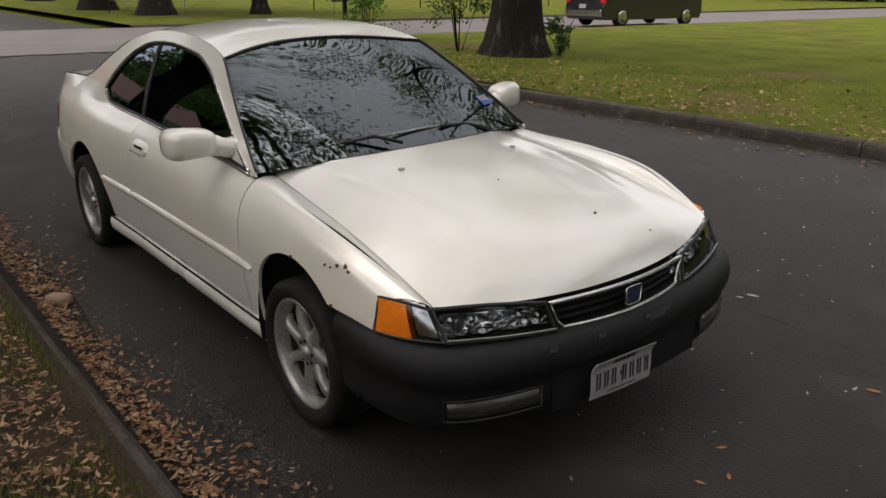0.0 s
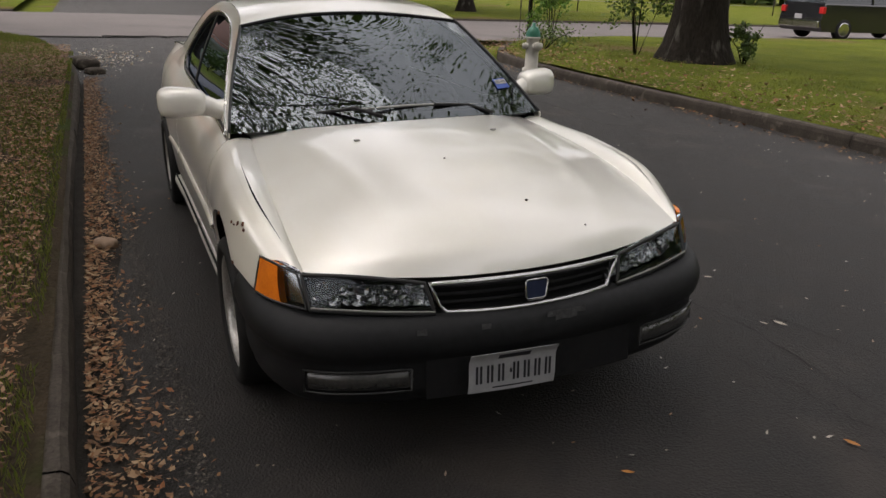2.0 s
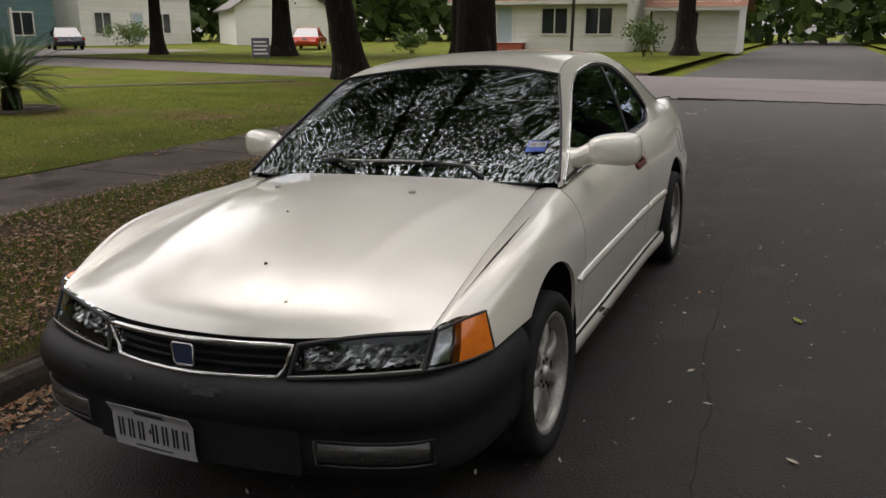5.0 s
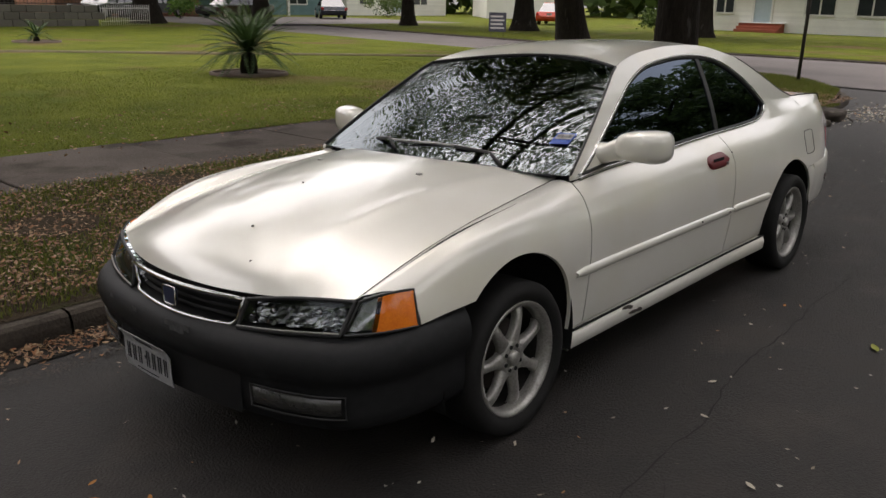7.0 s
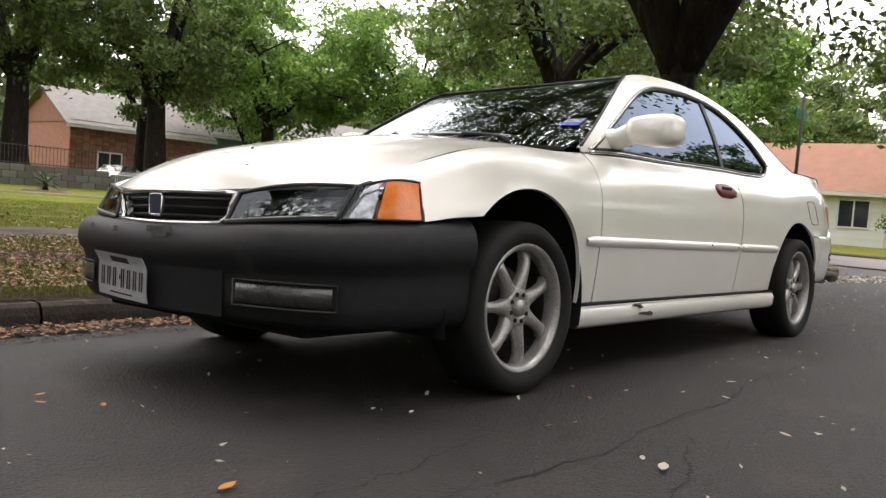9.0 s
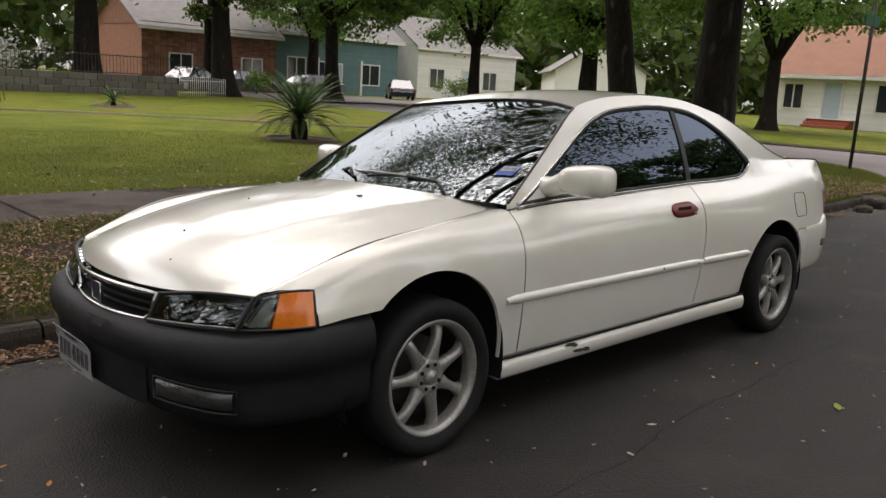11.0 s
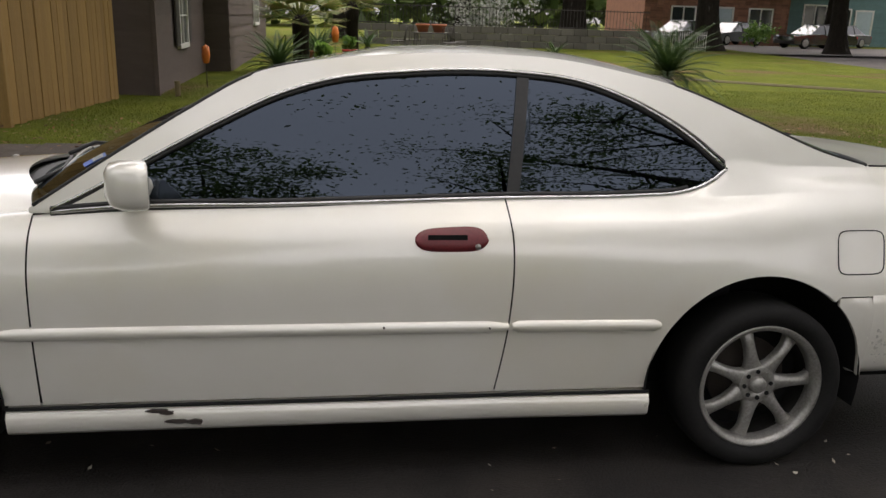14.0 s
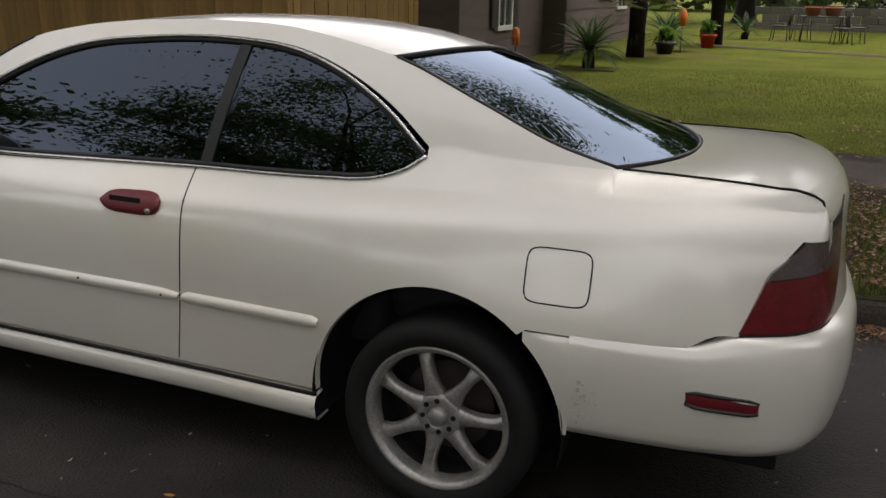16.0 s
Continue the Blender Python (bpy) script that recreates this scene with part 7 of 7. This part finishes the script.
# ---- parked vehicles far off ----
def far_car(at, rz, colour, label, suv=False):
    top = tagged(empty("car", at, rz), label, "car", "parked cars")
    h, L = (1.85, 5.2) if suv else (1.42, 4.8)
    belt = h * 0.60
    prof = [(0.0, 0.45), (0.05, belt * 0.82), (0.55, belt * 0.92), (1.35, belt), (L - 1.0, belt * 1.02), (L - 0.15, belt * 0.98), (L, belt * 0.7), (L - 0.02, 0.42)] if not suv else [(0.0, 0.5), (0.05, belt * 0.85), (0.3, belt * 0.93), (1.5, belt), (L - 0.1, belt), (L, belt * 0.6), (L, 0.5)]
    bm = bmesh.new()
    rows = []
    for y, k in ((-0.90, 0.93), (-0.86, 1.0), (0.86, 1.0), (0.90, 0.93)):
        rows.append([bm.verts.new((L / 2 - x, y, z if z < 0.5 else 0.45 + (z - 0.45) * k)) for x, z in prof] + [bm.verts.new((L / 2 - L + 0.1, y, 0.25)), bm.verts.new((L / 2 - 0.1, y, 0.25))])
    m = len(rows[0])
    for A, B in zip(rows, rows[1:]):
        for k in range(m):
            bm.faces.new((A[k], A[(k + 1) % m], B[(k + 1) % m], B[k]))
    bm.faces.new(rows[0])
    bm.faces.new(rows[-1])
    part("body", bm, colour, top, smooth=False)
    cab = [(1.25, belt * 0.99), (2.05, h - 0.04), (2.4, h), (3.3 if not suv else L - 0.6, h - 0.01), (4.15 if not suv else L - 0.1, belt)]
    for nm, w0, w1, mt, dz in (("glasshouse", 0.83, 0.64, PANE, 0.0),):
        bm = bmesh.new()
        A = [bm.verts.new((L / 2 - x, -(w0 if z < belt + 0.05 else w1), z)) for x, z in cab]
        B = [bm.verts.new((L / 2 - x, (w0 if z < belt + 0.05 else w1), z)) for x, z in cab]
        bm.faces.new(A)
        bm.faces.new(B[::-1])
        for k in range(len(cab)):
            j = (k + 1) % len(cab)
            bm.faces.new((A[k], B[k], B[j], A[j]))
        part(nm, bm, mt, top, "dark glass", smooth=False)
    part("roof", block(L / 2 - cab[3][0] - 0.02, L / 2 - cab[1][0], -0.66, 0.66, h - 0.05, h + 0.012, 0.02), colour, top, smooth=False)
    for s in (-1, 1):
        for xx in (1.95, 2.75):
            part("pillar", tube([(L / 2 - xx - 0.4, s * 0.845, belt), (L / 2 - xx - 0.4, s * 0.655, h - 0.03)], 0.03, 6), colour, top)
    for x in (0.85, L - 0.95):
        for s in (-1, 1):
            bm = lathe([(0.0, 0.0), (0.2, 0.0), (0.31, 0.0), (0.33, -0.04), (0.33, -0.18), (0.0, -0.2)], 22)
            wl = part("wheel", bm, RUBBER, top)
            wl.matrix_basis = pose(L / 2 - x, s * 0.915, 0.33, 0, 0, 0 if s > 0 else 180)
            part("rim", lathe([(0.0, 0.012), (0.05, 0.02), (0.18, 0.01), (0.215, 0.016), (0.22, 0.0)], 18), CHROME if suv else ALLOY, wl)
    for s in (-1, 1):
        part("tail_lamp", block(-L / 2 - 0.01, -L / 2 + 0.10, s * 0.82 - 0.12, s * 0.82 + 0.07, belt * 0.72, belt * 0.9, 0.02), RED_BRIGHT, top, "red tail lamp", smooth=False)
        part("head_lamp", block(L / 2 - 0.14, L / 2 + 0.005, s * 0.72 - 0.14, s * 0.72 + 0.14, belt * 0.72, belt * 0.88, 0.02), CHROME, top, smooth=False)
    part("bumper", block(-L / 2 - 0.08, -L / 2 + 0.05, -0.86, 0.86, 0.36, 0.58, 0.03), CHROME if suv else colour, top, smooth=False)
    part("number_plate", block(-L / 2 - 0.09, -L / 2 - 0.07, -0.15, 0.15, 0.62, 0.76), PLATE_WHITE, top, smooth=False)
    return top


RED_BRIGHT = mat("red_tail_plastic", (0.5, 0.02, 0.02), None, 9, 60, 0.25)
CAR_BLACK = mat("black_car_paint", (0.010, 0.010, 0.012), (0.014, 0.014, 0.016), 2, 20, 0.2, coat=0.8)
CAR_NAVY = mat("navy_car_paint", (0.012, 0.018, 0.035), None, 2, 20, 0.2, coat=0.8)
CAR_GREY = mat("grey_car_paint", (0.10, 0.105, 0.11), None, 2, 20, 0.25, coat=0.8)
CAR_RED = mat("orange_red_car_paint", (0.62, 0.06, 0.025), None, 2, 20, 0.2, coat=0.8)
far_car((-22.5, -45.5, 0.1), 30, CAR_BLACK, "black saloon parked in a drive")
far_car((-27.0, -48.0, 0.1), 25, CAR_GREY, "grey saloon parked in a drive")
far_car((-30.6, -44.5, 0.1), 12, CAR_BLACK, "low black coupe parked by the street")
far_car((-34.5, -48.5, 0.1), 20, CAR_GREY, "dark grey saloon parked by the porch")
far_car((-38.6, -44.0, 0.1), 235, CAR_NAVY, "dark blue saloon seen from behind")
far_car((-46.5, -30.0, 0.1), 205, CAR_RED, "orange-red saloon parked on a drive")
far_car((-17.6, 22.3, 0.02), 88, CAR_BLACK, "black sport utility with bright wheels at the kerb", True)

# ---- hydrant, signs, poles ----
HYD_WHITE = mat("dull_white_hydrant_paint", (0.55, 0.53, 0.47), (0.44, 0.42, 0.37), 9, 60, 0.6)
HYD_GREEN = mat("green_hydrant_paint", (0.02, 0.16, 0.10), None, 9, 60, 0.5)
hyd = tagged(empty("fire_hydrant", (-9.45, 5.58, 0.0)), "off-white fire hydrant with a green bonnet by the kerb", "hydrant")
part("barrel", lathe([(0.0, -0.1), (0.15, -0.1), (0.15, 0.03), (0.11, 0.05), (0.105, 0.5), (0.125, 0.52), (0.125, 0.55), (0.0, 0.55)], 20, "z"), HYD_WHITE, hyd)
part("bonnet", lathe([(0.125, 0.55), (0.115, 0.62), (0.08, 0.69), (0.03, 0.72), (0.028, 0.77), (0.0, 0.775)], 20, "z"), HYD_GREEN, hyd, "green domed top")
for a, r, ln in ((0, 0.07, 0.2), (90, 0.05, 0.17), (270, 0.05, 0.17)):
    nz = part("nozzle", lathe([(0.0, ln), (r, ln), (r * 1.1, ln - 0.04), (r * 0.9, ln - 0.05), (r * 0.9, 0.0)], 14, "y"), HYD_WHITE, hyd)
    nz.matrix_basis = pose(0, 0, 0.40, 0, 0, a - 90)
SIGN = mat("dark_sign_face", (0.05, 0.055, 0.08), (0.10, 0.10, 0.13), 9, 40, 0.5)


def yard_sign(x, y, w, h, z, rz, label):
    top = tagged(empty("yard_sign", (x, y, 0.08), rz), label, "sign")
    part("panel", block(-w / 2, w / 2, -0.01, 0.01, z, z + h, 0.003), SIGN, top, smooth=False)
    for s in (-1, 1):
        part("leg", tube([(s * w * 0.35, 0, -0.02), (s * w * 0.35, 0, z + 0.02)], 0.008, 5), IRON, top)
    for k in range(4):
        part("bar", block(-w * 0.4, w * 0.4 - 0.06 * (k % 2), -0.016, -0.011, z + h * (0.15 + 0.2 * k), z + h * (0.24 + 0.2 * k)), WHITE, top, smooth=False)
    return top


yard_sign(-25.2, -18.6, 0.7, 0.75, 0.25, 130, "dark yard sign with pale lines of writing")
yard_sign(-15.6, 8.75, 0.55, 0.55, 0.9, 95, "dark yard sign behind the sapling")
pole = tagged(empty("street_sign_pole", (-15.0, -3.2, 0.08)), "thin dark leaning street sign pole", "pole")
part("post", tube([(0, 0, -0.1), (0.12, 0.05, 1.5), (0.26, 0.11, 3.2)], 0.035, 8), IRON, pole)
part("sign_plate", block(-0.05, 0.65, 0.10, 0.12, 2.75, 2.95, 0.004), mat("green_street_sign", (0.01, 0.12, 0.06), None, 9, 40, 0.4), pole, smooth=False)
# wire fence and white post beyond the crossing
wf = tagged(empty("wire_fence", (0, 0, 0.09)), "low wire fence with a white post beyond the crossing", "fence")
for k in range(9):
    part("post", tube([(-33.5 - 0.05 * k, 8.5 + 3.2 * k, 0), (-33.5 - 0.05 * k, 8.5 + 3.2 * k, 1.5)], 0.035, 6), WHITE if k == 1 else IRON, wf)
for z in (0.5, 1.0, 1.45):
    part("rail", tube([(-33.5, 8.5, z), (-33.9, 34.1, z)], 0.015, 5), ALLOY, wf)
